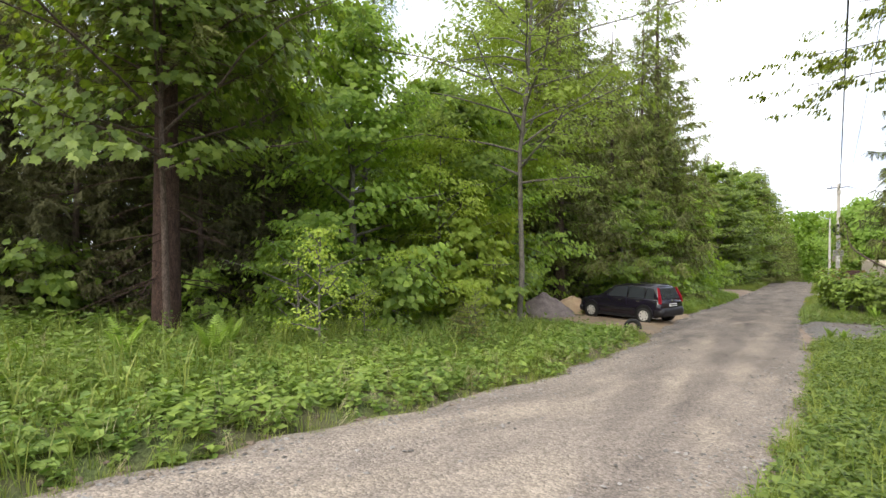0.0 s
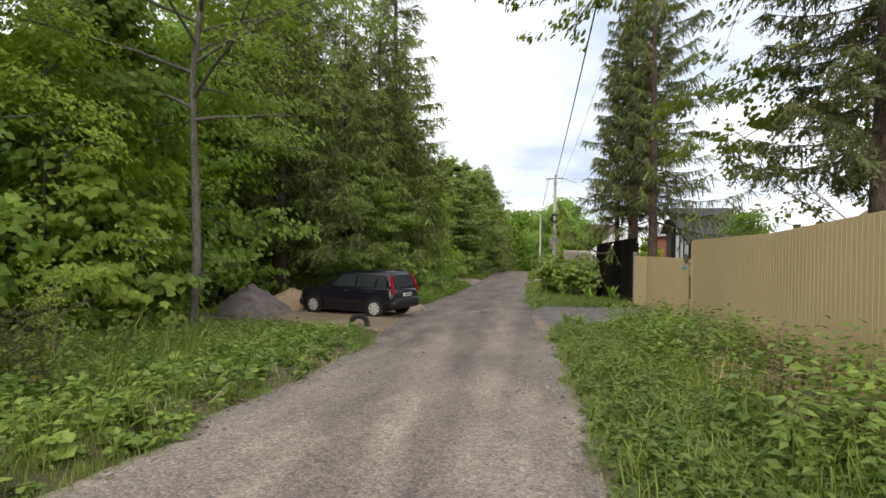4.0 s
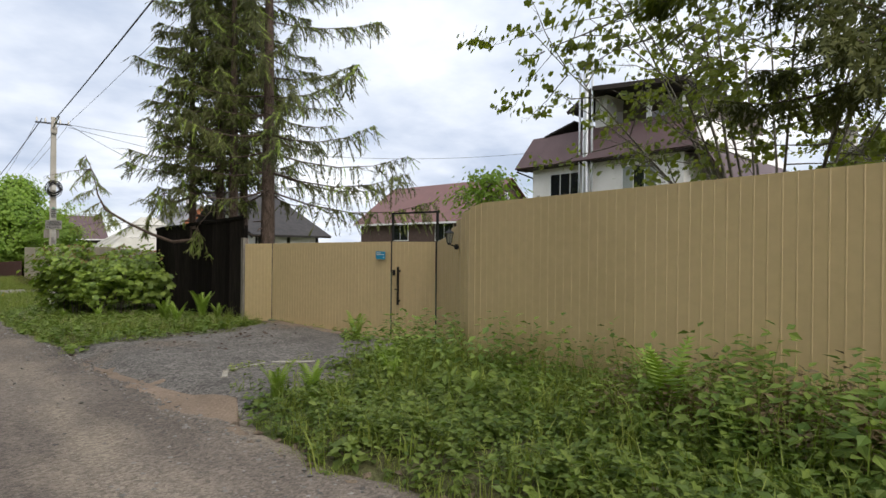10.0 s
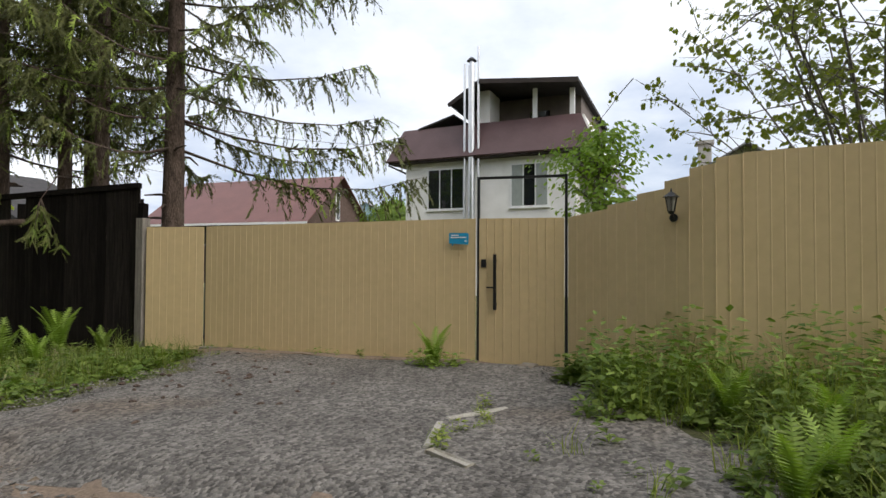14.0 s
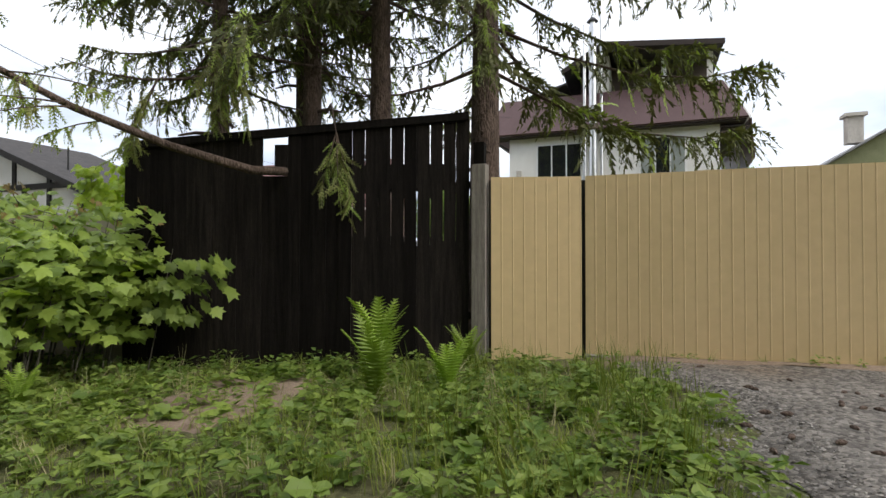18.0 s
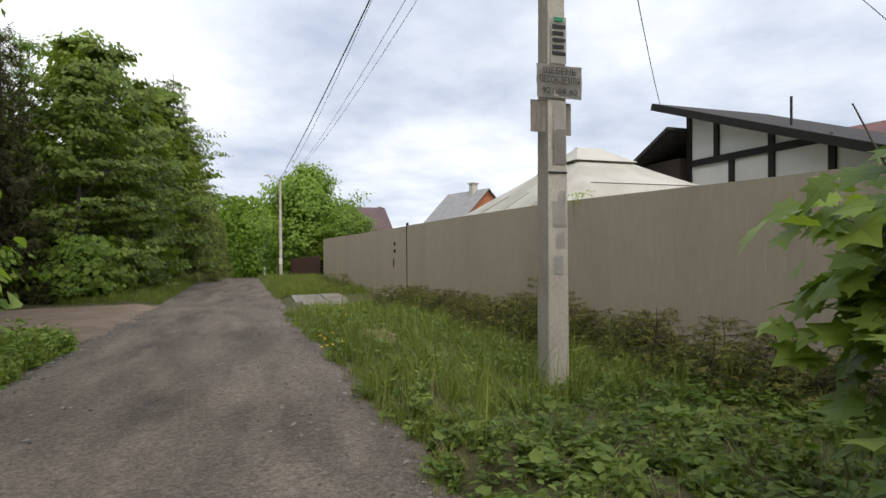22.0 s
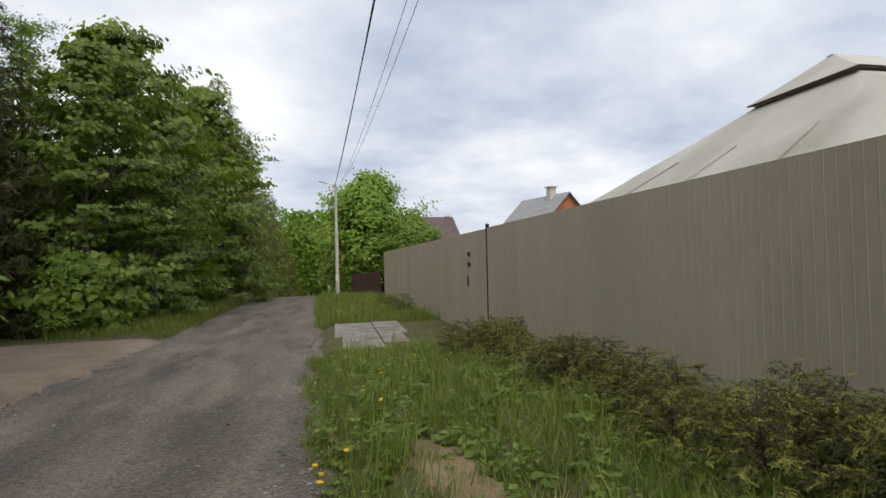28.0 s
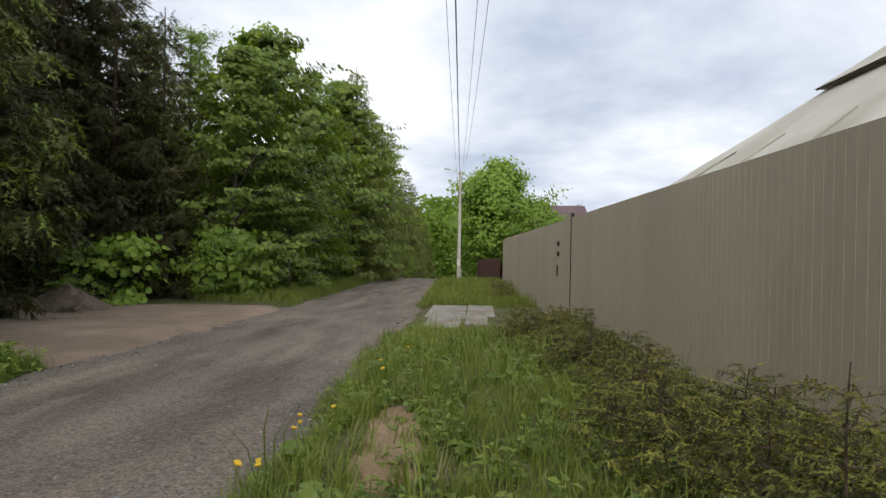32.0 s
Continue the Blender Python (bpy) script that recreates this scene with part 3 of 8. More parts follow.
def land(x, y):
    """Height of the ground sheet."""
    x, y = np.asarray(x, float), np.asarray(y, float)
    g = grade(y)
    r, l = road_r(y), road_l(y)
    up_r = step01((x - r + 0.05) / 0.8) * np.interp(y, BR_Y, BR_Z)
    up_l = step01((l - x + 0.05) / 0.8) * np.interp(y, BL_Y, BL_Z)
    off = np.maximum(x - r, l - x)
    bay = ((y > 15.5) & (y < 24.5) & (x < 0) & (x > -10.5)) | ((y > 43) & (y < 55) & (x < 0) & (x > -12.5)) | ((y > 18.5) & (y < 24.5) & (x > 0))
    rough = step01((off - 0.2) / 1.0) * np.where(bay, 0.012, 0.035)
    sink = -0.06 * step01((0.42 - off) / 0.3)
    return g + up_r + up_l + rough * wobble(x, y) + sink


def grid_object(name, X, Y, Z, mat, smooth=True):
    n, m = X.shape
    i, j = np.meshgrid(np.arange(n - 1), np.arange(m - 1), indexing="ij")
    F = np.stack([i * m + j, (i + 1) * m + j, (i + 1) * m + j + 1, i * m + j + 1], -1).reshape(-1, 4)
    return np_object(name, np.stack([X, Y, Z], -1).reshape(-1, 3), F, mat, smooth=smooth)


xs = np.concatenate([[-900, -500, -250, -120, -70, -45, -32, -24], np.arange(-19, -9, 0.6), np.arange(-9, 5, 0.14), np.arange(5, 12, 0.6), [14, 18, 24, 34, 48, 70, 120, 250, 500, 900]])
ys = np.concatenate([[-900, -500, -250, -120, -60, -40, -25, -16], np.arange(-12, 56, 0.2), np.arange(56, 90, 0.7), [95, 102, 112, 125, 150, 200, 300, 500, 900]])
GX, GY = np.meshgrid(xs, ys, indexing="ij")
ground = tagged(grid_object("ground", GX, GY, land(GX, GY), M_GROUND), "earth and leaf litter under grass, weeds and trees", "ground", kind="structure")

ry = np.concatenate([np.arange(-40, -10, 1.0), np.arange(-10, 60, 0.16), np.arange(60, 130, 0.8)])
ru = np.linspace(0, 1, 42)
RY, RU = np.meshgrid(ry, ru, indexing="ij")
RX = road_l(RY) - 0.32 + RU * (road_r(RY) - road_l(RY) + 0.64) + (np.abs(2 * RU - 1) > 0.97) * 0.08 * wobble(RY * 3, RY * 1.7)
mid = 2 * RU - 1
rut = -0.025 * (np.exp(-((mid - 0.45) / 0.16) ** 2) + np.exp(-((mid + 0.35) / 0.18) ** 2)) * (0.7 + 0.3 * np.sin(RY * 0.7))
RZ = grade(RY) + 0.02 * (1 - mid ** 2) + rut + 0.008 * wobble(RX * 2, RY * 2) - 0.09 * np.abs(mid) ** 14
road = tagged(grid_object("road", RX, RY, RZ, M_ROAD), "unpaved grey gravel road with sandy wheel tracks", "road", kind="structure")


def patch(name, low, high, mat, lift, label, nu=60, nv=40, ragged=0.12):
    """A yard surface between two border lines, with a ragged edge that sinks into the ground."""
    def along(P, u):
        P = np.array(P, float)
        s = np.concatenate([[0], np.cumsum(np.linalg.norm(np.diff(P, axis=0), axis=1))])
        return np.interp(u * s[-1], s, P[:, 0]), np.interp(u * s[-1], s, P[:, 1])
    U, W = np.meshgrid(np.linspace(0, 1, nu), np.linspace(0, 1, nv), indexing="ij")
    ax, ay = along(low, U)
    bx, by = along(high, U)
    X, Y = ax + W * (bx - ax), ay + W * (by - ay)
    edge = np.minimum(np.minimum(U, 1 - U) * nu / 4, np.minimum(W, 1 - W) * nv / 4)
    X = X + ragged * wobble(X * 2.2, Y * 2.2 + 3) * (edge < 0.6)
    Y = Y + ragged * wobble(Y * 2.1 + 5, X * 2.3) * (edge < 0.6)
    Z = land(X, Y) + lift - 0.05 * (1 - step01(edge * 1.2)) + 0.006 * wobble(X * 3, Y * 3)
    return tagged(grid_object(name, X, Y, Z, mat), label, "yard surface", kind="structure")


patch("gravel_apron", [(-0.3, 17.7), (0.5, 17.2), (1.5, 17.5), (2.3, 18.0), (3.5, 19.0), (4.6, 19.4)], [(-0.5, 24.6), (0.5, 23.6), (2.6, 23.7), (3.4, 24.6), (4.0, 25.0)], M_APRON, 0.055, "fine grey crushed stone spread before the gate")
patch("dirt_shoulder", [(-0.5, 14.6), (0.1, 16.2), (0.55, 17.9)], [(-0.9, 25.0), (-0.35, 23.0), (0.2, 18.7)], M_DIRT, 0.058, "bare reddish-brown dirt between road and gate apron", 60, 40, ragged=0.3)
patch("car_bay", [(-3.0, 15.2), (-5.0, 16.6), (-7.5, 17.2), (-11.5, 17.0)], [(-3.2, 25.5), (-5.0, 24.8), (-8.0, 24.3), (-11.5, 24.6)], M_BAY, 0.05, "bare sandy dirt lay-by where the car is parked")
patch("dirt_lay_by", [(-4.6, 43.0), (-6.2, 44.6), (-9.0, 45.8), (-14.0, 46.0)], [(-4.6, 55.5), (-6.2, 54.6), (-9.5, 54.2), (-14.0, 53.5)], M_DIRT, 0.06, "bare brown dirt lay-by at the forest edge")
patch("bare_soil", [(-0.40, 39.9), (-0.2, 39.75), (0.1, 39.9)], [(-0.5, 41.9), (-0.3, 42.15), (0.0, 41.7)], M_SANDY, 0.035, "bare sandy soil showing through the grass", 26, 20, ragged=0.10)
patch("bare_soil", [(0.7, 27.0), (1.5, 26.8), (2.4, 27.1)], [(0.8, 28.0), (1.6, 28.3), (2.3, 28.2)], M_DIRT, 0.03, "bare sandy soil under the board fence", 30, 20, ragged=0.14)

patch("gate_foot_soil", [(3.62, 24.9), (3.85, 23.0), (4.05, 21.4), (4.2, 20.2)], [(4.0, 24.9), (4.2, 23.0), (4.4, 21.4), (4.6, 20.2)], M_DIRT, 0.066, "strip of bare brown soil along the foot of the gate", 40, 12, ragged=0.08)

patch("bare_soil", [(-5.6, 4.7), (-5.0, 4.5), (-4.3, 4.8)], [(-5.4, 5.6), (-4.9, 5.9), (-4.2, 5.5)], M_DIRT, 0.03, "bare trodden soil in the meadow", 30, 20, ragged=0.16)

# ---- profiled sheet fences ----


def sheet(p0, p1, zb0, zb1, zt0, zt1, pitch, deep, thick=0.004, flat=0.86):
    """A profiled steel sheet standing on the line p0-p1: ribs across, front and back skins."""
    p0, p1 = np.array(p0, float), np.array(p1, float)
    L = np.linalg.norm(p1 - p0)
    d = (p1 - p0) / L
    nrm = np.array([-d[1], d[0]])
    n = max(1, int(round(L / pitch)))
    s, o = [], []
    for k in range(n):
        for f, h in ((0.0, 0.0), (flat, 0.0), (flat + 0.035, 1.0), (flat + 0.115, 1.0)):
            s.append((k + f) / n * L)
            o.append(h)
    s.append(L)
    o.append(0.0)
    s, o = np.array(s), np.array(o) * -deep
    t = s / L
    zb, zt = zb0 + (zb1 - zb0) * t, zt0 + (zt1 - zt0) * t
    xy = p0 + d * s[:, None] + nrm * o[:, None]
    rows = [np.c_[xy, zb], np.c_[xy, zt], np.c_[xy - nrm * thick, zt], np.c_[xy - nrm * thick, zb]]
    V = np.concatenate(rows)
    m = len(s)
    F = []
    for r in range(3):
        a = np.arange(m - 1)
        F.append(np.stack([r * m + a, r * m + a + 1, (r + 1) * m + a + 1, (r + 1) * m + a], -1))
    return V, np.concatenate(F)


def fence_run(parent, pts, pitch, deep, mat, width=1.15, name="sheet", flip=False):
    """Sheets side by side along a line of (x, y, bottom, top)."""
    for a, b in zip(pts[:-1], pts[1:]):
        L = math.hypot(b[0] - a[0], b[1] - a[1])
        n = max(1, round(L / width))
        for k in range(n):
            q = [tuple(a[i] + (b[i] - a[i]) * f for i in range(4)) for f in (k / n, (k + 1) / n)]
            if flip:
                q.reverse()
            V, F = sheet(q[0][:2], q[1][:2], q[0][2], q[1][2], q[0][3], q[1][3], pitch, deep)
            np_object(name, V, F, mat, parent)


TAN_PITCH = 0.118
tan_fence = thing("tan_sheet_fence", (0, 0, 0), "tall tan-painted profiled steel fence along the road", "fence")
fence_run(tan_fence, [(3.82, -9.0, 0.6, 2.75), (3.82, -2.0, 0.25, 2.25), (3.82, 4.0, -0.3, 1.9), (3.82, 9.4, -0.62, 1.665), (3.82, 12.5, -0.8, 1.475), (3.82, 17.35, -1.0, 1.40)], TAN_PITCH, 0.0028, M_TAN, flip=True)
rake = [(3.82, 17.35, 1.40), (3.83, 17.6, 1.34), (3.90, 17.85, 1.24), (4.02, 18.1, 1.12), (4.18, 18.4, 1.02), (4.36, 18.75, 0.93), (4.5, 19.02, 0.87), (4.625, 19.27, 0.86)]
for (xa, ya, za), (xb, yb, zb) in zip(rake[:-1], rake[1:]):
    V, F = sheet((xb, yb), (xa, ya), -1.1, -1.08, (za + zb) / 2 - 0.01, (za + zb) / 2 + 0.02, 0.115, 0.006)
    np_object("sheet", V, F, M_TAN, tan_fence)
for py in np.arange(-8.0, 17.5, 2.5):
    z0 = float(land(3.9, py))
    part("post", box_bm(3.88, py - 0.03, z0 - 0.2, 3.94, py + 0.03, z0 + 1.9), M_BLACKSTEEL, tan_fence)
for zz in (0.35, 1.5):
    part("rail", beam_bm((3.875, -8.9, 0.5 + zz), (3.875, 4.0, -0.25 + zz * 0.97), 0.03, 0.04), M_BLACKSTEEL, tan_fence)
    part("rail", beam_bm((3.875, 4.0, -0.25 + zz * 0.97), (3.875, 17.3, -1.0 + zz), 0.03, 0.04), M_BLACKSTEEL, tan_fence)

# ---- gate: fixed panel, wide leaf, wicket door ----
GL, GA, GB, GC = (3.666, 25.846), (3.99, 24.92), (4.455, 20.45), (4.622, 19.29)


def lerp2(a, b, f):
    return (a[0] + (b[0] - a[0]) * f, a[1] + (b[1] - a[1]) * f)


gate = thing("yard_gate", (0, 0, 0), "tan profiled steel driveway gate, closed", "gate")
V, F = sheet(GL, lerp2(GL, GA, 0.985), -1.15, -1.15, 0.81, 0.815, 0.115, 0.0032)
np_object("fixed_panel", V, F, M_TAN, gate)
V, F = sheet(lerp2(GA, GB, 0.006), lerp2(GA, GB, 0.25), -1.12, -1.12, 0.818, 0.828, 0.115, 0.0032)
np_object("leaf_sheet", V, F, M_TAN, gate)
V, F = sheet(lerp2(GA, GB, 0.25), lerp2(GA, GB, 0.5), -1.12, -1.11, 0.832, 0.84, 0.115, 0.0032)
np_object("leaf_sheet", V, F, M_TAN, gate)
V, F = sheet(lerp2(GA, GB, 0.5), lerp2(GA, GB, 0.75), -1.11, -1.11, 0.84, 0.85, 0.115, 0.0032)
np_object("leaf_sheet", V, F, M_TAN, gate)
V, F = sheet(lerp2(GA, GB, 0.75), lerp2(GA, GB, 0.994), -1.11, -1.11, 0.852, 0.86, 0.115, 0.0032)
np_object("leaf_sheet", V, F, M_TAN, gate)
bk = 0.05
for a, b in ((GL, GA), (GA, GB)):
    for z in (-0.95, 0.7):
        part("frame_rail", beam_bm((a[0] + bk, a[1], z), (b[0] + bk, b[1] + 0.05, z), 0.04, 0.06), M_BLACKSTEEL, gate)
for p in (GL, GA, lerp2(GA, GB, 0.5)):
    part("frame_post", box_bm(p[0] + 0.03, p[1] - 0.03, -1.2, p[0] + 0.09, p[1] + 0.03, 0.78), M_BLACKSTEEL, gate)
part("sill_plank", beam_bm((3.93, 24.9, -1.10), (4.12, 23.1, -1.13), 0.10, 0.04), M_GREYWOOD, gate, "weathered plank at the foot of the leaf")
part("sill_plank", beam_bm((4.09, 23.1, -1.09), (4.14, 22.7, -1.10), 0.09, 0.035), M_GREYWOOD, gate)

wicket = thing("wicket_door", (0, 0, 0), "tan profiled steel wicket door in a black frame, shut", "gate door")
V, F = sheet(lerp2(GB, GC, 0.02), lerp2(GB, GC, 0.975), -1.07, -1.07, 0.858, 0.853, 0.115, 0.006)
np_object("door_sheet", V, F, M_TAN, wicket)
hb = [(GB[0] + 0.01, GB[1] - 0.005), (GC[0] + 0.01, GC[1] + 0.01)]
for p in hb:
    part("frame_post", box_bm(p[0] - 0.005, p[1] - 0.015, -1.2, p[0] + 0.035, p[1] + 0.015, 1.42), M_BLACKSTEEL, wicket)
part("frame_lintel", beam_bm((hb[0][0] + 0.015, hb[0][1] - 0.015, 1.405), (hb[1][0] + 0.015, hb[1][1] + 0.015, 1.40), 0.04, 0.032), M_BLACKSTEEL, wicket)
hp = lerp2(GB, GC, 0.215)
part("pull_bar", box_bm(hp[0] - 0.075, hp[1] - 0.02, -0.36, hp[0] - 0.045, hp[1] + 0.02, 0.375, 0.006), M_BLACKSTEEL, wicket, "long black pull bar")
for z in (-0.28, 0.29):
    part("pull_bracket", box_bm(hp[0] - 0.05, hp[1] - 0.012, z - 0.015, hp[0] + 0.005, hp[1] + 0.012, z + 0.015), M_BLACKSTEEL, wicket)
kp = lerp2(GB, GC, 0.075)
part("lock_box", box_bm(kp[0] - 0.03, kp[1] - 0.035, 0.20, kp[0] + 0.0, kp[1] + 0.035, 0.31, 0.012), M_BLACKSTEEL, wicket)
lp = lerp2(GB, GC, 0.16)
part("lever", box_bm(lp[0] - 0.045, lp[1] - 0.05, -0.075, lp[0] - 0.025, lp[1] + 0.055, -0.055, 0.005), M_BLACKSTEEL, wicket)
part("threshold", beam_bm((4.42, 20.4, -1.10), (4.58, 19.3, -1.10), 0.16, 0.05), M_SLAB, wicket)

sign = thing("gate_sign", (0, 0, 0), "small blue rounded plastic notice on the gate leaf", "sign")
sb0, sb1 = (4.365, 20.82), (4.395, 20.55)
bm = bmesh.new()
out = [(0.0, 0.10), (0.02, 0.0), (0.98, 0.02), (1.0, 0.12), (1.0, 0.86), (0.97, 0.96), (0.24, 0.9), (0.17, 1.1), (0.14, 0.9), (0.03, 0.88), (0.0, 0.8)]
fv = [bm.verts.new((sb0[0] + (sb1[0] - sb0[0]) * u - 0.022, sb0[1] + (sb1[1] - sb0[1]) * u, 0.665 - 0.165 * w)) for u, w in out]
f0 = bm.faces.new(fv)
ex = bmesh.ops.extrude_face_region(bm, geom=[f0])
for v in [g for g in ex["geom"] if isinstance(g, bmesh.types.BMVert)]:
    v.co.x -= 0.006
bmesh.ops.recalc_face_normals(bm, faces=bm.faces[:])
part("board", bm, M_SIGNBLUE, sign)
for k, (u0, u1, w) in enumerate(((0.1, 0.5, 0.2), (0.1, 0.9, 0.38), (0.8, 0.92, 0.68))):
    a, b = lerp2(sb0, sb1, u0), lerp2(sb0, sb1, u1)
    part("print_line", beam_bm((a[0] - 0.030, a[1], 0.665 - 0.165 * w), (b[0] - 0.030, b[1], 0.665 - 0.165 * w), 0.004, 0.016), M_WHITE, sign)

# ---- black plank fence ----
post = thing("wooden_gate_post", (3.70, 25.98, -1.2), "grey weathered square wooden post beside the gate", "post")
part("shaft", box_bm(-0.07, -0.08, -0.1, 0.07, 0.08, 2.16, 0.012), M_GREYWOOD, post)
part("cap_block", box_bm(-0.05, -0.06, 2.16, 0.05, 0.06, 2.4, 0.01), M_BLACKWOOD, post)
black_fence = thing("black_plank_fence", (0, 0, 0), "tall black-stained board fence with gaps and a small notch", "fence")
BF0, BF1 = (3.74, 26.12), (2.53, 29.86)
nb = 27
rng = np.random.RandomState(5)
for k in range(nb):
    a, b = lerp2(BF0, BF1, k / nb), lerp2(BF0, BF1, (k + 1.02) / nb)
    gap = 0.07 + 0.05 * rng.rand() if 1 <= k <= 8 else 0.015
    top = 1.47 + (1.19 - 1.47) * (k / nb) + 0.012 * rng.randn()
    bot = float(land(a[0], a[1])) - 0.03
    j = 0.012 * rng.rand()
    notch = k in (14, 15)
    spans = [(bot, 0.86), (0.95, top - 0.12)] if k == 14 else ([(bot, 0.86)] if k == 15 else [(bot, top)])
    for z0, z1 in spans:
        bm = bmesh.new()
        mid = lerp2(a, b, 1 - gap)
        lo, hi = 0.08 + 0.05 * (k % 3), 0.60 + 0.12 * (k % 2)
        cuts = [(z0, z1, mid)]
        if gap > 0.05:
            cuts = [(z0, lo, b), (lo, hi, mid), (hi, 0.98, b), (0.98, z1, mid if k % 3 else b)]
        for c0, c1, e in cuts:
            beam_bm((a[0] - j, a[1], (c0 + c1) / 2), (e[0] - j, e[1], (c0 + c1) / 2 + 0.001), 0.024, c1 - c0, bm)
        part("plank", bm, M_BLACKWOOD, black_fence)
part("top_rail", beam_bm((BF0[0] + 0.0, BF0[1], 1.51), (BF1[0], BF1[1], 1.22), 0.10, 0.085), M_BLACKWOOD, black_fence)
for z in (-0.7, 0.75):
    part("back_rail", beam_bm((BF0[0] + 0.05, BF0[1], z), (BF1[0] + 0.05, BF1[1], z - 0.15), 0.05, 0.08), M_BLACKWOOD, black_fence)
for f in (0.03, 0.5, 0.97):
    p = lerp2(BF0, BF1, f)
    part("post", box_bm(p[0] + 0.06, p[1] - 0.05, -1.6, p[0] + 0.16, p[1] + 0.05, 1.3), M_BLACKWOOD, black_fence)

# ---- grey-beige fence further on ----
grey_fence = thing("beige_sheet_fence", (0, 0, 0), "long weathered grey-beige profiled sheet fence", "fence")
fence_run(grey_fence, [(2.95, 30.2, -1.75, 0.50), (2.92, 36.0, -1.95, 0.57), (2.90, 40.0, -2.05, 0.655), (2.86, 45.0, -2.2, 0.66), (2.70, 50.22, -2.35, 0.62)], 0.118, 0.0018, M_GREYFENCE, flip=True)
fence_run(grey_fence, [(2.69, 50.30, -2.35, 0.60), (2.58, 53.8, -2.4, 0.58), (2.01, 71.65, -2.6, 0.46)], 0.21, 0.003, M_GREYFENCE, width=2.0, flip=True)
part("joint_post", box_bm(2.685, 50.22, -2.4, 2.76, 50.30, 0.72), M_BLACKSTEEL, grey_fence)
fence_run(grey_fence, [(2.01, 71.65, -2.6, 0.46), (8.0, 72.0, -2.6, 0.46)], 0.21, 0.003, M_GREYFENCE, width=2.0, flip=True)
part("door_handle", box_bm(2.60, 51.95, -0.9, 2.63, 52.0, -0.6), M_BLACKSTEEL, grey_fence)
for k, z in enumerate((0.0, -0.28)):
    part("door_lock", box_bm(2.58, 51.75, z - 0.07, 2.635, 51.83, z + 0.05), M_BLACKSTEEL, grey_fence)
for py in np.arange(31, 71, 2.9):
    fx = float(np.interp(py, [30.2, 45, 50.2, 71.65], [2.95, 2.86, 2.70, 2.01]))
    part("post", box_bm(fx + 0.05, py - 0.03, -2.6, fx + 0.11, py + 0.03, 0.4), M_BLACKSTEEL, grey_fence)
red_fence = thing("dark_red_fence", (0, 0, 0), "low dark red sheet fence by the far garden", "fence")
fence_run(red_fence, [(1.9, 73.0, -2.7, -0.75), (0.4, 86.0, -3.2, -1.2)], 0.2, 0.02, M_REDFENCE, width=2.4, flip=True)

# ---- plants: templates ----


# a folded pointed leaf from base to tip, along +y
LEAF = (np.array([(0, 0, 0), (0.28, 0.42, 0.07), (0, 1, -0.08), (-0.28, 0.42, 0.07)], float), np.array([(0, 1, 2), (0, 2, 3)]))
# a five-lobed maple leaf as a fan of triangles
_ml = [(0, 0), (0.30, 0.02), (0.25, 0.16), (0.56, 0.30), (0.38, 0.40), (0.52, 0.66), (0.26, 0.60), (0.16, 0.74), (0, 1.0)]
_mo = _ml + [(-x, y) for x, y in reversed(_ml[1:-1])]
MAPLE = (np.array([(x, y - 0.05, 0.10 * abs(x) - 0.14 * y * y) for x, y in _mo] + [(0, 0.36, 0.0)], float), np.array([(i, (i + 1) % len(_mo), len(_mo)) for i in range(len(_mo))]))
# a coarser lobed leaf for crowns further off
MAPLE_FAR = (np.array([(0, 0, 0), (0.5, 0.18, 0.05), (0.33, 0.45, 0.03), (0.42, 0.72, 0), (0, 1, -0.12), (-0.42, 0.72, 0), (-0.33, 0.45, 0.03), (-0.5, 0.18, 0.05)], float), np.array([(0, 1, 2), (2, 3, 4), (4, 5, 6), (6, 7, 0), (0, 2, 4), (0, 4, 6)]))


def sprig_tm(n=6, w=0.30, droop=0.25):
    """A spruce twig along +y: a row of needle sprays on both sides."""
    V, F = [], []
    for k in range(n):
        y = k / n
        l = w * (1 - 0.55 * y)
        z = -droop * y * y
        for s in (-1, 1):
            o = len(V)
            V += [(0, y - 0.02, z), (s * l, y + 0.16, z - 0.05), (0, y + 0.10, z)]
            F.append((o, o + 1, o + 2))
    o = len(V)
    V += [(-0.03, 0, 0), (0.03, 0, 0), (0, 1.1, -droop)]
    F.append((o, o + 1, o + 2))
    return np.array(V, float), np.array(F)




def spray_tm(seed, n=13, w=0.24, droop=0.3):
    """An uneven hanging spruce spray along +y: thin needle clumps at loose angles about a twig."""
    r = np.random.RandomState(seed)
    V, F = [(-0.012, 0, 0), (0.012, 0, 0), (0, 1.0, -droop)], [(0, 1, 2)]
    for k in range(n):
        y = (k + r.rand()) / n
        a = r.choice([0.0, np.pi]) + 0.7 * r.randn()
        l = w * (1.15 - 0.7 * y) * (0.6 + 0.8 * r.rand())
        z = -droop * y * y
        o = len(V)
        V += [(0.02, y - 0.05, z), (-0.02, y + 0.05, z), (l * np.cos(a), y + 0.05 + 0.16 * r.rand(), z + 0.55 * l * np.sin(a) - 0.05)]
        F.append((o, o + 1, o + 2))
    return np.array(V, float), np.array(F)


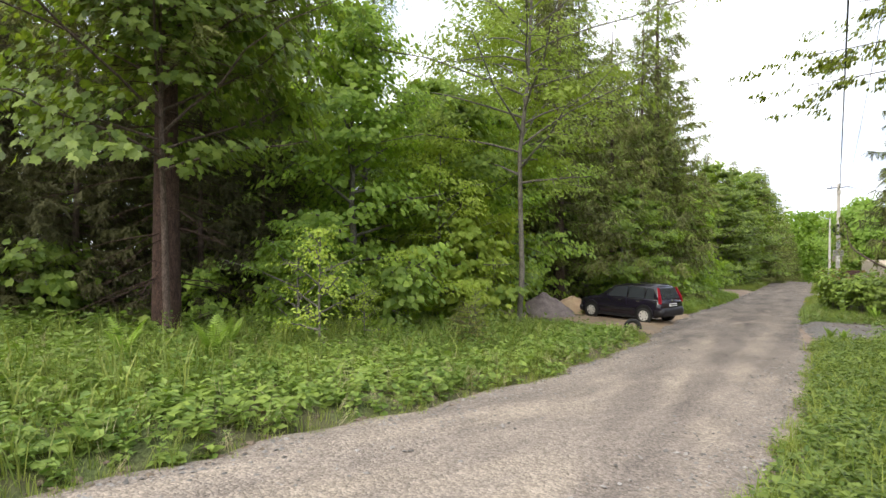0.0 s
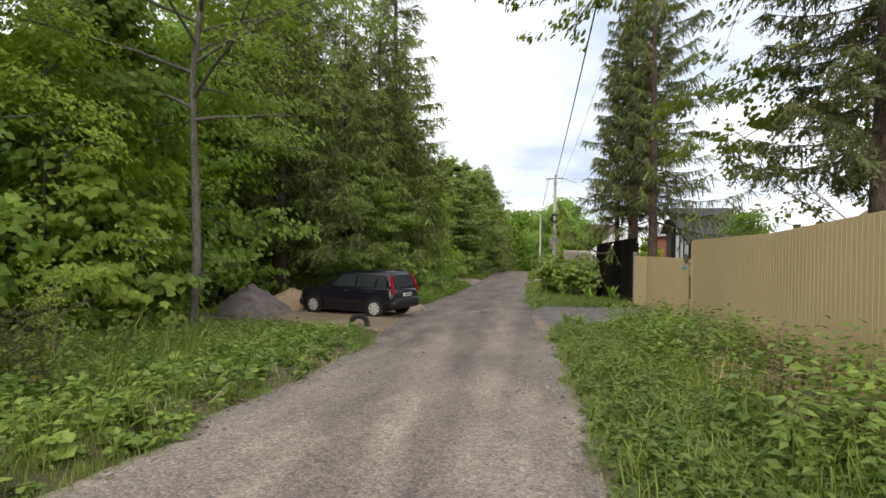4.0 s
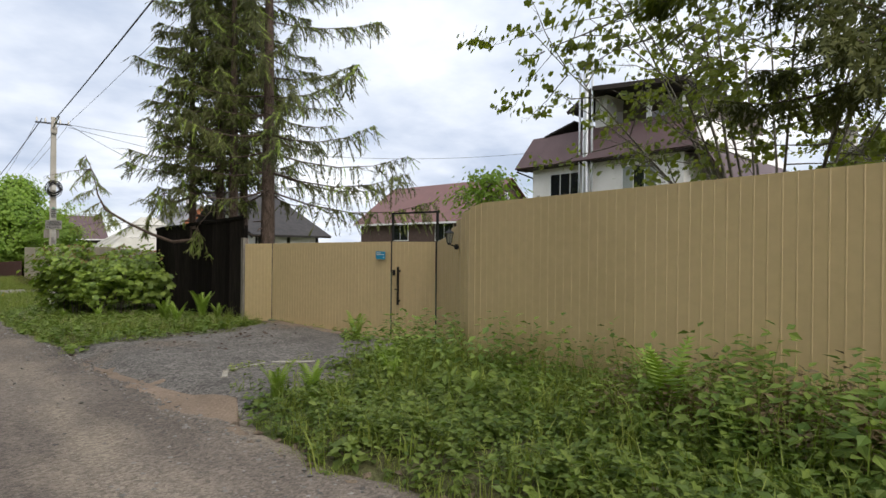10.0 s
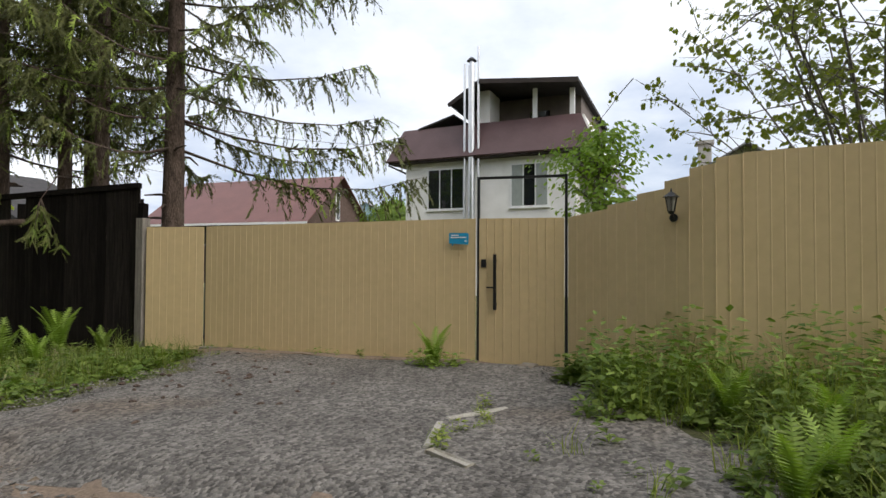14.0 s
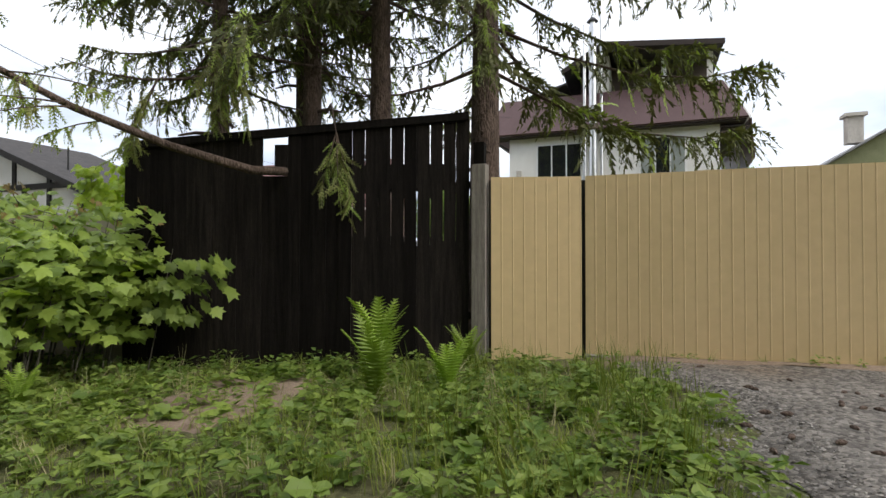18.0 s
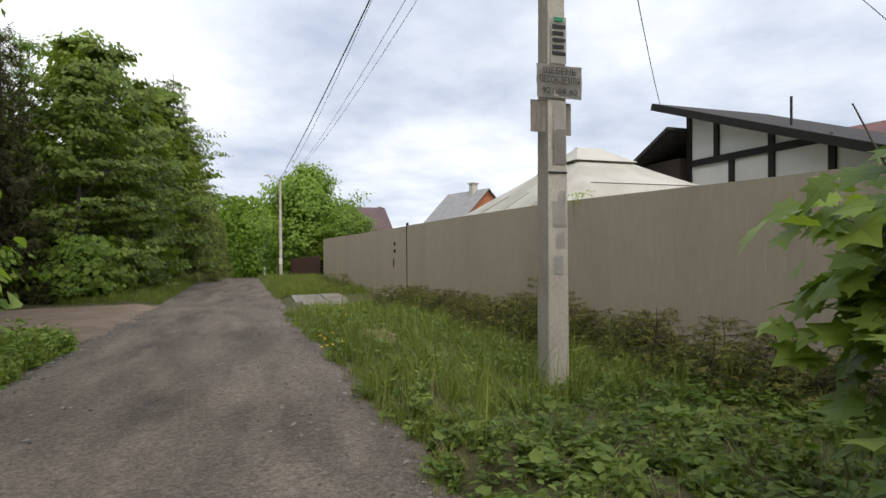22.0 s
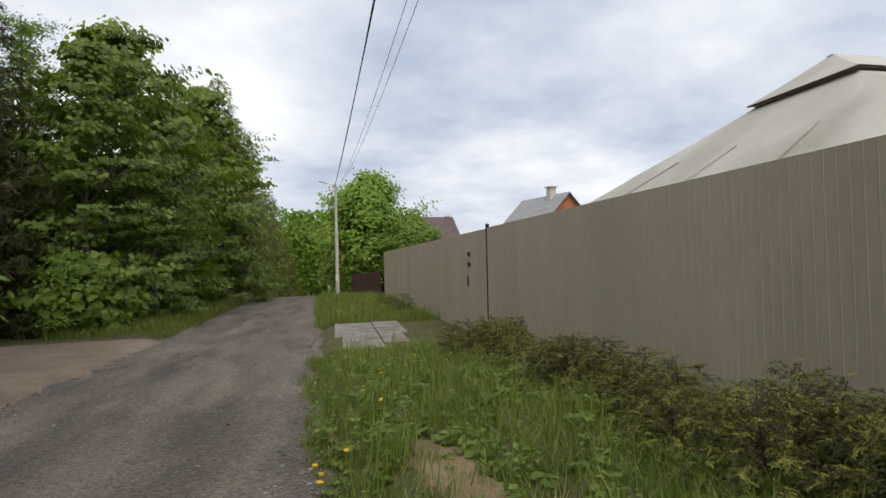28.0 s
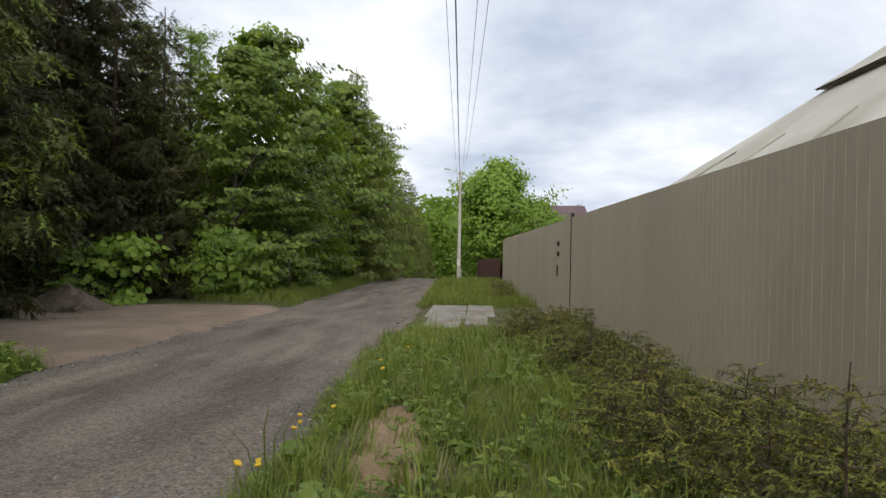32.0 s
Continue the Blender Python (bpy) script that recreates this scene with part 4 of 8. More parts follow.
SPRIG = [spray_tm(k) for k in range(4)]
SPRAY_FINE = [spray_tm(10 + k, 17, 0.15) for k in range(4)]
SPRIG_FINE = sprig_tm(7, 0.17, 0.3)
LOBED = (np.array([(0, 0, 0), (0.48, 0.22, 0.05), (0.36, 0.62, 0.02), (0, 1, -0.1), (-0.36, 0.62, 0.02), (-0.48, 0.22, 0.05)], float), np.array([(0, 1, 2), (0, 2, 3), (0, 3, 4), (0, 4, 5)]))


def blade_tm(bend=0.5, w=0.035):
    return (np.array([(-w, 0, 0), (w, 0, 0), (w * 0.8, bend * 0.25, 0.55), (-w * 0.8, bend * 0.25, 0.55), (0, bend, 0.95)], float), np.array([(0, 1, 2), (0, 2, 3), (3, 2, 4)]))


def tuft_tm(n, seed, w=0.016, spread=0.32):
    r = np.random.RandomState(seed)
    out = []
    for k in range(n):
        v, f = blade_tm(0.15 + 0.6 * r.rand(), w)
        a = r.rand() * 2 * np.pi
        s = 0.5 + 0.6 * r.rand()
        c, q = np.cos(a), np.sin(a)
        R = np.array([(c, -q, 0), (q, c, 0), (0, 0, 1)])
        out.append(((v * s) @ R.T + np.array([spread * r.randn() * 0.5, spread * r.randn() * 0.5, 0]), f))
    return merge(out)


def weed_tm(seed, tiers=3, per=4, leaf=LEAF, leafsize=0.34, height=0.75):
    """A low herb: a stem with leaves spread in tiers."""
    r = np.random.RandomState(seed)
    out = []
    for t in range(tiers):
        h = height * (0.35 + 0.65 * t / max(1, tiers - 1))
        for k in range(per):
            a = 2 * np.pi * (k + 0.5 * (t % 2)) / per + 0.4 * r.randn()
            tilt = 0.35 + 0.35 * r.rand()
            d = np.array([np.cos(a), np.sin(a), -0.15])
            nrm = np.array([[-np.cos(a) * tilt * 0.2 + 0.25 * r.randn(), 0.25 * r.randn(), 1.0]])
            R = frames_of(nrm, np.array([a]))
            s = leafsize * (0.7 + 0.6 * r.rand()) * (1.15 - 0.35 * t / tiers)
            out.append(scattered(leaf, R, np.array([[d[0] * 0.08, d[1] * 0.08, h + 0.05 * r.randn()]]), np.array([s])))
    out.append((np.array([(-0.012, 0, 0), (0.012, 0, 0), (0, 0.0, height)], float), np.array([(0, 1, 2)])))
    return merge(out)


def frond_tm(n=20):
    """A fern frond that rises and arches along +y, with paired leaflets."""
    V, F = [], []
    for k in range(n):
        u = (k + 1) / (n + 1)
        y, z = 0.10 * u + 0.30 * u ** 2.5, 1.0 * u - 0.10 * u ** 3
        l = 0.155 * np.sin(np.pi * min(1, 0.14 + u * 0.84)) ** 0.8 + 0.01
        for s in (-1, 1):
            o = len(V)
            V += [(0, y - 0.012, z - 0.015), (s * l, y + 0.05, z + 0.035), (0, y + 0.018, z + 0.022)]
            F.append((o, o + 1, o + 2))
    o = len(V)
    V += [(-0.008, 0, 0), (0.008, 0, 0), (0, 0.2, 0.72)]
    F.append((o, o + 1, o + 2))
    return np.array(V, float), np.array(F)


FROND = frond_tm()


def fern_tm(seed, n=9):
    r = np.random.RandomState(seed)
    out = []
    for k in range(n):
        a = 2 * np.pi * k / n + 0.3 * r.randn()
        c, q = np.cos(a), np.sin(a)
        R = np.array([(c, -q, 0), (q, c, 0), (0, 0, 1)])
        v, f = FROND
        out.append(((v * (0.75 + 0.4 * r.rand())) @ R.T, f))
    return merge(out)


TUFTS = [tuft_tm(13, s) for s in range(4)]
TALL_TUFTS = [tuft_tm(9, 20 + s, 0.009, 0.2) for s in range(3)]
WEEDS = [weed_tm(s, 3, 5, LEAF, 0.34, 0.85) for s in range(5)]
NETTLES = [weed_tm(30 + s, 6, 4, LEAF, 0.155, 1.0) for s in range(3)]
BROAD = [weed_tm(50 + s, 2, 5, MAPLE_FAR, 0.42, 0.5) for s in range(3)]
FERNS = [fern_tm(s) for s in range(4)]


def yaw_frames(a, lean, r):
    n = len(a)
    nrm = np.stack([lean * r.randn(n), lean * r.randn(n), np.ones(n)], 1)
    return frames_of(nrm, a)


def sow(name, tms, pts, lo, hi, mat, seed, label, lean=0.12, flat=1.0, category="plants"):
    """Plants of some templates at points (x, y), standing on the ground, as one mass of stuff."""
    r = np.random.RandomState(seed)
    pts = np.asarray(pts, float)
    which = r.randint(len(tms), size=len(pts))
    out = []
    for k, tm in enumerate(tms):
        p = pts[which == k]
        if not len(p):
            continue
        R = yaw_frames(r.rand(len(p)) * 2 * np.pi, lean, r)
        s = lo + (hi - lo) * r.rand(len(p)) ** 1.3
        s = np.stack([s * flat, s * flat, s * (0.85 + 0.3 * r.rand(len(p)))], 1)
        out.append(scattered(tm, R, np.c_[p, land(p[:, 0], p[:, 1]) - 0.02], s))
    V, F = merge(out)
    return tagged(np_object(name, V, F, mat), label, category, kind="stuff")


def spread_pts(n, x0, x1, y0, y1, seed, keep=None):
    """n random points between the lines x0(y), x1(y), thinned by keep."""
    r = np.random.RandomState(seed)
    y = y0 + (y1 - y0) * r.rand(n)
    a = x0(y) if callable(x0) else np.full(n, x0)
    b = x1(y) if callable(x1) else np.full(n, x1)
    x = a + (b - a) * r.rand(n)
    if keep is not None:
        k = keep(x, y, r.rand(n))
        x, y = x[k], y[k]
    return np.c_[x, y]


# ---- trees ----


def leafy_crown(tips, n, spread, size, tm, seed, up=0.85, flat=0.28, tilt=1.15, axis=None, loose=0.45):
    """n leaves in flat sprays about the given twig points, tipped outward from the stem."""
    r = np.random.RandomState(seed)
    tips = np.asarray(tips, float)
    k = r.randint(len(tips), size=n)
    c = tips[k] + r.randn(n, 3) * np.array([spread, spread, spread * flat])
    mid = np.array([0.0, 0.0]) if axis is None else np.asarray(axis, float)
    o = c[:, :2] - mid
    o = o / np.maximum(np.linalg.norm(o, axis=1, keepdims=True), 1e-6)
    nrm = np.stack([tilt * o[:, 0] + r.randn(n) * loose, tilt * o[:, 1] + r.randn(n) * loose, np.full(n, up) + 0.25 * r.randn(n)], 1)
    R = frames_of(nrm, np.arctan2(o[:, 1], o[:, 0]) + 0.8 * r.randn(n))
    return scattered(tm, R, c, size * (0.6 + 0.7 * r.rand(n)))


def broadleaf(name, h, r0, first, reach, n_limb, n_leaf, leaf, tm, mat, bark, seed, label, category, spread=0.27, top=0.95, lean=0.02, group="", flat=0.28):
    """A broadleaf tree: a wandering trunk, limbs with side twigs, a crown of single leaves."""
    r = np.random.RandomState(seed)
    n = 9
    t = np.linspace(0, 1, n)
    P = np.c_[np.cumsum(r.randn(n) * 0.05 * h / 10) + lean * h * t, np.cumsum(r.randn(n) * 0.05 * h / 10), t * h * top]
    P[0, :2] = 0
    tubes = [tube(P, r0 * (1 - 0.88 * t) + 0.006, 8)]
    tips = [P[-1]]
    for k in range(n_limb):
        f = first + (1 - first) * (k + 0.5 * r.rand()) / n_limb
        b = np.array([np.interp(f, t, P[:, i]) for i in range(3)])
        a = k * 2.4 + r.rand()
        env = np.sin(np.pi * (0.12 + 0.88 * (f - first) / (1 - first)) ** 0.8) * 0.8 + 0.25
        L = reach * env * (0.75 + 0.5 * r.rand())
        rise = 0.25 + 0.65 * f + 0.2 * r.randn()
        d = np.array([np.cos(a), np.sin(a), rise])
        q = np.linspace(0, 1, 6)
        Q = b + q[:, None] * L * d / np.linalg.norm(d) + np.c_[np.zeros(6), np.zeros(6), -0.12 * L * q ** 2] + np.cumsum(r.randn(6, 3) * 0.03 * L, 0) * q[:, None]
        lr = max(0.012, r0 * 0.42 * (1 - f) + 0.014)
        tubes.append(tube(Q, lr * (1 - 0.85 * q) + 0.003, 5))
        for m in range(7):
            s = 0.25 + 0.75 * r.rand()
            c = np.array([np.interp(s, q, Q[:, i]) for i in range(3)])
            e = r.randn(3) * np.array([1, 1, 0.35])
            e = e / np.linalg.norm(e) * L * (0.16 + 0.22 * r.rand())
            tubes.append(tube(np.array([c, c + 0.55 * e, c + e + np.array([0, 0, -0.05 * L])]), np.array([lr * 0.4 * (1 - 0.5 * s) + 0.003, 0.005, 0.002]), 4))
            tips += [c + 0.4 * e, c + 0.75 * e, c + e]
    V, F = merge(tubes)
    ob = thing(name, (0, 0, 0), label, category, group)
    np_object("trunk", V, F, bark, ob, smooth=True)
    V, F = leafy_crown(tips, n_leaf, spread, leaf, tm, seed + 1, flat=flat)
    np_object("crown", V, F, mat, ob)
    return ob


def spruce(name, h, r0, first, reach, n_whorl, mat, seed, label, sprig=SPRIG, density=1.0, size=0.42, dead=0, tips_mat=None, droop=0.5, group="", sides=10, per=5, gap=None, hang=0.35, fuller=0.0, lop=None, tip_share=0.16, stubs=0, bark=None):
    """A spruce: a straight trunk, whorls of boughs that sag and turn up, hung with needle twigs."""
    r = np.random.RandomState(seed)
    t = np.linspace(0, 1, 10)
    P = np.c_[0.03 * np.sin(t * 5 + seed), 0.03 * np.cos(t * 4 + seed), t * h]
    tubes = [tube(P, r0 * (1 - 0.93 * t ** 0.9) + min(0.01, 0.1 * r0), sides)]
    dry = []
    C, N, S, Z = [], [], [], []
    for w in range(n_whorl):
        f = first + (0.985 - first) * (w + 0.3 * r.rand()) / n_whorl
        for k in range(per):
            a = 2 * np.pi * (k + r.rand() * 0.7) / per + w * 1.1
            if gap and gap(a, f * h):
                continue
            L = reach * (1.02 - f) ** 0.75 * (0.7 + 0.5 * r.rand()) + 0.12
            if lop:
                L *= 1 + lop[1] * max(0.0, math.cos(a - lop[0])) ** 2
            q = np.linspace(0, 1, 5)
            out = np.array([np.cos(a), np.sin(a)])
            sag = -droop * L * (q - 0.75 * q ** 2.4) * (1.1 - f)
            rise = 0.25 * L * q * f
            Q = np.c_[out[0] * L * q, out[1] * L * q, f * h + sag + rise]
            tubes.append(tube(Q, np.maximum(0.0025, min(1.0, L / 1.5) * (0.012 + 0.026 * (1 - f)) * (1 - 0.85 * q)), 3))
            m = int(max(5, L * 11 * density * (1 + fuller * max(0.0, f - 0.28))))
            s = 0.18 + 0.82 * r.rand(m) ** 0.8
            base = np.stack([np.interp(s, q, Q[:, i]) for i in range(3)], 1)
            side = r.choice([-1.0, 1.0], size=m)
            sp = np.arctan2(out[1], out[0]) + side * (0.35 + 0.7 * r.rand(m))
            C.append(base)
            S.append(sp)
            N.append(np.stack([0.5 * r.randn(m) + hang * np.cos(sp), 0.5 * r.randn(m) + hang * np.sin(sp), 0.5 + 0.5 * r.rand(m)], 1))
            Z.append(size * (0.55 + 0.6 * r.rand(m)) * (0.55 + 0.45 * L / reach))
    for k in range(stubs):
        z = first * h * (0.3 + 0.75 * r.rand())
        a = r.rand() * 2 * np.pi
        L = 0.18 + 0.4 * r.rand()
        Q = np.array([(0, 0, z), (np.cos(a) * L * 0.6, np.sin(a) * L * 0.6, z + 0.02), (np.cos(a + 0.2) * L, np.sin(a + 0.2) * L, z + 0.12 * L * r.randn())])
        dry.append(tube(Q, np.array([0.03, 0.022, 0.012]), 5))
    for k in range(dead):
        f = first * (0.15 + 0.85 * r.rand())
        a = r.rand() * 2 * np.pi
        L = reach * (0.25 + 0.5 * r.rand())
        q = np.linspace(0, 1, 5)
        Q = np.c_[np.cos(a) * L * q, np.sin(a) * L * q, f * h - 0.3 * L * q ** 1.5 + 0.03 * np.cumsum(r.randn(5))]
        dry.append(tube(Q, 0.014 * (1 - 0.9 * q) + 0.002, 4))
        for m in range(4):
            s = 0.3 + 0.7 * r.rand()
            c = np.array([np.interp(s, q, Q[:, i]) for i in range(3)])
            e = np.array([r.randn(), r.randn(), -0.8]) * 0.16 * L
            dry.append(tube(np.array([c, c + e * 0.5, c + e]), np.array([0.005, 0.003, 0.001]), 3))
    V, F = merge(tubes + dry)
    ob = thing(name, (0, 0, 0), label, "spruce tree", group)
    np_object("trunk", V, F, bark or M_BARK, ob, smooth=True)
    C, S, N, Z = np.concatenate(C), np.concatenate(S), np.concatenate(N), np.concatenate(Z)
    tip = r.rand(len(C)) < (tip_share if tips_mat else 0)
    R = frames_of(N, S)
    kinds_of = sprig if isinstance(sprig, list) else [sprig]
    kind = r.randint(len(kinds_of), size=len(C))
    V, F = merge([scattered(tm, R[~tip & (kind == i)], C[~tip & (kind == i)], Z[~tip & (kind == i)]) for i, tm in enumerate(kinds_of)])
    np_object("crown", V, F, mat, ob)
    if tips_mat:
        V, F = merge([scattered(tm, R[tip & (kind == i)], C[tip & (kind == i)] + np.array([0, 0, 0.02]), Z[tip & (kind == i)] * 0.9) for i, tm in enumerate(kinds_of)])
        np_object("new_growth", V, F, tips_mat, ob, "yellow-green new growth")
    return ob


def stand(ob, x, y, rz=0.0, s=1.0, dz=0.0, sz=None):
    m = pose(x, y, float(land(x, y)) - 0.05 + dz, 0, 0, rz)
    ob.matrix_basis = m @ Matrix.Diagonal((s, s, sz or s, 1))
    return ob


def again(ob, x, y, rz, s, sz=None):
    c = copy_thing(ob, Matrix())
    return stand(c, x, y, rz, s, 0.0, sz)


maple_a = broadleaf("maple_tree", 9.6, 0.12, 0.05, 3.0, 34, 11500, 0.165, LOBED, M_MAPLE, M_BARK2, 11, "young leafy green maple at the forest edge", "maple tree", group="forest maples")
maple_b = broadleaf("maple_tree", 8.0, 0.10, 0.03, 2.8, 32, 10500, 0.16, LOBED, M_MAPLE, M_BARK2, 23, "young leafy green maple at the forest edge", "maple tree", group="forest maples")
maple_c = broadleaf("maple_tree", 9.6, 0.12, 0.04, 2.9, 38, 8600, 0.175, LOBED, M_MAPLE_DEEP, M_BARK2, 29, "full-grown dark green maple at the forest edge", "maple tree", spread=0.22, group="forest maples", flat=0.22)
birch_a = broadleaf("birch_tree", 13.0, 0.13, 0.22, 2.3, 32, 9000, 0.12, LEAF, M_BIRCH, M_BARK2, 37, "slim green birch tree in the woods", "birch tree", spread=0.26, group="forest birches")
rowan_a = broadleaf("rowan_tree", 6.0, 0.06, 0.08, 1.9, 22, 7500, 0.12, LEAF, M_LIME, M_BARK2, 41, "slender yellow-green rowan at the forest edge", "rowan tree", spread=0.22, group="forest rowans")
spruce_a = spruce("forest_spruce", 20.0, 0.29, 0.13, 3.3, 38, M_SPRUCE, 51, "tall dark green spruce in the woods", tips_mat=M_SPRUCE_TIP, size=0.74, density=2.0, dead=24, hang=0.8, tip_share=0.28, group="forest spruces")
spruce_b = spruce("forest_spruce", 15.0, 0.16, 0.04, 3.0, 32, M_SPRUCE, 63, "tall dark green spruce in the woods", tips_mat=M_SPRUCE_TIP, size=0.70, density=2.1, hang=0.8, tip_share=0.28, group="forest spruces")
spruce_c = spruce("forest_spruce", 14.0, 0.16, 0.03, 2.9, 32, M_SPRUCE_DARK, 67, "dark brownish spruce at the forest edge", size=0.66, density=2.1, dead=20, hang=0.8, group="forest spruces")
shrub_a = broadleaf("forest_shrub", 2.6, 0.03, 0.04, 1.25, 16, 2600, 0.11, LEAF, M_BIRCH, M_BARK2, 71, "leafy green undergrowth shrub in the woods", "shrub", spread=0.18, group="undergrowth shrubs")
shrub_b = broadleaf("forest_shrub", 1.7, 0.02, 0.03, 0.95, 13, 1000, 0.17, MAPLE_FAR, M_MAPLE, M_BARK2, 79, "low green maple undergrowth in the woods", "shrub", spread=0.22, group="undergrowth shrubs")

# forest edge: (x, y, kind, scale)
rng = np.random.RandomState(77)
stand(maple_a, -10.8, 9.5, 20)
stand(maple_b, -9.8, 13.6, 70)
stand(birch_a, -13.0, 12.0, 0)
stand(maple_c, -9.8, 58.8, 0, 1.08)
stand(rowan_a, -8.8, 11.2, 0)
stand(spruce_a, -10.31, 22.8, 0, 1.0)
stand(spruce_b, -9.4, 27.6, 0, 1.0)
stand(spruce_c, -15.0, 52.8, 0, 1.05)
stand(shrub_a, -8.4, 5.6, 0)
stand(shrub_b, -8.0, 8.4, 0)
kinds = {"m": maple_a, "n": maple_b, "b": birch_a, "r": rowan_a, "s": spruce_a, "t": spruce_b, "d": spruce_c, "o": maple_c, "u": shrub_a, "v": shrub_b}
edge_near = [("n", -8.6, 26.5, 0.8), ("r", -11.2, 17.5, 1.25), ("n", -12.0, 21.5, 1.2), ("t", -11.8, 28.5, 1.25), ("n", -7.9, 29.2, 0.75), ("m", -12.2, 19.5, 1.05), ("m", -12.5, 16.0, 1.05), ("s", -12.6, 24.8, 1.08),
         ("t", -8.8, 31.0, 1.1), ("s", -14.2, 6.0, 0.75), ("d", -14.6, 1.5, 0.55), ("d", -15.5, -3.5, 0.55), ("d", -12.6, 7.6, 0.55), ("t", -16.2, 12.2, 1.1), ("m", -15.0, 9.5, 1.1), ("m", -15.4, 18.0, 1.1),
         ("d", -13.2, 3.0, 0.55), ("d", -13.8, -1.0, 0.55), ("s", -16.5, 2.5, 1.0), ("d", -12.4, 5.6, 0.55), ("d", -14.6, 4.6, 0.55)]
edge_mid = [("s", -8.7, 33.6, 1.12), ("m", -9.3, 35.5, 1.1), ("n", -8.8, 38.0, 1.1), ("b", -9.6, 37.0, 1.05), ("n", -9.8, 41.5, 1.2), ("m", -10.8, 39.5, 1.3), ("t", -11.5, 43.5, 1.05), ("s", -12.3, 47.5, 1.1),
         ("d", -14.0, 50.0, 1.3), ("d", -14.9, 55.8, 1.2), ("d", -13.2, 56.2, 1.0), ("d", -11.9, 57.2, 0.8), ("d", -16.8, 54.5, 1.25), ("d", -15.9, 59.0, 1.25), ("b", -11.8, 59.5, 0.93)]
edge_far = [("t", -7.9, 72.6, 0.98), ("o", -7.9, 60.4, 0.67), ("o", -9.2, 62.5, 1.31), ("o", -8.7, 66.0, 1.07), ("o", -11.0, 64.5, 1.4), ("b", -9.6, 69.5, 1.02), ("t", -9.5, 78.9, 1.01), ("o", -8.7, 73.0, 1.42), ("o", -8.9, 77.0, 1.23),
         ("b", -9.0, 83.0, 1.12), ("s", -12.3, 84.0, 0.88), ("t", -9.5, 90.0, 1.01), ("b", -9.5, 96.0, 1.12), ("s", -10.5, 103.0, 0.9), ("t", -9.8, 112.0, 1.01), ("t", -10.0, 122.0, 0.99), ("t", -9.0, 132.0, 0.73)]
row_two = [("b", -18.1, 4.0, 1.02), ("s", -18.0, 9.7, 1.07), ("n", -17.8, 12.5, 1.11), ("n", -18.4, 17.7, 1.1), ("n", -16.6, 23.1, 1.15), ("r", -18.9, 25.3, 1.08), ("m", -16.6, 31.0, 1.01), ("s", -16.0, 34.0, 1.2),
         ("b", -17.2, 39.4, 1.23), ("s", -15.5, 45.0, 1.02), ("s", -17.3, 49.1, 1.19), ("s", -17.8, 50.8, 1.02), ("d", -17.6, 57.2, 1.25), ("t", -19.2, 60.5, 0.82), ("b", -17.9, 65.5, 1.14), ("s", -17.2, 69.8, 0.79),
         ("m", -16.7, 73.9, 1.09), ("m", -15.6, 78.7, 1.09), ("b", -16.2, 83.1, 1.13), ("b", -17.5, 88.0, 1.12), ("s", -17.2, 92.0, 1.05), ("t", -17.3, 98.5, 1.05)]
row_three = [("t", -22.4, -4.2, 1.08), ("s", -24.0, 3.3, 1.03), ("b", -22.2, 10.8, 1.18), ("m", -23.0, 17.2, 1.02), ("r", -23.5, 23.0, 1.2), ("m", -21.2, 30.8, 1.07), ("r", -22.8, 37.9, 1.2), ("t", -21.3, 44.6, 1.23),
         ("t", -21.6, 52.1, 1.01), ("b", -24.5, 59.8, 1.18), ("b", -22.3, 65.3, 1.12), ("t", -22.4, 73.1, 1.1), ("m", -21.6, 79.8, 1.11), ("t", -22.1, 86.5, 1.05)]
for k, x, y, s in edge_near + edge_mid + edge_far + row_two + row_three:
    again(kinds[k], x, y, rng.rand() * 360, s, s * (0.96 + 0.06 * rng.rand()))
# undergrowth along the edge
for y in np.arange(-6, 16, 1.15):
    again(kinds["uv"[rng.randint(2)]], -9.6 - 2.2 * rng.rand() - (2.2 if y < 4.5 else 0.0), y + 0.4 * rng.randn(), rng.rand() * 360, 0.7 + 0.7 * rng.rand())
for y in np.arange(25.5, 43, 1.2):
    again(kinds["uvv"[rng.randint(3)]], -7.0 - 0.9 * rng.rand() - (0.5 if y < 28 else 0), y + 0.4 * rng.randn(), rng.rand() * 360, 0.7 + 0.6 * rng.rand())
for y in np.arange(55.5, 110, 1.9):
    again(kinds["uvu"[rng.randint(3)]], -8.3 - 1.0 * rng.rand(), y + 0.4 * rng.randn(), rng.rand() * 360, 0.8 + 0.8 * rng.rand())
for x in np.arange(-16, -11, 1.1):
    again(kinds["uv"[rng.randint(2)]], x, 53.0 + 1.5 * rng.rand(), rng.rand() * 360, 0.9 + 0.6 * rng.rand())

# far woods close the view behind the forest and down the road
far_pts = []
for k in range(260):
    far_pts.append((-31 - 9 * rng.rand() if k % 2 else -20 + 40 * rng.rand() - 12, -25 + 150 * rng.rand() if k % 2 else 135 + 25 * rng.rand()))
r = np.random.RandomState(3)
n = 52000
c = np.array(far_pts)[r.randint(len(far_pts), size=n)] + r.randn(n, 2) * 1.4
hz = 15 * r.rand(n) ** 0.8
P3 = np.c_[c[:, 0] , c[:, 1], land(c[:, 0], c[:, 1]) + hz]
V, F = scattered(MAPLE_FAR, frames_of(np.c_[0.8 * r.randn(n), 0.8 * r.randn(n), np.full(n, 0.6)], r.rand(n) * 6.3), P3, 0.35 + 0.45 * r.rand(n))
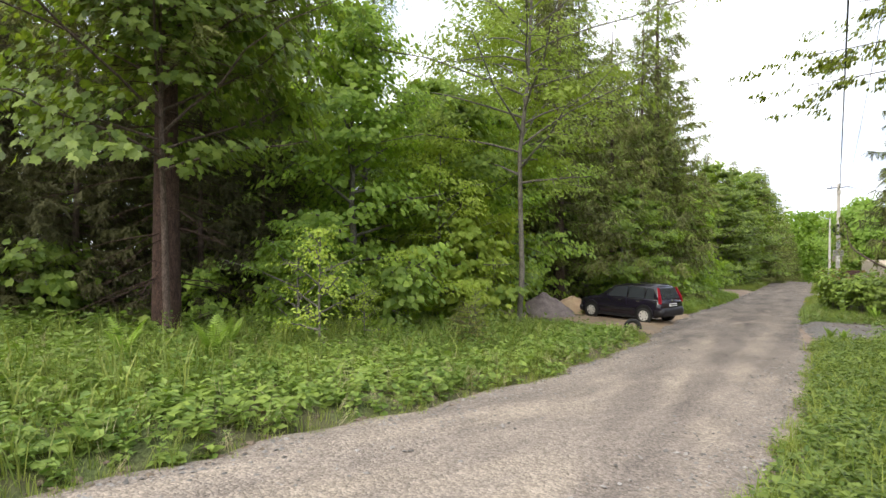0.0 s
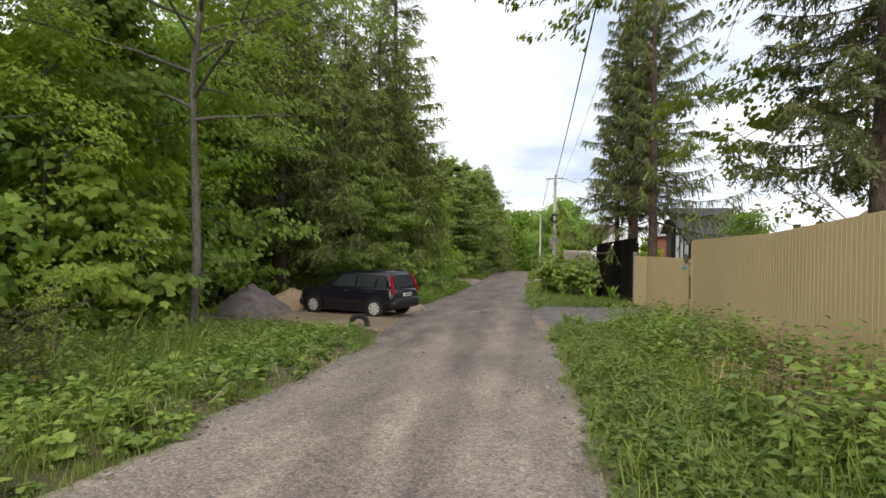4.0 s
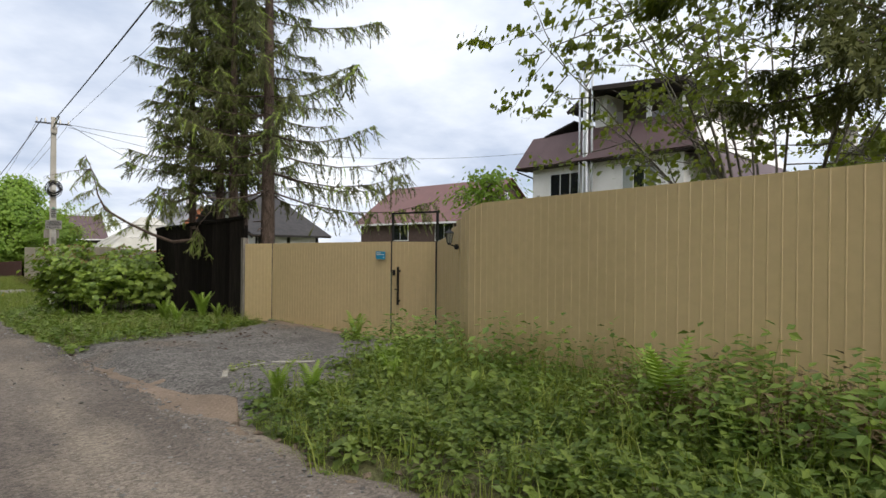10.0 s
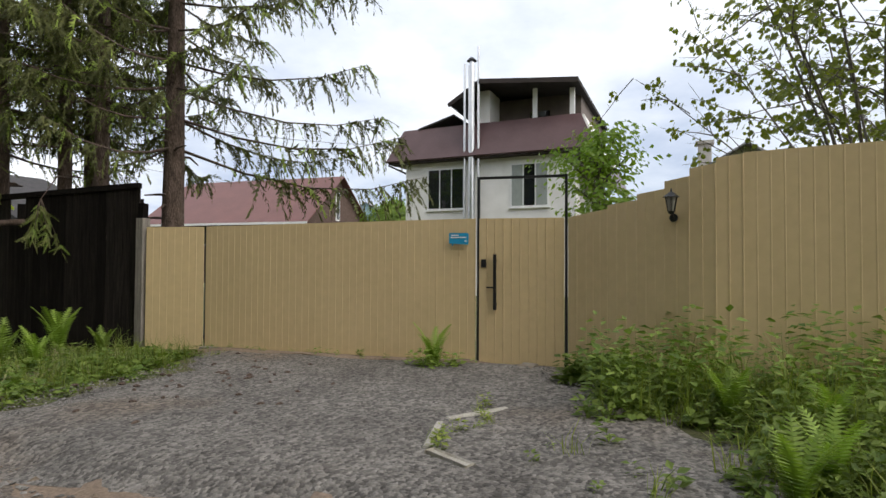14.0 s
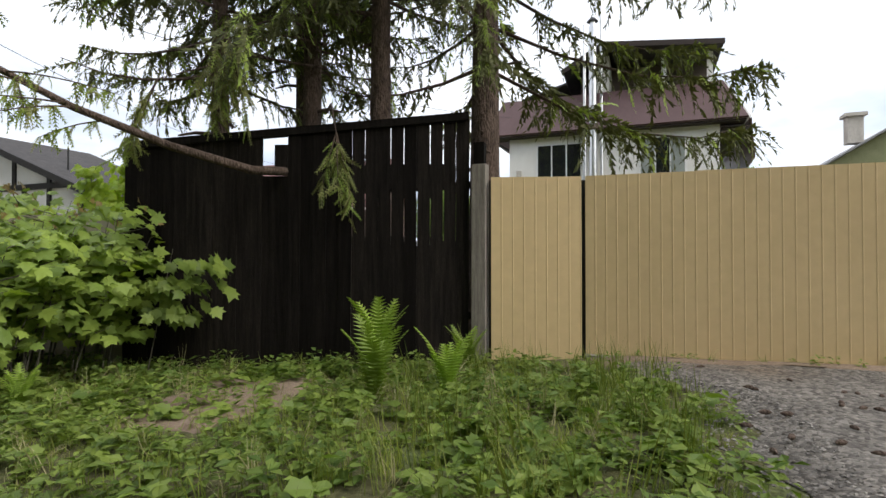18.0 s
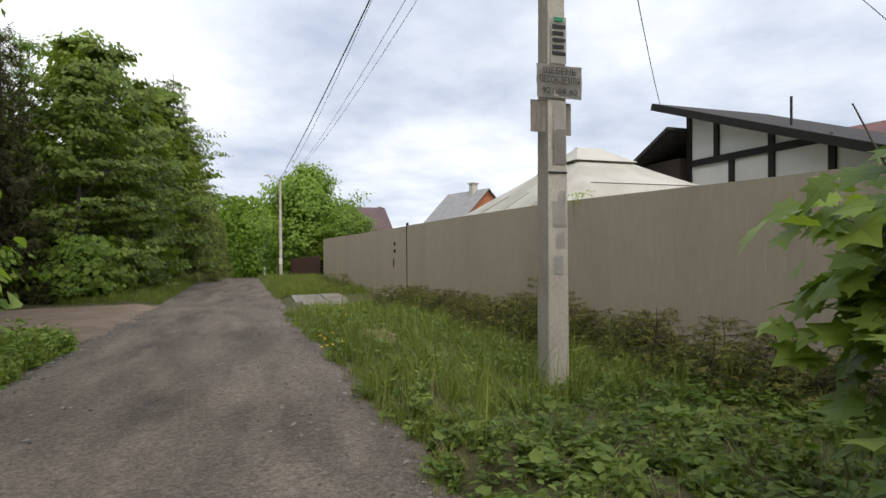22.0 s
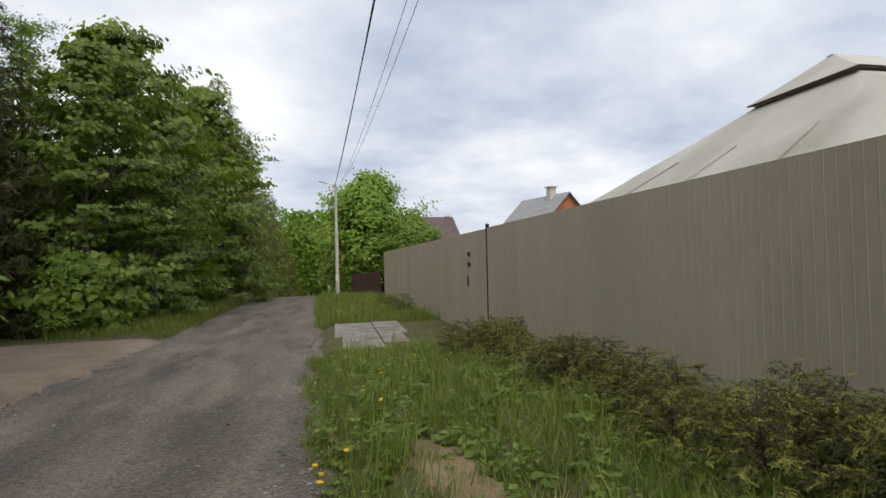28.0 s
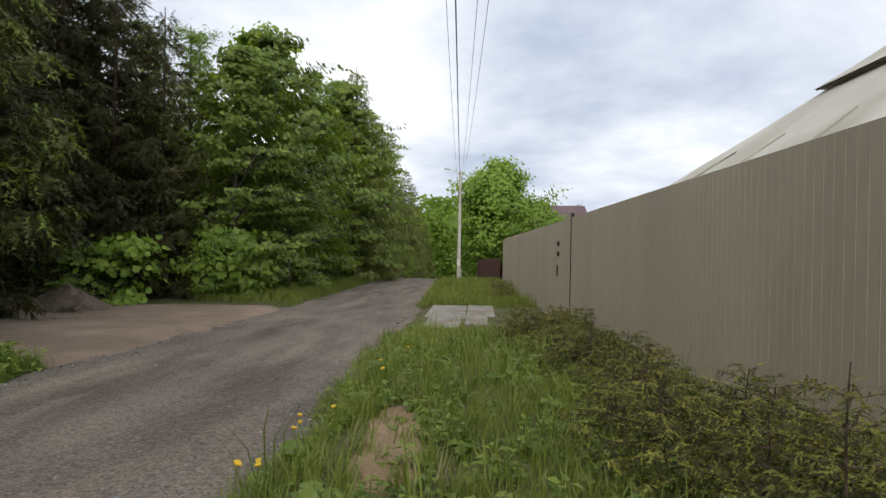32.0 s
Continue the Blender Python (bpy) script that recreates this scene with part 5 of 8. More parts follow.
tagged(np_object("far_woods", V, F, M_BIRCH), "far mass of dark woodland trees", "woods", kind="stuff")

# ---- single trees that stand out ----
big_trunk = spruce("roadside_spruce", 19.0, 0.29, 0.30, 3.4, 30, M_SPRUCE, 91, "large old spruce with a dark reddish trunk", size=0.6, density=1.5, dead=46, sides=14, bark=M_REDBARK)
stand(big_trunk, -10.3, 3.7, 15)
over_maple = broadleaf("forest_maple", 8.5, 0.07, 0.40, 4.3, 34, 9500, 0.17, MAPLE, M_MAPLE_DEEP, M_BARK, 97, "maple with broad light green leaves before a dark trunk", "maple tree", spread=0.26)
stand(over_maple, -9.25, 3.2, 0, 1.0)


def leader_maple(name, leaders, n_leaf, leaf, mat, seed, label):
    """A bushy young maple: several upright leaders, each with whorls of side twigs that shorten to the top."""
    r = np.random.RandomState(seed)
    tubes, tips = [], []
    for bx, by, h, reach in leaders:
        q = np.linspace(0, 1, 7)
        P = np.c_[bx * (0.35 + 0.65 * q ** 0.7) + 0.05 * r.randn(7), by * (0.35 + 0.65 * q ** 0.7) + 0.05 * r.randn(7), h * q]
        tubes.append(tube(P, 0.035 * (1 - 0.88 * q) + 0.004, 7))
        tips += [P[-1]] * 3
        for k in range(int(7 * h)):
            f = 0.10 + 0.86 * (k + r.rand()) / int(7 * h)
            c = np.array([np.interp(f, q, P[:, i]) for i in range(3)])
            a = r.rand() * 2 * np.pi
            L = reach * (1.08 - f) ** 0.8 * (0.65 + 0.5 * r.rand())
            d = np.array([np.cos(a) * L, np.sin(a) * L, 0.28 * L])
            w = np.linspace(0, 1, 4)
            Q = c + w[:, None] * d + np.c_[np.zeros(4), np.zeros(4), -0.16 * L * w ** 2]
            tubes.append(tube(Q, 0.009 * (1 - 0.8 * w) + 0.002, 4))
            for m in np.linspace(0.3, 1.0, max(2, int(L * 4))):
                tips.append(np.array([np.interp(m, w, Q[:, i]) for i in range(3)]))
    V, F = merge(tubes)
    ob = thing(name, (0, 0, 0), label, "maple tree")
    np_object("trunk", V, F, M_BARK2, ob, smooth=True)
    V, F = leafy_crown(tips, n_leaf, 0.13, leaf, MAPLE, seed + 1, flat=0.35)
    np_object("crown", V, F, mat, ob)
    return ob


young_maple = leader_maple("young_maple", ((-1.3, -0.3, 3.9, 1.15), (0.2, 0.2, 4.2, 1.2), (1.2, 0.1, 3.4, 1.0), (-0.4, -0.8, 3.2, 1.1), (0.7, -0.6, 2.6, 1.0), (-2.0, 0.3, 3.0, 1.0)), 5200, 0.17, M_LIME, 103, "bushy young maple sapling by the lay-by")
stand(young_maple, -8.2, 12.0, 40, 1.0)
sapling = broadleaf("young_birch", 2.4, 0.018, 0.12, 0.85, 14, 1100, 0.075, LEAF, M_LIME, M_BARK2, 107, "small light green birch sapling in the grass", "birch tree", spread=0.17)
stand(sapling, -6.5, 4.6, 0, 1.0)
again(sapling, -8.3, 8.6, 80, 0.9)
again(sapling, -7.4, 6.6, 200, 0.6)
again(sapling, -5.6, 8.3, 140, 0.55)
low_bush = spruce("low_bush", 1.0, 0.012, 0.05, 0.55, 9, M_SHRUB, 181, "small dark olive spruce bush in the meadow", sprig=SPRAY_FINE, size=0.13, density=5.0, tips_mat=M_SHRUBTIP, tip_share=0.4, droop=0.1, sides=5, per=6)
stand(low_bush, -5.3, 7.6, 0, 1.0)

# five spruces behind the black fence
open_side = lambda a, z: z < 3.4 and math.cos(a - math.pi) > 0.55
yard_spruces = []
for k, (x, y, h, r0, rc) in enumerate(((4.36, 26.12, 15.5, 0.21, 2.6), (3.85, 27.3, 14.5, 0.15, 2.1), (3.80, 28.25, 14.0, 0.14, 2.0), (3.35, 29.3, 13.5, 0.13, 2.3), (4.85, 29.1, 14.5, 0.16, 2.2))):
    sp = spruce("yard_spruce", h, r0, (0.22, 0.30, 0.31, 0.26, 0.29)[k], rc, 23, M_SPRUCE_OLD, 120 + k, "tall thinning spruce behind the black board fence", sprig=SPRAY_FINE, size=0.48, density=1.4 if k == 0 else 2.0, dead=0, hang=1.1, fuller=5.0, tips_mat=M_SPRUCE_TIP, group="yard spruces", per=4, stubs=12, lop=(-1.05, 0.85) if k == 0 else None)
    stand(sp, x, y, 40 * k)
    yard_spruces.append(sp)
dark_spruce = spruce("garden_spruce", 13.0, 0.2, 0.27, 2.25, 27, M_SPRUCE_OLD, 131, "dark drooping spruce behind the tan fence", sprig=SPRIG, size=0.46, density=3.4, droop=0.6, hang=1.0)
stand(dark_spruce, 5.45, 12.6, 0)


def many_stemmed(name, stems, h, reach, n_leaf, leaf, mat, seed, label):
    """A tree of many thin stems that fan out from one stool, with sparse leaves on long twigs."""
    r = np.random.RandomState(seed)
    tubes, tips = [], []
    for k in range(stems):
        a = 2 * np.pi * (k + 0.6 * r.rand()) / stems
        lean = reach * (0.25 + 0.75 * r.rand())
        top = h * (1.0 - 0.45 * (lean / reach) ** 2) * (0.85 + 0.2 * r.rand())
        q = np.linspace(0, 1, 9)
        P = np.c_[0.3 * np.cos(a) + np.cos(a) * lean * q ** 1.35, 0.3 * np.sin(a) + np.sin(a) * lean * q ** 1.35, top * q ** 0.9] + np.cumsum(r.randn(9, 3) * 0.04, 0) * q[:, None]
        tubes.append(tube(P, (0.02 + 0.022 * r.rand()) * (1 - 0.9 * q) + 0.004, 6))
        for m in range(13):
            f = 0.28 + 0.72 * r.rand() ** 0.8
            c = np.array([np.interp(f, q, P[:, i]) for i in range(3)])
            b = a + 1.1 * r.randn()
            L = (0.7 + 1.1 * r.rand()) * (1.25 - 0.6 * f)
            w = np.linspace(0, 1, 5)
            Q = c + w[:, None] * L * np.array([np.cos(b), np.sin(b), 0.35 + 0.4 * r.randn()]) + np.cumsum(r.randn(5, 3) * 0.03, 0)
            tubes.append(tube(Q, 0.010 * (1 - 0.85 * w) + 0.002, 4))
            for g in range(5):
                u = 0.3 + 0.7 * r.rand()
                e = np.array([np.interp(u, w, Q[:, i]) for i in range(3)])
                d = r.randn(3) * np.array([0.16, 0.16, 0.08])
                tubes.append(tube(np.array([e, e + 0.6 * d, e + d]), np.array([0.004, 0.003, 0.0015]), 3))
                tips += [e + d, e + 0.7 * d]
    V, F = merge(tubes)
    ob = thing(name, (0, 0, 0), label, "tree")
    np_object("trunk", V, F, M_BARK2, ob, smooth=True)
    V, F = leafy_crown(tips, n_leaf, 0.07, leaf, MAPLE_FAR, seed + 1, up=0.5, flat=0.7, tilt=0.8, loose=0.7)
    np_object("crown", V, F, mat, ob)
    return ob


garden_tree = many_stemmed("garden_tree", 20, 7.8, 4.1, 5200, 0.095, M_SPARSE, 137, "many-stemmed tree with sparse young leaves behind the fence")
stand(garden_tree, 8.1, 14.9, 0)
again(garden_tree, 10.6, 12.0, 130, 0.85)
# boughs that reach over the road from behind the fence
overhang = thing("overhanging_tree", (0, 0, 0), "leafy tree whose thin boughs reach over the road", "tree")
r = np.random.RandomState(139)
tubes, tips = [], []
gz = float(land(6.6, 12.6))
t = np.linspace(0, 1, 8)
tubes.append(tube(np.c_[6.6 + 0.15 * np.sin(3 * t), 12.6 + 0.1 * t, gz + 9.0 * t], 0.12 * (1 - 0.8 * t) + 0.01, 8))
for z0, ends in ((4.6, (0.55, 11.9, 5.2)), (5.2, (0.4, 12.6, 6.0)), (5.4, (1.3, 11.0, 6.4)), (4.2, (3.3, 15.6, 4.4)), (3.9, (4.2, 16.6, 3.5))):
    a, e = np.array([6.6, 12.6, z0]), np.array(ends)
    q = np.linspace(0, 1, 9)
    Q = a + q[:, None] * (e - a) + np.c_[np.zeros(9), 0.15 * np.sin(q * 5), 1.1 * np.sin(np.pi * q ** 0.8) * (0.8 - 0.5 * q)]
    tubes.append(tube(Q, 0.035 * (1 - 0.9 * q) + 0.003, 5))
    for m in range(15):
        s = 0.5 + 0.5 * r.rand()
        c = np.array([np.interp(s, q, Q[:, i]) for i in range(3)])
        d = np.array([-0.5 + r.randn() * 0.8, r.randn(), -0.3 + 0.4 * r.randn()]) * (0.3 + 0.5 * r.rand())
        tubes.append(tube(np.array([c, c + 0.5 * d, c + d + np.array([0, 0, -0.12])]), np.array([0.008, 0.005, 0.002]), 4))
        tips += [c + d * f for f in (0.5, 0.8, 1.0, 1.1)]
V, F = merge(tubes)
np_object("trunk", V, F, M_BARK2, overhang, smooth=True)
V, F = leafy_crown(np.array(tips), 4300, 0.12, 0.10, MAPLE_FAR, 141, up=0.8, axis=(6.6, 12.6))
np_object("crown", V, F, M_SPARSE, overhang)
alder = broadleaf("roadside_alder", 15.0, 0.09, 0.31, 4.7, 46, 21000, 0.135, LEAF, M_ALDER, M_BARK2, 143, "tall slim alder with fresh yellow-green leaves", "alder tree", spread=0.24, lean=0.06)
stand(alder, -7.0, 12.9, 0)
again(alder, -12.3, 20.2, 120, 1.0)
porch_bush = broadleaf("climber_bush", 3.4, 0.03, 0.60, 0.62, 16, 1700, 0.10, LEAF, M_BIRCH, M_BARK2, 149, "round leafy bush behind the wicket", "shrub", spread=0.2)
stand(porch_bush, 5.62, 18.95, 0)
far_tree = broadleaf("roadside_tree", 10.5, 0.2, 0.14, 4.4, 40, 24000, 0.27, LOBED, M_BIRCH, M_BARK2, 151, "broad light green tree beside the far pole", "tree", spread=0.5, flat=0.9)
stand(far_tree, 1.9, 88.0, 0)
again(far_tree, 5.6, 84.0, 100, 0.6)
again(far_tree, 1.0, 104.0, 200, 0.9)
again(far_tree, 30.0, 36.0, 30, 0.55)
again(far_tree, 62.0, 15.0, 60, 0.9)
again(far_tree, 48.0, 42.0, 80, 0.7)
again(young_maple, 5.2, 33.2, 10, 0.74)

# a long bare bough that comes through the notch of the black fence and sweeps up
host = yard_spruces[2]
inv = host.matrix_basis.inverted()
bough = np.array([(3.80, 28.25, 1.00), (3.1, 28.09, 0.915), (2.5, 28.05, 0.84), (2.1, 28.72, 1.06), (1.62, 29.45, 1.40), (1.2, 30.0, 1.76), (1.05, 30.3, 2.2), (0.98, 30.5, 2.8), (0.8, 30.8, 3.4)])
V, F = tube(bough, np.array([0.055, 0.05, 0.046, 0.042, 0.036, 0.03, 0.022, 0.014, 0.005]), 8)
np_object("low_bough", V, F, M_BARK, host, "bare sweeping low bough", smooth=True).matrix_basis = inv
r = np.random.RandomState(17)
tubes, C, S, N = [], [], [], []
seg = np.concatenate([[0], np.cumsum(np.linalg.norm(np.diff(bough, axis=0), axis=1))])


def twiglets(a, d, n, hang, out):
    """A side twig hung with needle sprays."""
    q = np.linspace(0, 1, 6)
    Q = a + q[:, None] * d + np.c_[np.zeros(6), np.zeros(6), -hang * q ** 1.7]
    tubes.append(tube(Q, 0.009 * (1 - 0.85 * q) + 0.001, 4))
    s = 0.15 + 0.85 * r.rand(n)
    out.append(np.stack([np.interp(s, q, Q[:, i]) for i in range(3)], 1))


for k in range(20):
    s = seg[-1] * (0.42 + 0.58 * r.rand())
    a = np.array([np.interp(s, seg, bough[:, i]) for i in range(3)])
    d = np.array([-0.7 + 0.7 * r.randn(), 0.7 * r.randn(), 0.25 * r.randn()]) * (0.35 + 0.5 * r.rand())
    twiglets(a, d, 20, 0.18, C)
for x, y, z in ((2.9, 27.3, 1.25), (2.2, 29.0, 1.8), (2.6, 28.6, 2.1), (2.3, 28.2, 2.2)):
    for m in range(4):
        twiglets(np.array([x, y, z]), np.array([0.2 * r.randn(), 0.2 * r.randn(), -0.45 - 0.4 * r.rand()]), 22, 0.1, C)
    tubes.append(tube(np.array([(3.8, 28.0, z + 0.5), ((x + 3.8) / 2, (y + 28.0) / 2, z + 0.45), (x, y, z)]), np.array([0.022, 0.014, 0.004]), 5))
C = np.concatenate(C)
n = len(C)
a = r.rand(n) * 2 * np.pi
R = frames_of(np.stack([0.4 * r.randn(n) + 1.3 * np.cos(a), 0.4 * r.randn(n) + 1.3 * np.sin(a), np.full(n, 0.6)], 1), a)
V, F = merge(tubes)
np_object("hanging_twig_mass", V, F, M_BARK, host, smooth=True).matrix_basis = inv
fresh = r.rand(n) < 0.45
V, F = scattered(SPRIG_FINE, R[~fresh], C[~fresh], 0.16 + 0.1 * r.rand((~fresh).sum()))
np_object("hanging_needles", V, F, M_SPRUCE, host).matrix_basis = inv
V, F = scattered(SPRIG_FINE, R[fresh], C[fresh], 0.14 + 0.09 * r.rand(fresh.sum()))
np_object("fresh_needles", V, F, M_SPRUCE_TIP, host, "yellow-green fresh needles").matrix_basis = inv

shoot = thing("maple_shoot", (2.35, 29.3, float(land(2.35, 29.3))), "small maple shoot before the black fence", "shrub")
q = np.linspace(0, 1, 6)
stem = np.c_[0.05 * q, -0.3 * q, 1.35 * q]
V, F = tube(stem, 0.008 * (1 - 0.7 * q), 5)
np_object("stem", V, F, M_BARK2, shoot, smooth=True)
V, F = leafy_crown(np.array([(0.05, -0.2, 0.85), (0.05, -0.6, 1.0), (-0.1, -0.1, 1.0), (0.05, -0.8, 1.2), (0.0, 0.2, 0.8), (0.0, -0.4, 0.7)]), 150, 0.15, 0.15, MAPLE, 19, up=0.9)
np_object("leaves", V, F, M_BIGLEAF, shoot)

# big-leaved maple thicket at the roadside
thicket = thing("maple_thicket", (1.25, 31.8, float(land(1.25, 31.8))), "dense roadside maple thicket with large lobed leaves", "shrub")  # spans about 2.6 by 5.6 m
r = np.random.RandomState(8)
tubes, tips = [], []
for k in range(88):
    by = r.uniform(-2.0, 0.75)
    bx = r.uniform(-0.95 - 0.22 * by, 1.2)
    h = 1.54 + 0.66 * r.rand() - 0.35 * max(0.0, by) - 0.32 * max(0.0, -by - 0.7)
    a = np.arctan2(by * 0.6, bx) + 0.6 * r.randn()
    q = np.linspace(0, 1, 6)
    o = 0.2 + 0.4 * r.rand()
    Q = np.c_[bx + np.cos(a) * o * q ** 1.6, by + np.sin(a) * o * q ** 1.6, h * q]
    tubes.append(tube(Q, 0.012 * (1 - 0.9 * q) + 0.0015, 5))
    for m in range(10):
        low = 0.27 if by < -0.5 else 0.17  # barer stems at the roadside end
        s = low + (1 - low) * r.rand() ** 0.75
        c = np.array([np.interp(s, q, Q[:, i]) for i in range(3)])
        b = r.rand() * 2 * np.pi
        e = np.array([np.cos(b), np.sin(b), 0.3]) * (0.15 + 0.28 * r.rand())
        tubes.append(tube(np.array([c, c + e * 0.6, c + e]), np.array([0.005, 0.004, 0.002]), 4))
        tips += [c + e, c + e, c + 0.6 * e]
for k in range(16):
    q = np.linspace(0, 1, 6)
    a, e = np.array([-0.6 + 0.25 * r.randn(), 0.4 + 0.2 * r.randn(), 0.0]), np.array([-0.98 + 0.16 * r.randn(), 0.85 + 0.16 * r.randn(), 0.95 + 0.5 * r.rand()])
    Q = a + np.c_[(e - a)[0] * q ** 1.5, (e - a)[1] * q ** 1.5, (e - a)[2] * q ** 0.8]
    tubes.append(tube(Q, 0.009 * (1 - 0.9 * q) + 0.0015, 5))
    tips += [Q[m] + 0.12 * r.randn(3) for m in (3, 4, 4, 5, 5, 5) for _ in range(3)]
for k in range(26):
    c = np.array([-0.55 + 0.3 * r.randn(), 0.35 + 0.35 * r.randn(), 0.2 + 0.55 * r.rand()])
    tubes.append(tube(np.array([(c[0] * 0.6, c[1] * 0.6, 0.0), (c[0] * 0.75, c[1] * 0.75, c[2] * 0.7), c]), np.array([0.007, 0.005, 0.002]), 4))
    tips += [c + 0.1 * r.randn(3) for _ in range(9)]
tips = np.array(tips)
V, F = merge(tubes)
np_object("branchwork", V, F, M_BARK2, thicket, smooth=True)
V, F = leafy_crown(tips, 10000, 0.11, 0.14, MAPLE, 9, up=1.15, flat=0.25, tilt=0.6, axis=(1.6, -0.2), loose=0.55)
np_object("leaves", V, F, M_BIGLEAF, thicket)
high = tips[tips[:, 2] > np.quantile(tips[:, 2], 0.88)]
V, F = leafy_crown(high + np.array([0, 0, 0.04]), 420, 0.06, 0.07, MAPLE, 10, up=0.5)
np_object("young_leaves", V, F, M_REDTIP, thicket, "reddish young leaves at the shoot tips")

# ---- verges ----
fence_x = lambda y: np.interp(y, [-60, 17.3, 19.3, 25.8, 29.9, 30.2, 45, 50.2, 71.6, 90], [3.72, 3.72, 4.4, 3.5, 2.4, 2.8, 2.75, 2.6, 1.9, 1.2])
in_apron = lambda x, y: (y > 18.7 + 0.12 * np.sin(7 * x)) & (y < 23.25 + 0.3 * x + 0.15 * np.sin(9 * x)) & (x < 4.7) & (y < 24.8)


def verge_keep(dens):
    def keep(x, y, u):
        ap = in_apron(x, y + 0.7 * (u - 0.4)) | ((x < 0.35) & (y > 15.8) & (y < 23.4)) | ((x < 2.1) & (y > 17.6 - 0.1 * np.sin(5 * x)) & (y < 23) & (u > 0.05))
        slab = (y > 48.6) & (y < 55.4) & (x < 1.3)
        bare = (np.hypot((x + 0.22) / 0.30, (y - 41.0) / 1.1) < 1) | (np.hypot((x - 1.6) / 1.0, (y - 27.6) / 0.8) < 1)
        return (u < dens) & ~ap & ~slab & ~(bare & (u > 0.3))
    return keep


r_edge = lambda y: road_r(y) + 0.05
l_edge = lambda y: road_l(y) - 0.05
P = spread_pts(13500, r_edge, fence_x, -7, 18.8, 1, lambda x, y, u: verge_keep(0.85)(x, y, u) & (u < np.clip((x - road_r(y)) / 0.7, 0.05, 1)))
sow("verge_weeds", WEEDS + BROAD[:1], P, 0.11, 0.26, M_WEED, 1, "thick green goutweed and nettles on the verge")
P = spread_pts(1700, lambda y: fence_x(y) - 2.0, fence_x, -7, 18.8, 2, lambda x, y, u: verge_keep(0.9)(x, y, u) & (u < np.clip(0.55 + 0.7 * np.sin(x * 1.7 + 0.6) * np.sin(y * 0.9), 0.06, 1)))
sow("verge_nettles", NETTLES, P, 0.3, 0.78, M_WEED, 2, "tall nettles along the foot of the fence")
P = spread_pts(3800, r_edge, fence_x, -7, 18.8, 3, verge_keep(0.7))
sow("verge_grass", TUFTS, P, 0.15, 0.36, M_GRASS, 3, "fresh green grass on the verge", category="grass")
P = spread_pts(3600, lambda y: road_r(y) - 0.02, fence_x, 23.8, 36.0, 15, verge_keep(0.9))
sow("verge_grass", TUFTS, P, 0.08, 0.22, M_GRASS, 15, "short fresh grass on the verge", category="grass")
P = spread_pts(2600, r_edge, fence_x, 23.6, 36.0, 16, verge_keep(0.7))
sow("verge_weeds", WEEDS + BROAD, P, 0.09, 0.24, M_WEED, 16, "low broad-leaved weeds in the grass")
P = spread_pts(5200, lambda y: road_r(y) - 0.02, fence_x, 35.6, 48.8, 4, verge_keep(0.9))
sow("verge_grass", TUFTS, P, 0.12, 0.36, M_GRASS, 4, "fresh green grass on the verge", category="grass")
P = spread_pts(6500, r_edge, fence_x, 23.6, 49, 5, verge_keep(0.42))
sow("verge_weeds", WEEDS + BROAD, P, 0.10, 0.27, M_WEED, 5, "low broad-leaved weeds in the grass")
P = spread_pts(2200, r_edge, fence_x, 55.2, 75, 6)
sow("verge_grass", TUFTS, P, 0.25, 0.5, M_GRASS, 6, "fresh green grass on the verge", category="grass")
P = spread_pts(14000, lambda y: -10.5, l_edge, -9, 16.2, 7, lambda x, y, u: (u < np.clip((road_l(y) - x) / 0.9, 0.04, 1)) & (u < np.clip(1.15 - (-3 - x) * 0.09, 0.3, 1)) & ~((y > 14.9 - 0.25 * (-4 - x)) & (x > -11)))
sow("verge_weeds", WEEDS + BROAD, P, 0.13, 0.33, M_WEED, 7, "lush green weeds before the forest")
P = spread_pts(5600, lambda y: -10.0, l_edge, -9, 14.6, 8, lambda x, y, u: u < np.clip(0.55 + 0.8 * np.sin(x * 0.9 + 1) * np.sin(y * 0.7), 0.08, 1))
sow("verge_grass", TUFTS, P, 0.15, 0.42, M_GRASS, 8, "fresh green grass before the forest", category="grass")
P = spread_pts(3400, lambda y: -8.2, l_edge, 24.6, 44.2, 9)
sow("verge_grass", TUFTS, P, 0.25, 0.5, M_GRASS, 9, "fresh green grass before the forest", category="grass")
P = spread_pts(1700, lambda y: -8.2, l_edge, 24.8, 44.2, 10)
sow("verge_weeds", WEEDS + BROAD, P, 0.25, 0.5, M_WEED, 10, "lush green weeds before the forest")
P = spread_pts(3000, lambda y: -9.5, l_edge, 54.8, 84, 11)
sow("verge_grass", TUFTS, P, 0.3, 0.55, M_GRASS, 11, "fresh green grass before the forest", category="grass")
P = spread_pts(2600, -17, -9.8, -8, 16, 12)
sow("forest_floor_weeds", WEEDS + BROAD, P, 0.25, 0.5, M_WEED, 12, "shaded herbs on the forest floor")
P = spread_pts(170, lambda y: road_r(y) + 0.2, fence_x, 35.0, 48.8, 13, verge_keep(0.9))
sow("tall_grass", TALL_TUFTS, P, 0.35, 0.75, M_GRASS, 13, "tall flowering grass stems", category="grass")
P = spread_pts(600, lambda y: fence_x(y) - 1.9, fence_x, 2, 18.5, 14, verge_keep(0.9))
sow("tall_grass", TALL_TUFTS, P, 0.3, 0.62, M_GRASS, 14, "tall flowering grass stems", category="grass")


def fern(x, y, s, seed):
    f = thing("fern", (x, y, float(land(x, y)) - 0.02), "bright green fern clump in the grass", "fern", "verge ferns", rz=seed * 37)
    v, fc = FERNS[seed % 4]
    np_object("fronds", v * s, fc, M_FERN, f)


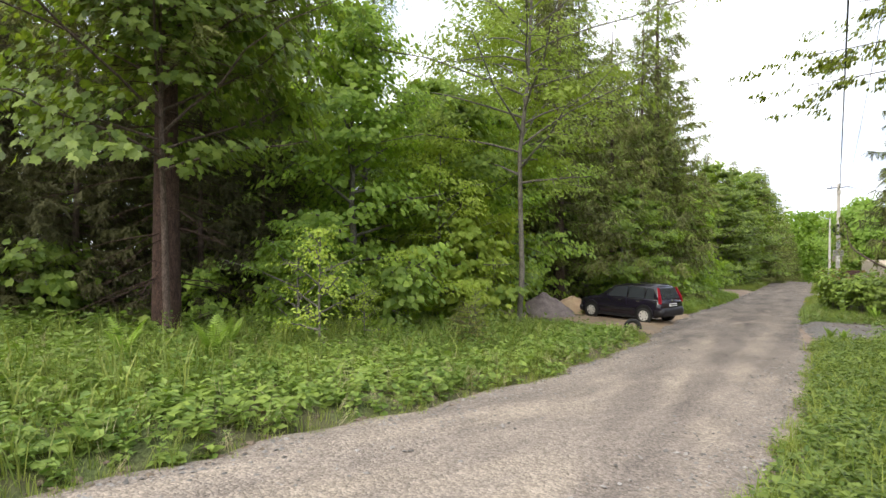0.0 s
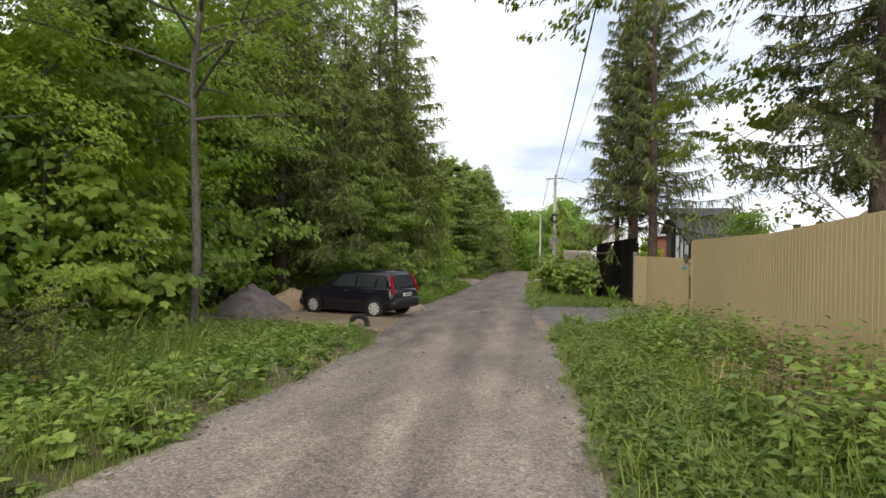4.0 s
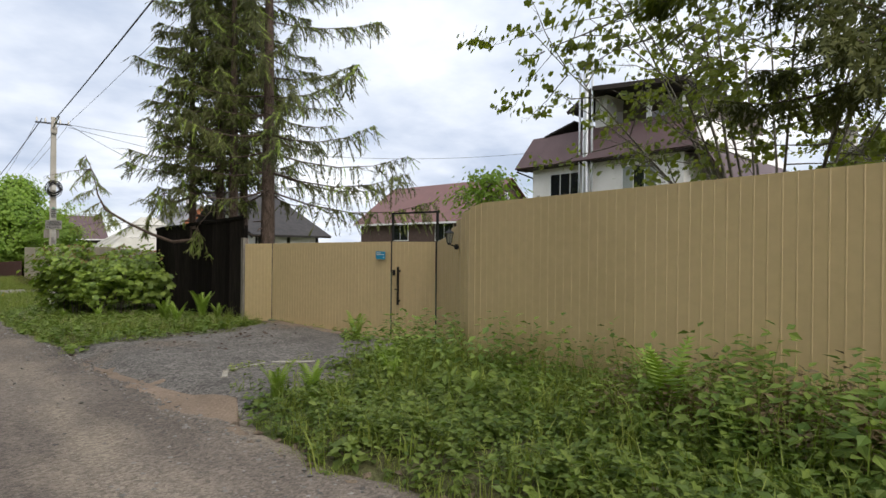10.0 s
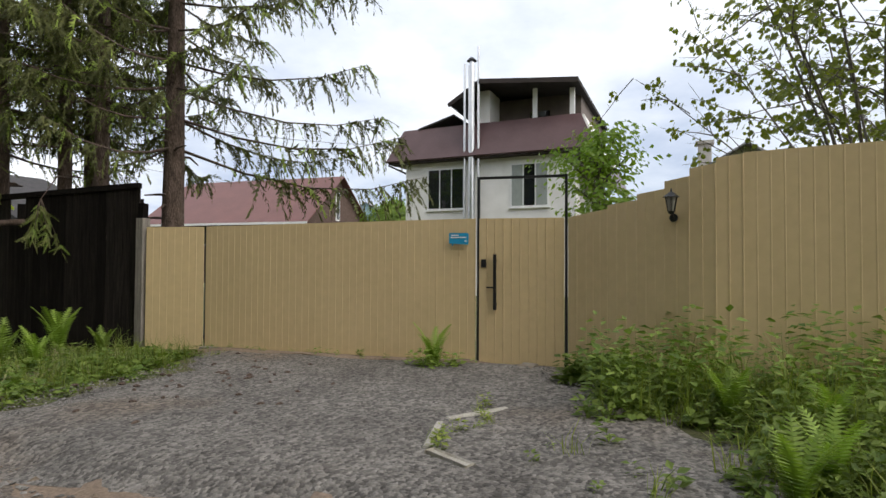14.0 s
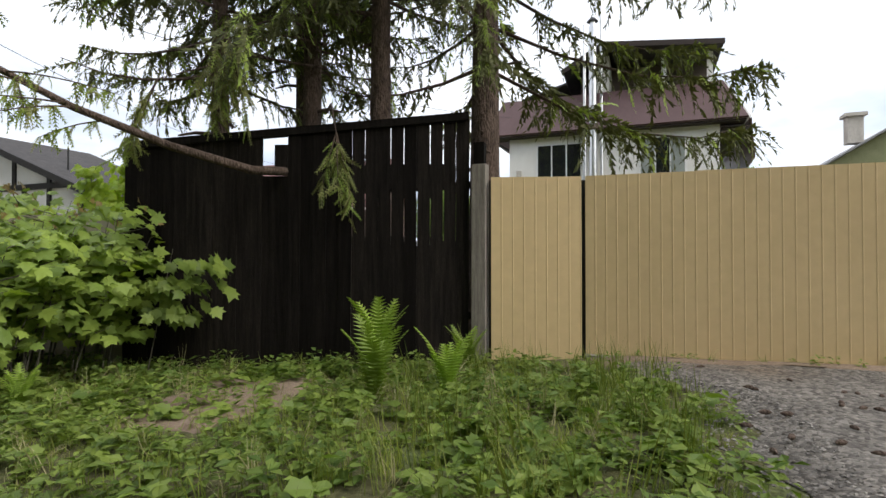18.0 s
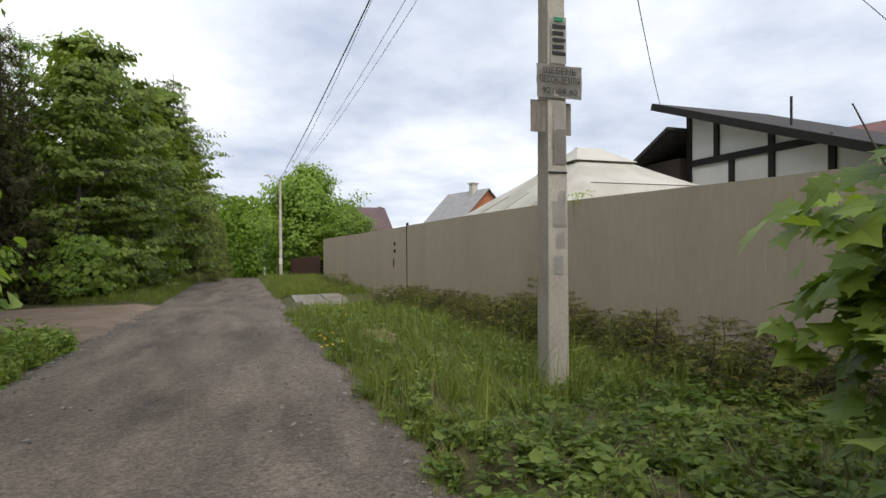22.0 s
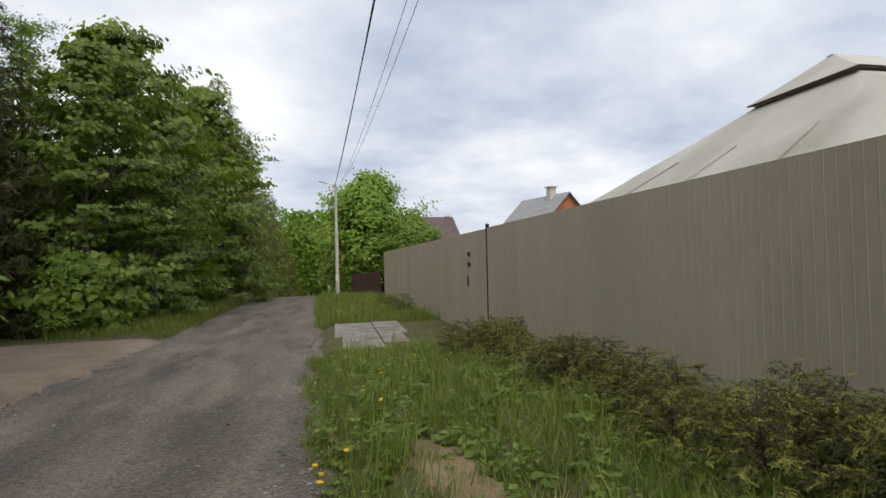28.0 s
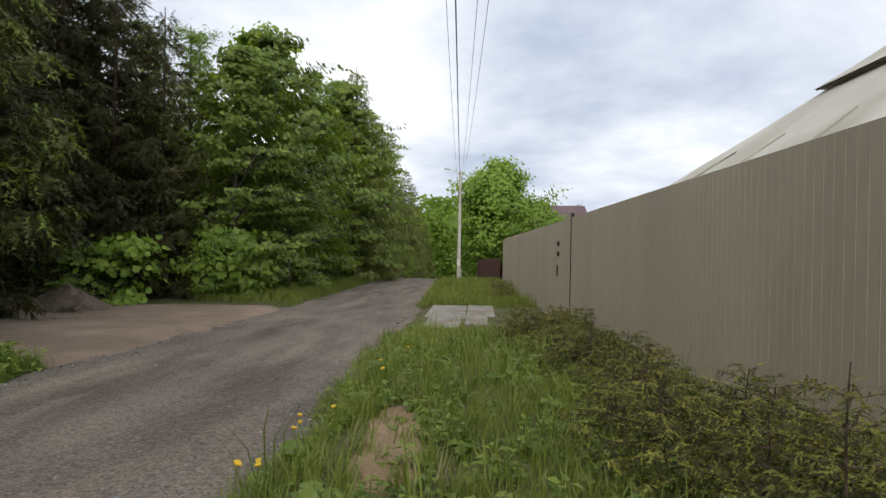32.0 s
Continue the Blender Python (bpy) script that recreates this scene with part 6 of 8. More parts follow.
for k, (x, y, s) in enumerate(((1.87, 26.29, 0.68), (2.00, 25.73, 0.58), (3.0, 25.9, 0.5), (0.75, 17.4, 0.52), (1.05, 17.2, 0.45), (3.92, 20.85, 0.62), (2.3, 17.6, 0.5), (2.0, 17.0, 0.45), (2.5, 13.9, 0.75), (2.6, 12.4, 0.45), (0.9, 29.0, 0.4), (0.2, 29.8, 0.35), (-6.0, 2.2, 0.7), (-6.4, 1.2, 0.7), (2.9, 26.8, 0.8), (3.0, 8.2, 0.6), (3.0, 10.8, 0.45), (-7.2, 3.2, 0.7))):
    fern(x, y, s, k)

P = spread_pts(1500, lambda y: road_r(y) + 0.1, fence_x, 24.2, 48.8, 33, verge_keep(0.9))
sow("dry_grass", TALL_TUFTS, P, 0.12, 0.34, M_STALK, 33, "dry straw-coloured grass among the green", category="grass", lean=0.5)
P = spread_pts(1500, lambda y: -9.5, l_edge, -6, 14.2, 34)
sow("dry_grass", TALL_TUFTS, P, 0.15, 0.4, M_STALK, 34, "dry straw-coloured grass among the green", category="grass", lean=0.5)

P = spread_pts(1300, lambda y: fence_x(y) - 1.5, fence_x, 1.5, 14.5, 35)
sow("dry_stalks", TALL_TUFTS + NETTLES, P, 0.2, 0.55, M_DEADSTALK, 35, "dead brown stalks along the foot of the fence", lean=0.4)
GATE_FOOT = np.array([lerp2((3.86, 24.7), (4.35, 20.5), f) for f in np.random.RandomState(36).rand(70)]) + np.random.RandomState(37).randn(70, 2) * 0.06
sow("gate_weeds", TUFTS + WEEDS, GATE_FOOT, 0.06, 0.2, M_WEED, 38, "small weeds rooted at the foot of the gate")
P = spread_pts(150, 3.5, 4.4, 18.4, 19.15, 39)
sow("gate_weeds", WEEDS, P, 0.12, 0.34, M_WEED, 39, "dark leafy weeds beside the wicket")
P = spread_pts(160, 0.2, 3.5, 23.9, 26.3, 41, verge_keep(0.95))
sow("tall_grass", TALL_TUFTS, P, 0.22, 0.5, M_GRASS, 41, "tall grass before the black board fence", category="grass")
CLUMP = np.array([(3.92, 20.85)]) + 0.16 * np.random.RandomState(42).randn(34, 2)
sow("gate_weeds", WEEDS, CLUMP, 0.12, 0.3, M_WEED, 42, "leafy weeds round a fern at the gate")
KERB_WEEDS = np.array([(1.0 + 1.3 * f, 19.45 + 0.12 * math.sin(9 * f)) for f in np.random.RandomState(40).rand(46)])
sow("kerb_weeds", TUFTS + WEEDS, KERB_WEEDS, 0.07, 0.2, M_GRASS, 40, "grass tufts along the broken kerb stones")

# uneven tall growth in the meadow before the forest
P = spread_pts(900, lambda y: -10.0, lambda y: road_l(y) - 1.3, -3, 13.2, 51, lambda x, y, u: u < np.clip(0.55 + 0.6 * np.sin(x * 1.3 + 2) * np.sin(y * 0.8 + 1), 0.05, 1))
sow("meadow_grass", TALL_TUFTS + TUFTS, P, 0.25, 0.75, M_GRASS, 51, "tall uneven meadow grass before the forest", category="grass")
P = spread_pts(420, lambda y: -10.0, lambda y: road_l(y) - 1.5, -3, 13.2, 52, lambda x, y, u: u < np.clip(0.5 + 0.7 * np.sin(x * 1.1) * np.sin(y * 0.9 + 2), 0.03, 1))
sow("meadow_herbs", NETTLES, P, 0.3, 0.75, M_WEED, 52, "tall herbs and nettles before the forest")
P = spread_pts(900, lambda y: road_l(y) - 0.55, lambda y: road_l(y) + 0.05, -6, 15.3, 53)
sow("verge_grass", TUFTS, P, 0.06, 0.2, M_GRASS, 53, "short grass thinning out at the road edge", category="grass")
P = spread_pts(700, lambda y: road_r(y) - 0.05, lambda y: road_r(y) + 0.5, -6, 16.3, 54)
sow("verge_grass", TUFTS, P, 0.06, 0.2, M_GRASS, 54, "short grass thinning out at the road edge", category="grass")

# ---- poles and wires ----
PX, PY = 0.57, 36.27
pz = float(land(PX, PY))
pole = thing("utility_pole", (PX, PY, pz), "weathered concrete power pole covered in old notices", "utility pole", rz=0)
top = 5.40 - pz
bm = bmesh.new()
sec = [(-0.105, -0.11), (0.105, -0.11), (0.105, 0.11), (-0.105, 0.11)]
rings = []
for z, s in ((-0.4, 1.12), (1.5, 1.02), (3.5, 0.9), (top, 0.72)):
    rings.append([bm.verts.new((x * s, y * s, z)) for x, y in sec])
for a, b in zip(rings[:-1], rings[1:]):
    for i in range(4):
        bm.faces.new((a[i], a[(i + 1) % 4], b[(i + 1) % 4], b[i]))
bm.faces.new(rings[-1])
bmesh.ops.bevel(bm, geom=[e for e in bm.edges if abs(e.verts[0].co.z - e.verts[1].co.z) > 0.5], offset=0.018, segments=2, affect="EDGES")
part("shaft", bm, M_CONCRETE, pole)
part("crossarm", beam_bm((-0.55, 0, top - 0.25), (0.5, 0, top - 0.2), 0.05, 0.05), M_BLACKSTEEL, pole)
for x in (-0.5, -0.25, 0.2, 0.45):
    part("insulator", cyl_bm(0.035, 0.025, top - 0.2, top - 0.06, 10, at=(x, 0)), M_WHITE, pole)
part("lamp_bracket", beam_bm((-0.05, -0.1, top - 0.45), (0.1, -0.65, top - 0.05), 0.04, 0.04), M_STEEL, pole)
part("connection_box", box_bm(-0.10, -0.16, top - 0.6, 0.10, -0.06, top - 0.38, 0.01), M_CONCRETE, pole)


def ring_bm(rad, thick, at, n=26, wob=0.0, seed=0):
    r = np.random.RandomState(seed)
    a = np.linspace(0, 2 * np.pi, n + 1)
    w = 1 + wob * np.sin(a * 3 + r.rand() * 6)
    P = np.c_[at[0] + rad * w * np.cos(a), np.full(n + 1, at[1]) + 0.02 * np.sin(a * 2 + r.rand() * 6), at[2] + rad * 1.15 * w * np.sin(a)]
    return tube(P, np.full(n + 1, thick), 6)


coil = thing("cable_coil", (PX, PY, pz), "coil of spare black cable tied to the pole", "cable")
cz = 2.77 - pz
for k in range(9):
    V, F = ring_bm(0.135 + 0.016 * k, 0.011, (0.005 * (k % 3), -0.16 - 0.012 * (k % 3), cz + 0.008 * (k % 4)), wob=0.04, seed=k)
    np_object("loop", V, F, M_CABLE, coil, smooth=True)
part("junction_box", box_bm(-0.055, -0.20, cz - 0.06, 0.065, -0.12, cz + 0.13, 0.008), M_PAPER, coil)


def text_part(body, size, at, parent, mat, rx=90, rz=0, width=None):
    cu = bpy.data.curves.new("lettering", "FONT")
    cu.body, cu.size, cu.align_x, cu.align_y, cu.extrude = body, size, "CENTER", "CENTER", 0.0008
    tmp = bpy.data.objects.new("lettering", cu)
    scene.collection.objects.link(tmp)
    me = bpy.data.meshes.new_from_object(tmp.evaluated_get(bpy.context.evaluated_depsgraph_get()))
    bpy.data.objects.remove(tmp)
    me.materials.append(mat)
    ob = new("lettering", me)
    ob.parent = parent
    sx = width / max(0.001, max(v.co.x for v in me.vertices) - min(v.co.x for v in me.vertices)) if width else 1.0
    ob.matrix_basis = pose(*at, rx, 0, rz) @ Matrix.Diagonal((sx, 1, 1, 1))
    return ob


def sheet_bm(x0, z0, x1, z1, y, curl=0.01, seed=0):
    bm = bmesh.new()
    r = np.random.RandomState(seed)
    n, m = 6, 4
    g = [[bm.verts.new((x0 + (x1 - x0) * i / n, y - curl * (r.rand() if i in (0, n) else 0.1 * r.rand()), z0 + (z1 - z0) * j / m)) for j in range(m + 1)] for i in range(n + 1)]
    for i in range(n):
        for j in range(m):
            bm.faces.new((g[i][j], g[i + 1][j], g[i + 1][j + 1], g[i][j + 1]))
    bmesh.ops.solidify(bm, geom=bm.faces[:], thickness=0.003)
    return bm


fy = -0.115
board = thing("gravel_notice", (PX, PY, pz), "faded card notice with hand-painted letters nailed to the pole", "sign")
s0, s1 = 1.30 - pz, 1.62 - pz
part("card", sheet_bm(-0.235, s0, 0.26, s1, fy - 0.012, 0.015, 1), M_CARD, board)
text_part("ЩЕБЕНЬ", 0.085, (0.01, fy - 0.032, s1 - 0.065), board, M_INK, width=0.36)
text_part("ПЕСОК-ЗЕМЛЯ", 0.095, (0.01, fy - 0.032, s1 - 0.155), board, M_INK, width=0.44)
text_part("921·19·40", 0.08, (0.01, fy - 0.032, s0 + 0.06), board, M_INK, width=0.38)
leaflet = thing("printed_leaflet", (PX, PY, pz), "white printed leaflet with a green heading pasted on the pole", "sign")
l0, l1 = 1.64 - pz, 2.10 - pz
part("paper", sheet_bm(-0.075, l0, 0.098, l1, fy - 0.002, 0.008, 2), M_PAPER, leaflet)
part("green_band", box_bm(-0.035, fy - 0.016, l1 - 0.05, 0.06, fy - 0.012, l1 - 0.012), M_GREENINK, leaflet)
for k in range(5):
    part("print_line", box_bm(-0.06, fy - 0.016, l1 - 0.115 - 0.065 * k, 0.085 - 0.02 * (k % 2), fy - 0.012, l1 - 0.085 - 0.065 * k), M_INK, leaflet)
flaps = thing("old_notice_boards", (PX, PY, pz), "curled blank boards wired round the pole", "sign")
part("board", box_bm(-0.275, -0.09, 0.97 - pz, -0.115, -0.075, 1.28 - pz, 0.004), M_GREYWOOD, flaps)
part("board", box_bm(0.112, -0.05, 0.96 - pz, 0.19, -0.035, 1.28 - pz, 0.004), M_GREYWOOD, flaps)
for k, (z0, z1, x0, x1) in enumerate(((0.98, 1.27, -0.05, 0.085), (0.66, 1.0, -0.055, 0.085), (0.05, 0.30, -0.06, 0.088), (-0.16, 0.02, -0.02, 0.088), (0.30, 0.40, 0.0, 0.08), (-0.42, -0.24, -0.05, 0.05))):
    pp = thing("paper_scrap", (PX, PY, pz), "peeling whitish paper remains on the pole", "paper", "pole scraps")
    part("scrap", sheet_bm(x0, z0 - pz, x1, z1 - pz, fy - 0.004, 0.006, 5 + k), M_PAPER if k != 1 else M_CARD, pp)
part("strap", box_bm(-0.10, -0.122, 0.57 - pz, 0.10, 0.122, 0.585 - pz), M_BLACKSTEEL, pole)


def plain_pole(x, y, h, label):
    z = float(land(x, y))
    p = thing("utility_pole", (x, y, z), label, "utility pole")
    part("shaft", cyl_bm(0.13, 0.085, -0.3, h, 8), M_CONCRETE, p)
    part("lamp_arm", beam_bm((0, 0, h - 0.15), (-0.75, -0.1, h + 0.12), 0.05, 0.05), M_STEEL, p)
    part("lamp_head", beam_bm((-0.7, -0.1, h + 0.1), (-1.1, -0.15, h + 0.16), 0.14, 0.08), M_CONCRETE, p)
    part("notice", box_bm(-0.11, -0.145, 1.05, 0.10, -0.12, 1.5), M_PAPER, p)
    return p


plain_pole(-0.885, 74.08, 7.5, "slim concrete power pole by the roadside")
plain_pole(-1.9, 112.0, 7.3, "far concrete power pole by the roadside")


def wire(name, a, b, sag, rad, label, n=24):
    t = np.linspace(0, 1, n)
    P = np.array(a)[None] * (1 - t[:, None]) + np.array(b)[None] * t[:, None]
    P[:, 2] -= sag * 4 * t * (1 - t)
    V, F = tube(P, np.full(n, rad), 5)
    w = np_object(name, V, F, M_CABLE, smooth=True)
    return tagged(w, label, "wire")


T1 = (PX, PY, 5.3)
T2 = (-0.885, 74.08, 4.95)
wire("power_cable", (1.75, -22.0, 7.6), (T1[0] + 0.05, T1[1], 5.35), 0.55, 0.017, "thick twisted black power cable")
wire("power_cable", (T1[0] - 0.35, T1[1], 5.3), (T2[0] - 0.05, T2[1], 4.95), 0.25, 0.017, "thick twisted black power cable")
for k, dx in enumerate((-0.5, 0.2, 0.45)):
    wire("power_wire", (T1[0] + dx, T1[1], 5.2), (T2[0] + 0.4 * dx, T2[1], 4.7 + 0.08 * k), 0.8, 0.006, "thin black overhead power wire")
    wire("power_wire", (T2[0] + 0.4 * dx, T2[1], 4.7 + 0.08 * k), (-1.9, 112.0, 2.0), 0.8, 0.006, "thin black overhead power wire")
wire("power_wire", (2.3, -22.0, 7.9), (T1[0] + 0.4, T1[1], 5.2), 0.9, 0.006, "thin black overhead power wire")
wire("house_wire", (T1[0] + 0.45, T1[1], 5.2), (9.3, 45.0, 3.9), 0.3, 0.009, "black service wire to a house")
wire("house_wire", (T1[0] + 0.45, T1[1], 5.2), (19.6, 29.5, 5.6), 0.7, 0.008, "black service wire to a house")
wire("house_wire", (T1[0] + 0.45, T1[1], 5.1), (24.0, 44.0, 5.2), 0.6, 0.008, "black service wire to a house")

# ---- garden pavilion ----
tent = thing("garden_pavilion", (0, 0, 0), "cream canvas pavilion with a two-tier hipped roof", "pavilion")


def hip_bm(x0, x1, y0, y1, z0, rx0, rx1, ry0, ry1, z1, sag=0.012):
    bm = bmesh.new()
    a = [bm.verts.new(p) for p in ((x0, y0, z0), (x1, y0, z0), (x1, y1, z0), (x0, y1, z0))]
    b = [bm.verts.new(p) for p in ((rx0, ry0, z1), (rx1, ry0, z1), (rx1, ry1, z1), (rx0, ry1, z1))]
    for i in range(4):
        bm.faces.new((a[i], a[(i + 1) % 4], b[(i + 1) % 4], b[i]))
    bmesh.ops.subdivide_edges(bm, edges=bm.edges[:], cuts=5, use_grid_fill=True)
    for v in bm.verts:
        u = (v.co.z - z0) / (z1 - z0)
        v.co.z -= sag * math.sin(math.pi * min(1, max(0, u)))
    bmesh.ops.recalc_face_normals(bm, faces=bm.faces[:])
    return bm


part("lower_canvas", hip_bm(2.98, 7.3, 40.2, 46.6, 0.50, 3.72, 6.6, 40.62, 45.1, 1.10), M_TENT, tent, smooth=True)
part("upper_canvas", hip_bm(3.72, 6.6, 40.62, 45.1, 1.10, 4.44, 5.86, 41.95, 43.3, 1.74), M_TENT, tent, smooth=True)
part("cap_canvas", hip_bm(4.34, 5.96, 41.83, 43.42, 1.75, 4.85, 5.5, 42.58, 42.66, 2.16), M_TENT, tent)
part("cap_ridge", beam_bm((4.83, 42.62, 2.15), (5.52, 42.62, 2.15), 0.08, 0.03), M_TENT, tent)
for x0, y0, z0, x1, y1, z1 in ((4.36, 41.86, 1.742, 5.94, 41.86, 1.742), (4.36, 41.86, 1.742, 4.36, 43.4, 1.742), (3.9, 40.61, 1.095, 6.6, 40.61, 1.095)):
    part("hem", beam_bm((x0, y0, z0), (x1, y1, z1), 0.014, 0.014), M_SOFFIT, tent, "dark grey-brown canvas hem")
for f in (0.25, 0.5, 0.75):
    y = 40.62 + 4.5 * f
    part("seam", beam_bm((3.0, 40.2 + 6.4 * f, 0.53), (3.73, y, 1.12), 0.02, 0.012), M_TENT, tent)
for x, y in ((3.2, 40.5), (7.1, 40.5), (7.1, 46.3), (3.2, 46.3)):
    part("corner_post", box_bm(x - 0.04, y - 0.04, -2.3, x + 0.04, y + 0.04, 0.52), M_STEEL, tent)

# ---- houses ----


def gable_house(name, cx, cy, rz, length, width, eave, ridge, base, wall, roofm, label, wins=(), over=0.45, trim=None, chimney=None, ridge_off=0.0, gable_wall=None):
    """A gabled house: ridge along its local x; windows are (side, along, z0, z1, width)."""
    h = thing(name, (cx, cy, base), label, "house", rz=rz)
    L, W = length / 2, width / 2
    e, p = eave - base, ridge - base
    bm = bmesh.new()
    pts = [(-L, -W, 0), (L, -W, 0), (L, W, 0), (-L, W, 0), (-L, -W, e), (L, -W, e), (L, W, e), (-L, W, e), (-L, ridge_off, p - 0.1), (L, ridge_off, p - 0.1)]
    v = [bm.verts.new(q) for q in pts]
    for f in ((0, 1, 5, 4), (2, 3, 7, 6), (1, 2, 6, 9, 5), (3, 0, 4, 8, 7)):
        bm.faces.new([v[i] for i in f])
    part("wall", bm, wall, h)
    for s in (-1, 1):
        run = W - s * ridge_off
        k = (e - (p - 0.1)) / run
        x0, x1 = -L - over, L + over
        y0, y1 = s * ridge_off * s, s * (W + over)
        z0, z1 = p, p + k * (abs(y1 - ridge_off))
        bm = bmesh.new()
        n = max(2, int((x1 - x0) / 0.35))
        t = 0.07
        q = [bm.verts.new(c) for c in ((x0, ridge_off, z0), (x1, ridge_off, z0), (x1, y1, z1), (x0, y1, z1), (x0, ridge_off, z0 - t), (x1, ridge_off, z0 - t), (x1, y1, z1 - t), (x0, y1, z1 - t))]
        for f in ((0, 1, 2, 3), (4, 5, 6, 7), (0, 1, 5, 4), (1, 2, 6, 5), (2, 3, 7, 6), (3, 0, 4, 7)):
            bm.faces.new([q[i] for i in f])
        bmesh.ops.recalc_face_normals(bm, faces=bm.faces[:])
        ro = part("roof", bm, roofm, h)
        part("fascia", beam_bm((x0, y1, z1 - 0.08), (x1, y1, z1 - 0.08), 0.06, 0.14), trim or M_WHITE, h)
    for side, at, z0, z1, w in wins:
        if side in "sn":
            y = -W if side == "s" else W
            d = -0.03 if side == "s" else 0.03
            win = part("window", box_bm(at - w / 2, min(y, y + d), z0, at + w / 2, max(y, y + d), z1), M_WHITE, h)
            for a0, a1 in ((at - w / 2 + 0.08, at - 0.04), (at + 0.04, at + w / 2 - 0.08)):
                part("pane", box_bm(a0, min(y + d, y + 1.6 * d), z0 + 0.08, a1, max(y + d, y + 1.6 * d), z1 - 0.08), M_GLASS, win)
        else:
            x = -L if side == "w" else L
            d = -0.03 if side == "w" else 0.03
            win = part("window", box_bm(min(x, x + d), at - w / 2, z0, max(x, x + d), at + w / 2, z1), M_WHITE, h)
            for a0, a1 in ((at - w / 2 + 0.08, at - 0.04), (at + 0.04, at + w / 2 - 0.08)):
                part("pane", box_bm(min(x + d, x + 1.6 * d), a0, z0 + 0.08, max(x + d, x + 1.6 * d), a1, z1 - 0.08), M_GLASS, win)
    if chimney:
        x, y, w, z0, z1 = chimney
        c = part("chimney", box_bm(x - w / 2, y - w / 2, z0, x + w / 2, y + w / 2, z1), M_CONCRETE, h)
        part("chimney_cap", box_bm(x - w * 0.7, y - w * 0.7, z1, x + w * 0.7, y + w * 0.7, z1 + 0.12), M_CONCRETE, c)
    return h


# long house with a red-brown roof and dark brick gable
gable_house("brick_house", 28.7, 46.2, 96, 12.4, 8.4, 3.0, 6.2, -1.2, M_BRICKWALL, M_REDROOF, "long dark brick house with a red-brown metal roof", wins=(("n", -3.6, 2.5, 3.9, 1.9), ("n", 1.2, 2.5, 3.9, 1.9), ("w", 0.0, 4.3, 6.3, 0.55)), over=0.5)
gable_house("olive_house", 26.2, 15.7, 0, 9.4, 6.2, 2.95, 4.95, -1.0, M_GREENWALL, M_GREYROOF, "olive wooden house with a pale metal roof", wins=(("w", 0.15, 3.75, 5.0, 1.0),), over=0.3, chimney=(-3.6, 1.4, 0.5, 5.2, 6.2))
gable_house("blue_house", 62.0, 57.0, 20, 9.0, 7.0, 5.6, 8.0, 0.0, M_BLUEWALL, M_GREYROOF, "pale blue house far behind the gardens")
gable_house("orange_brick_house", 20.6, 91.0, 104, 7.5, 6.4, 3.0, 6.3, -2.6, M_ORANGE, M_GREYROOF, "orange brick house with a grey slate roof", wins=(("w", 0.9, 4.6, 5.9, 1.2),), over=0.45, trim=M_REDROOF, chimney=(-1.6, 0.3, 0.7, 7.6, 9.6))
gable_house("brown_roof_house", 6.0, 93.0, 0, 9.5, 9.0, 1.6, 4.4, -3.0, M_DARKWOOD, M_BROWNROOF, "far house with a dark red-brown metal roof", over=0.4, chimney=(4.6, 0.0, 0.3, 5.0, 7.4))

# white house with the brown mansard and loggia
villa = thing("white_villa", (0, 0, 0), "white three-storey house with brown metal mansard and open loggia", "house")
vx = 19.85


def quad_slab(name, pts, thick, mat, parent, label=""):
    """A slab over four corners, thickened along its normal."""
    bm = bmesh.new()
    f = bm.faces.new([bm.verts.new(p) for p in pts])
    f.normal_update()
    nrm = f.normal.copy()
    ex = bmesh.ops.extrude_face_region(bm, geom=[f])
    for v in [g for g in ex["geom"] if isinstance(g, bmesh.types.BMVert)]:
        v.co -= nrm * thick
    bmesh.ops.recalc_face_normals(bm, faces=bm.faces[:])
    return part(name, bm, mat, parent, label)


part("wall", box_bm(vx, 21.9, -1.2, vx + 9.0, 29.65, 5.3), M_WHITEWALL, villa)
# mansard skirts: front, and the two sides
quad_slab("mansard_front", [(vx - 0.45, 21.05, 4.80), (vx - 0.45, 30.4, 4.80), (vx + 0.45, 29.95, 6.38), (vx + 0.45, 21.75, 6.38)], 0.10, M_BROWNROOF, villa, "brown ribbed metal skirt")
quad_slab("mansard_side", [(vx - 0.45, 21.05, 4.80), (vx + 0.45, 21.75, 6.38), (vx + 9.0, 21.75, 6.38), (vx + 9.0, 21.05, 4.80)], 0.10, M_WHITEWALL, villa)
quad_slab("mansard_side", [(vx - 0.45, 30.4, 4.80), (vx + 9.0, 30.4, 4.80), (vx + 9.0, 29.95, 6.38), (vx + 0.45, 29.95, 6.38)], 0.10, M_BROWNROOF, villa)
for k in range(46):
    f = (k + 0.5) / 46
    part("rib", beam_bm((vx - 0.47, 21.1 + 9.25 * f, 4.82), (vx + 0.43, 21.8 + 8.1 * f, 6.37), 0.03, 0.03), M_BROWNROOF, villa)
part("soffit", box_bm(vx - 0.42, 21.1, 4.74, vx + 0.3, 30.35, 4.80), M_DARKWOOD, villa)
quad_slab("eave_panel", [(vx - 0.4, 21.02, 4.78), (vx + 9.0, 21.02, 4.78), (vx + 9.0, 20.5, 3.3), (vx + 1.0, 20.7, 3.6)], 0.08, M_BROWNROOF, villa)
part("side_eave", box_bm(vx, 21.1, 4.5, vx + 9, 21.85, 4.62), M_DARKWOOD, villa)
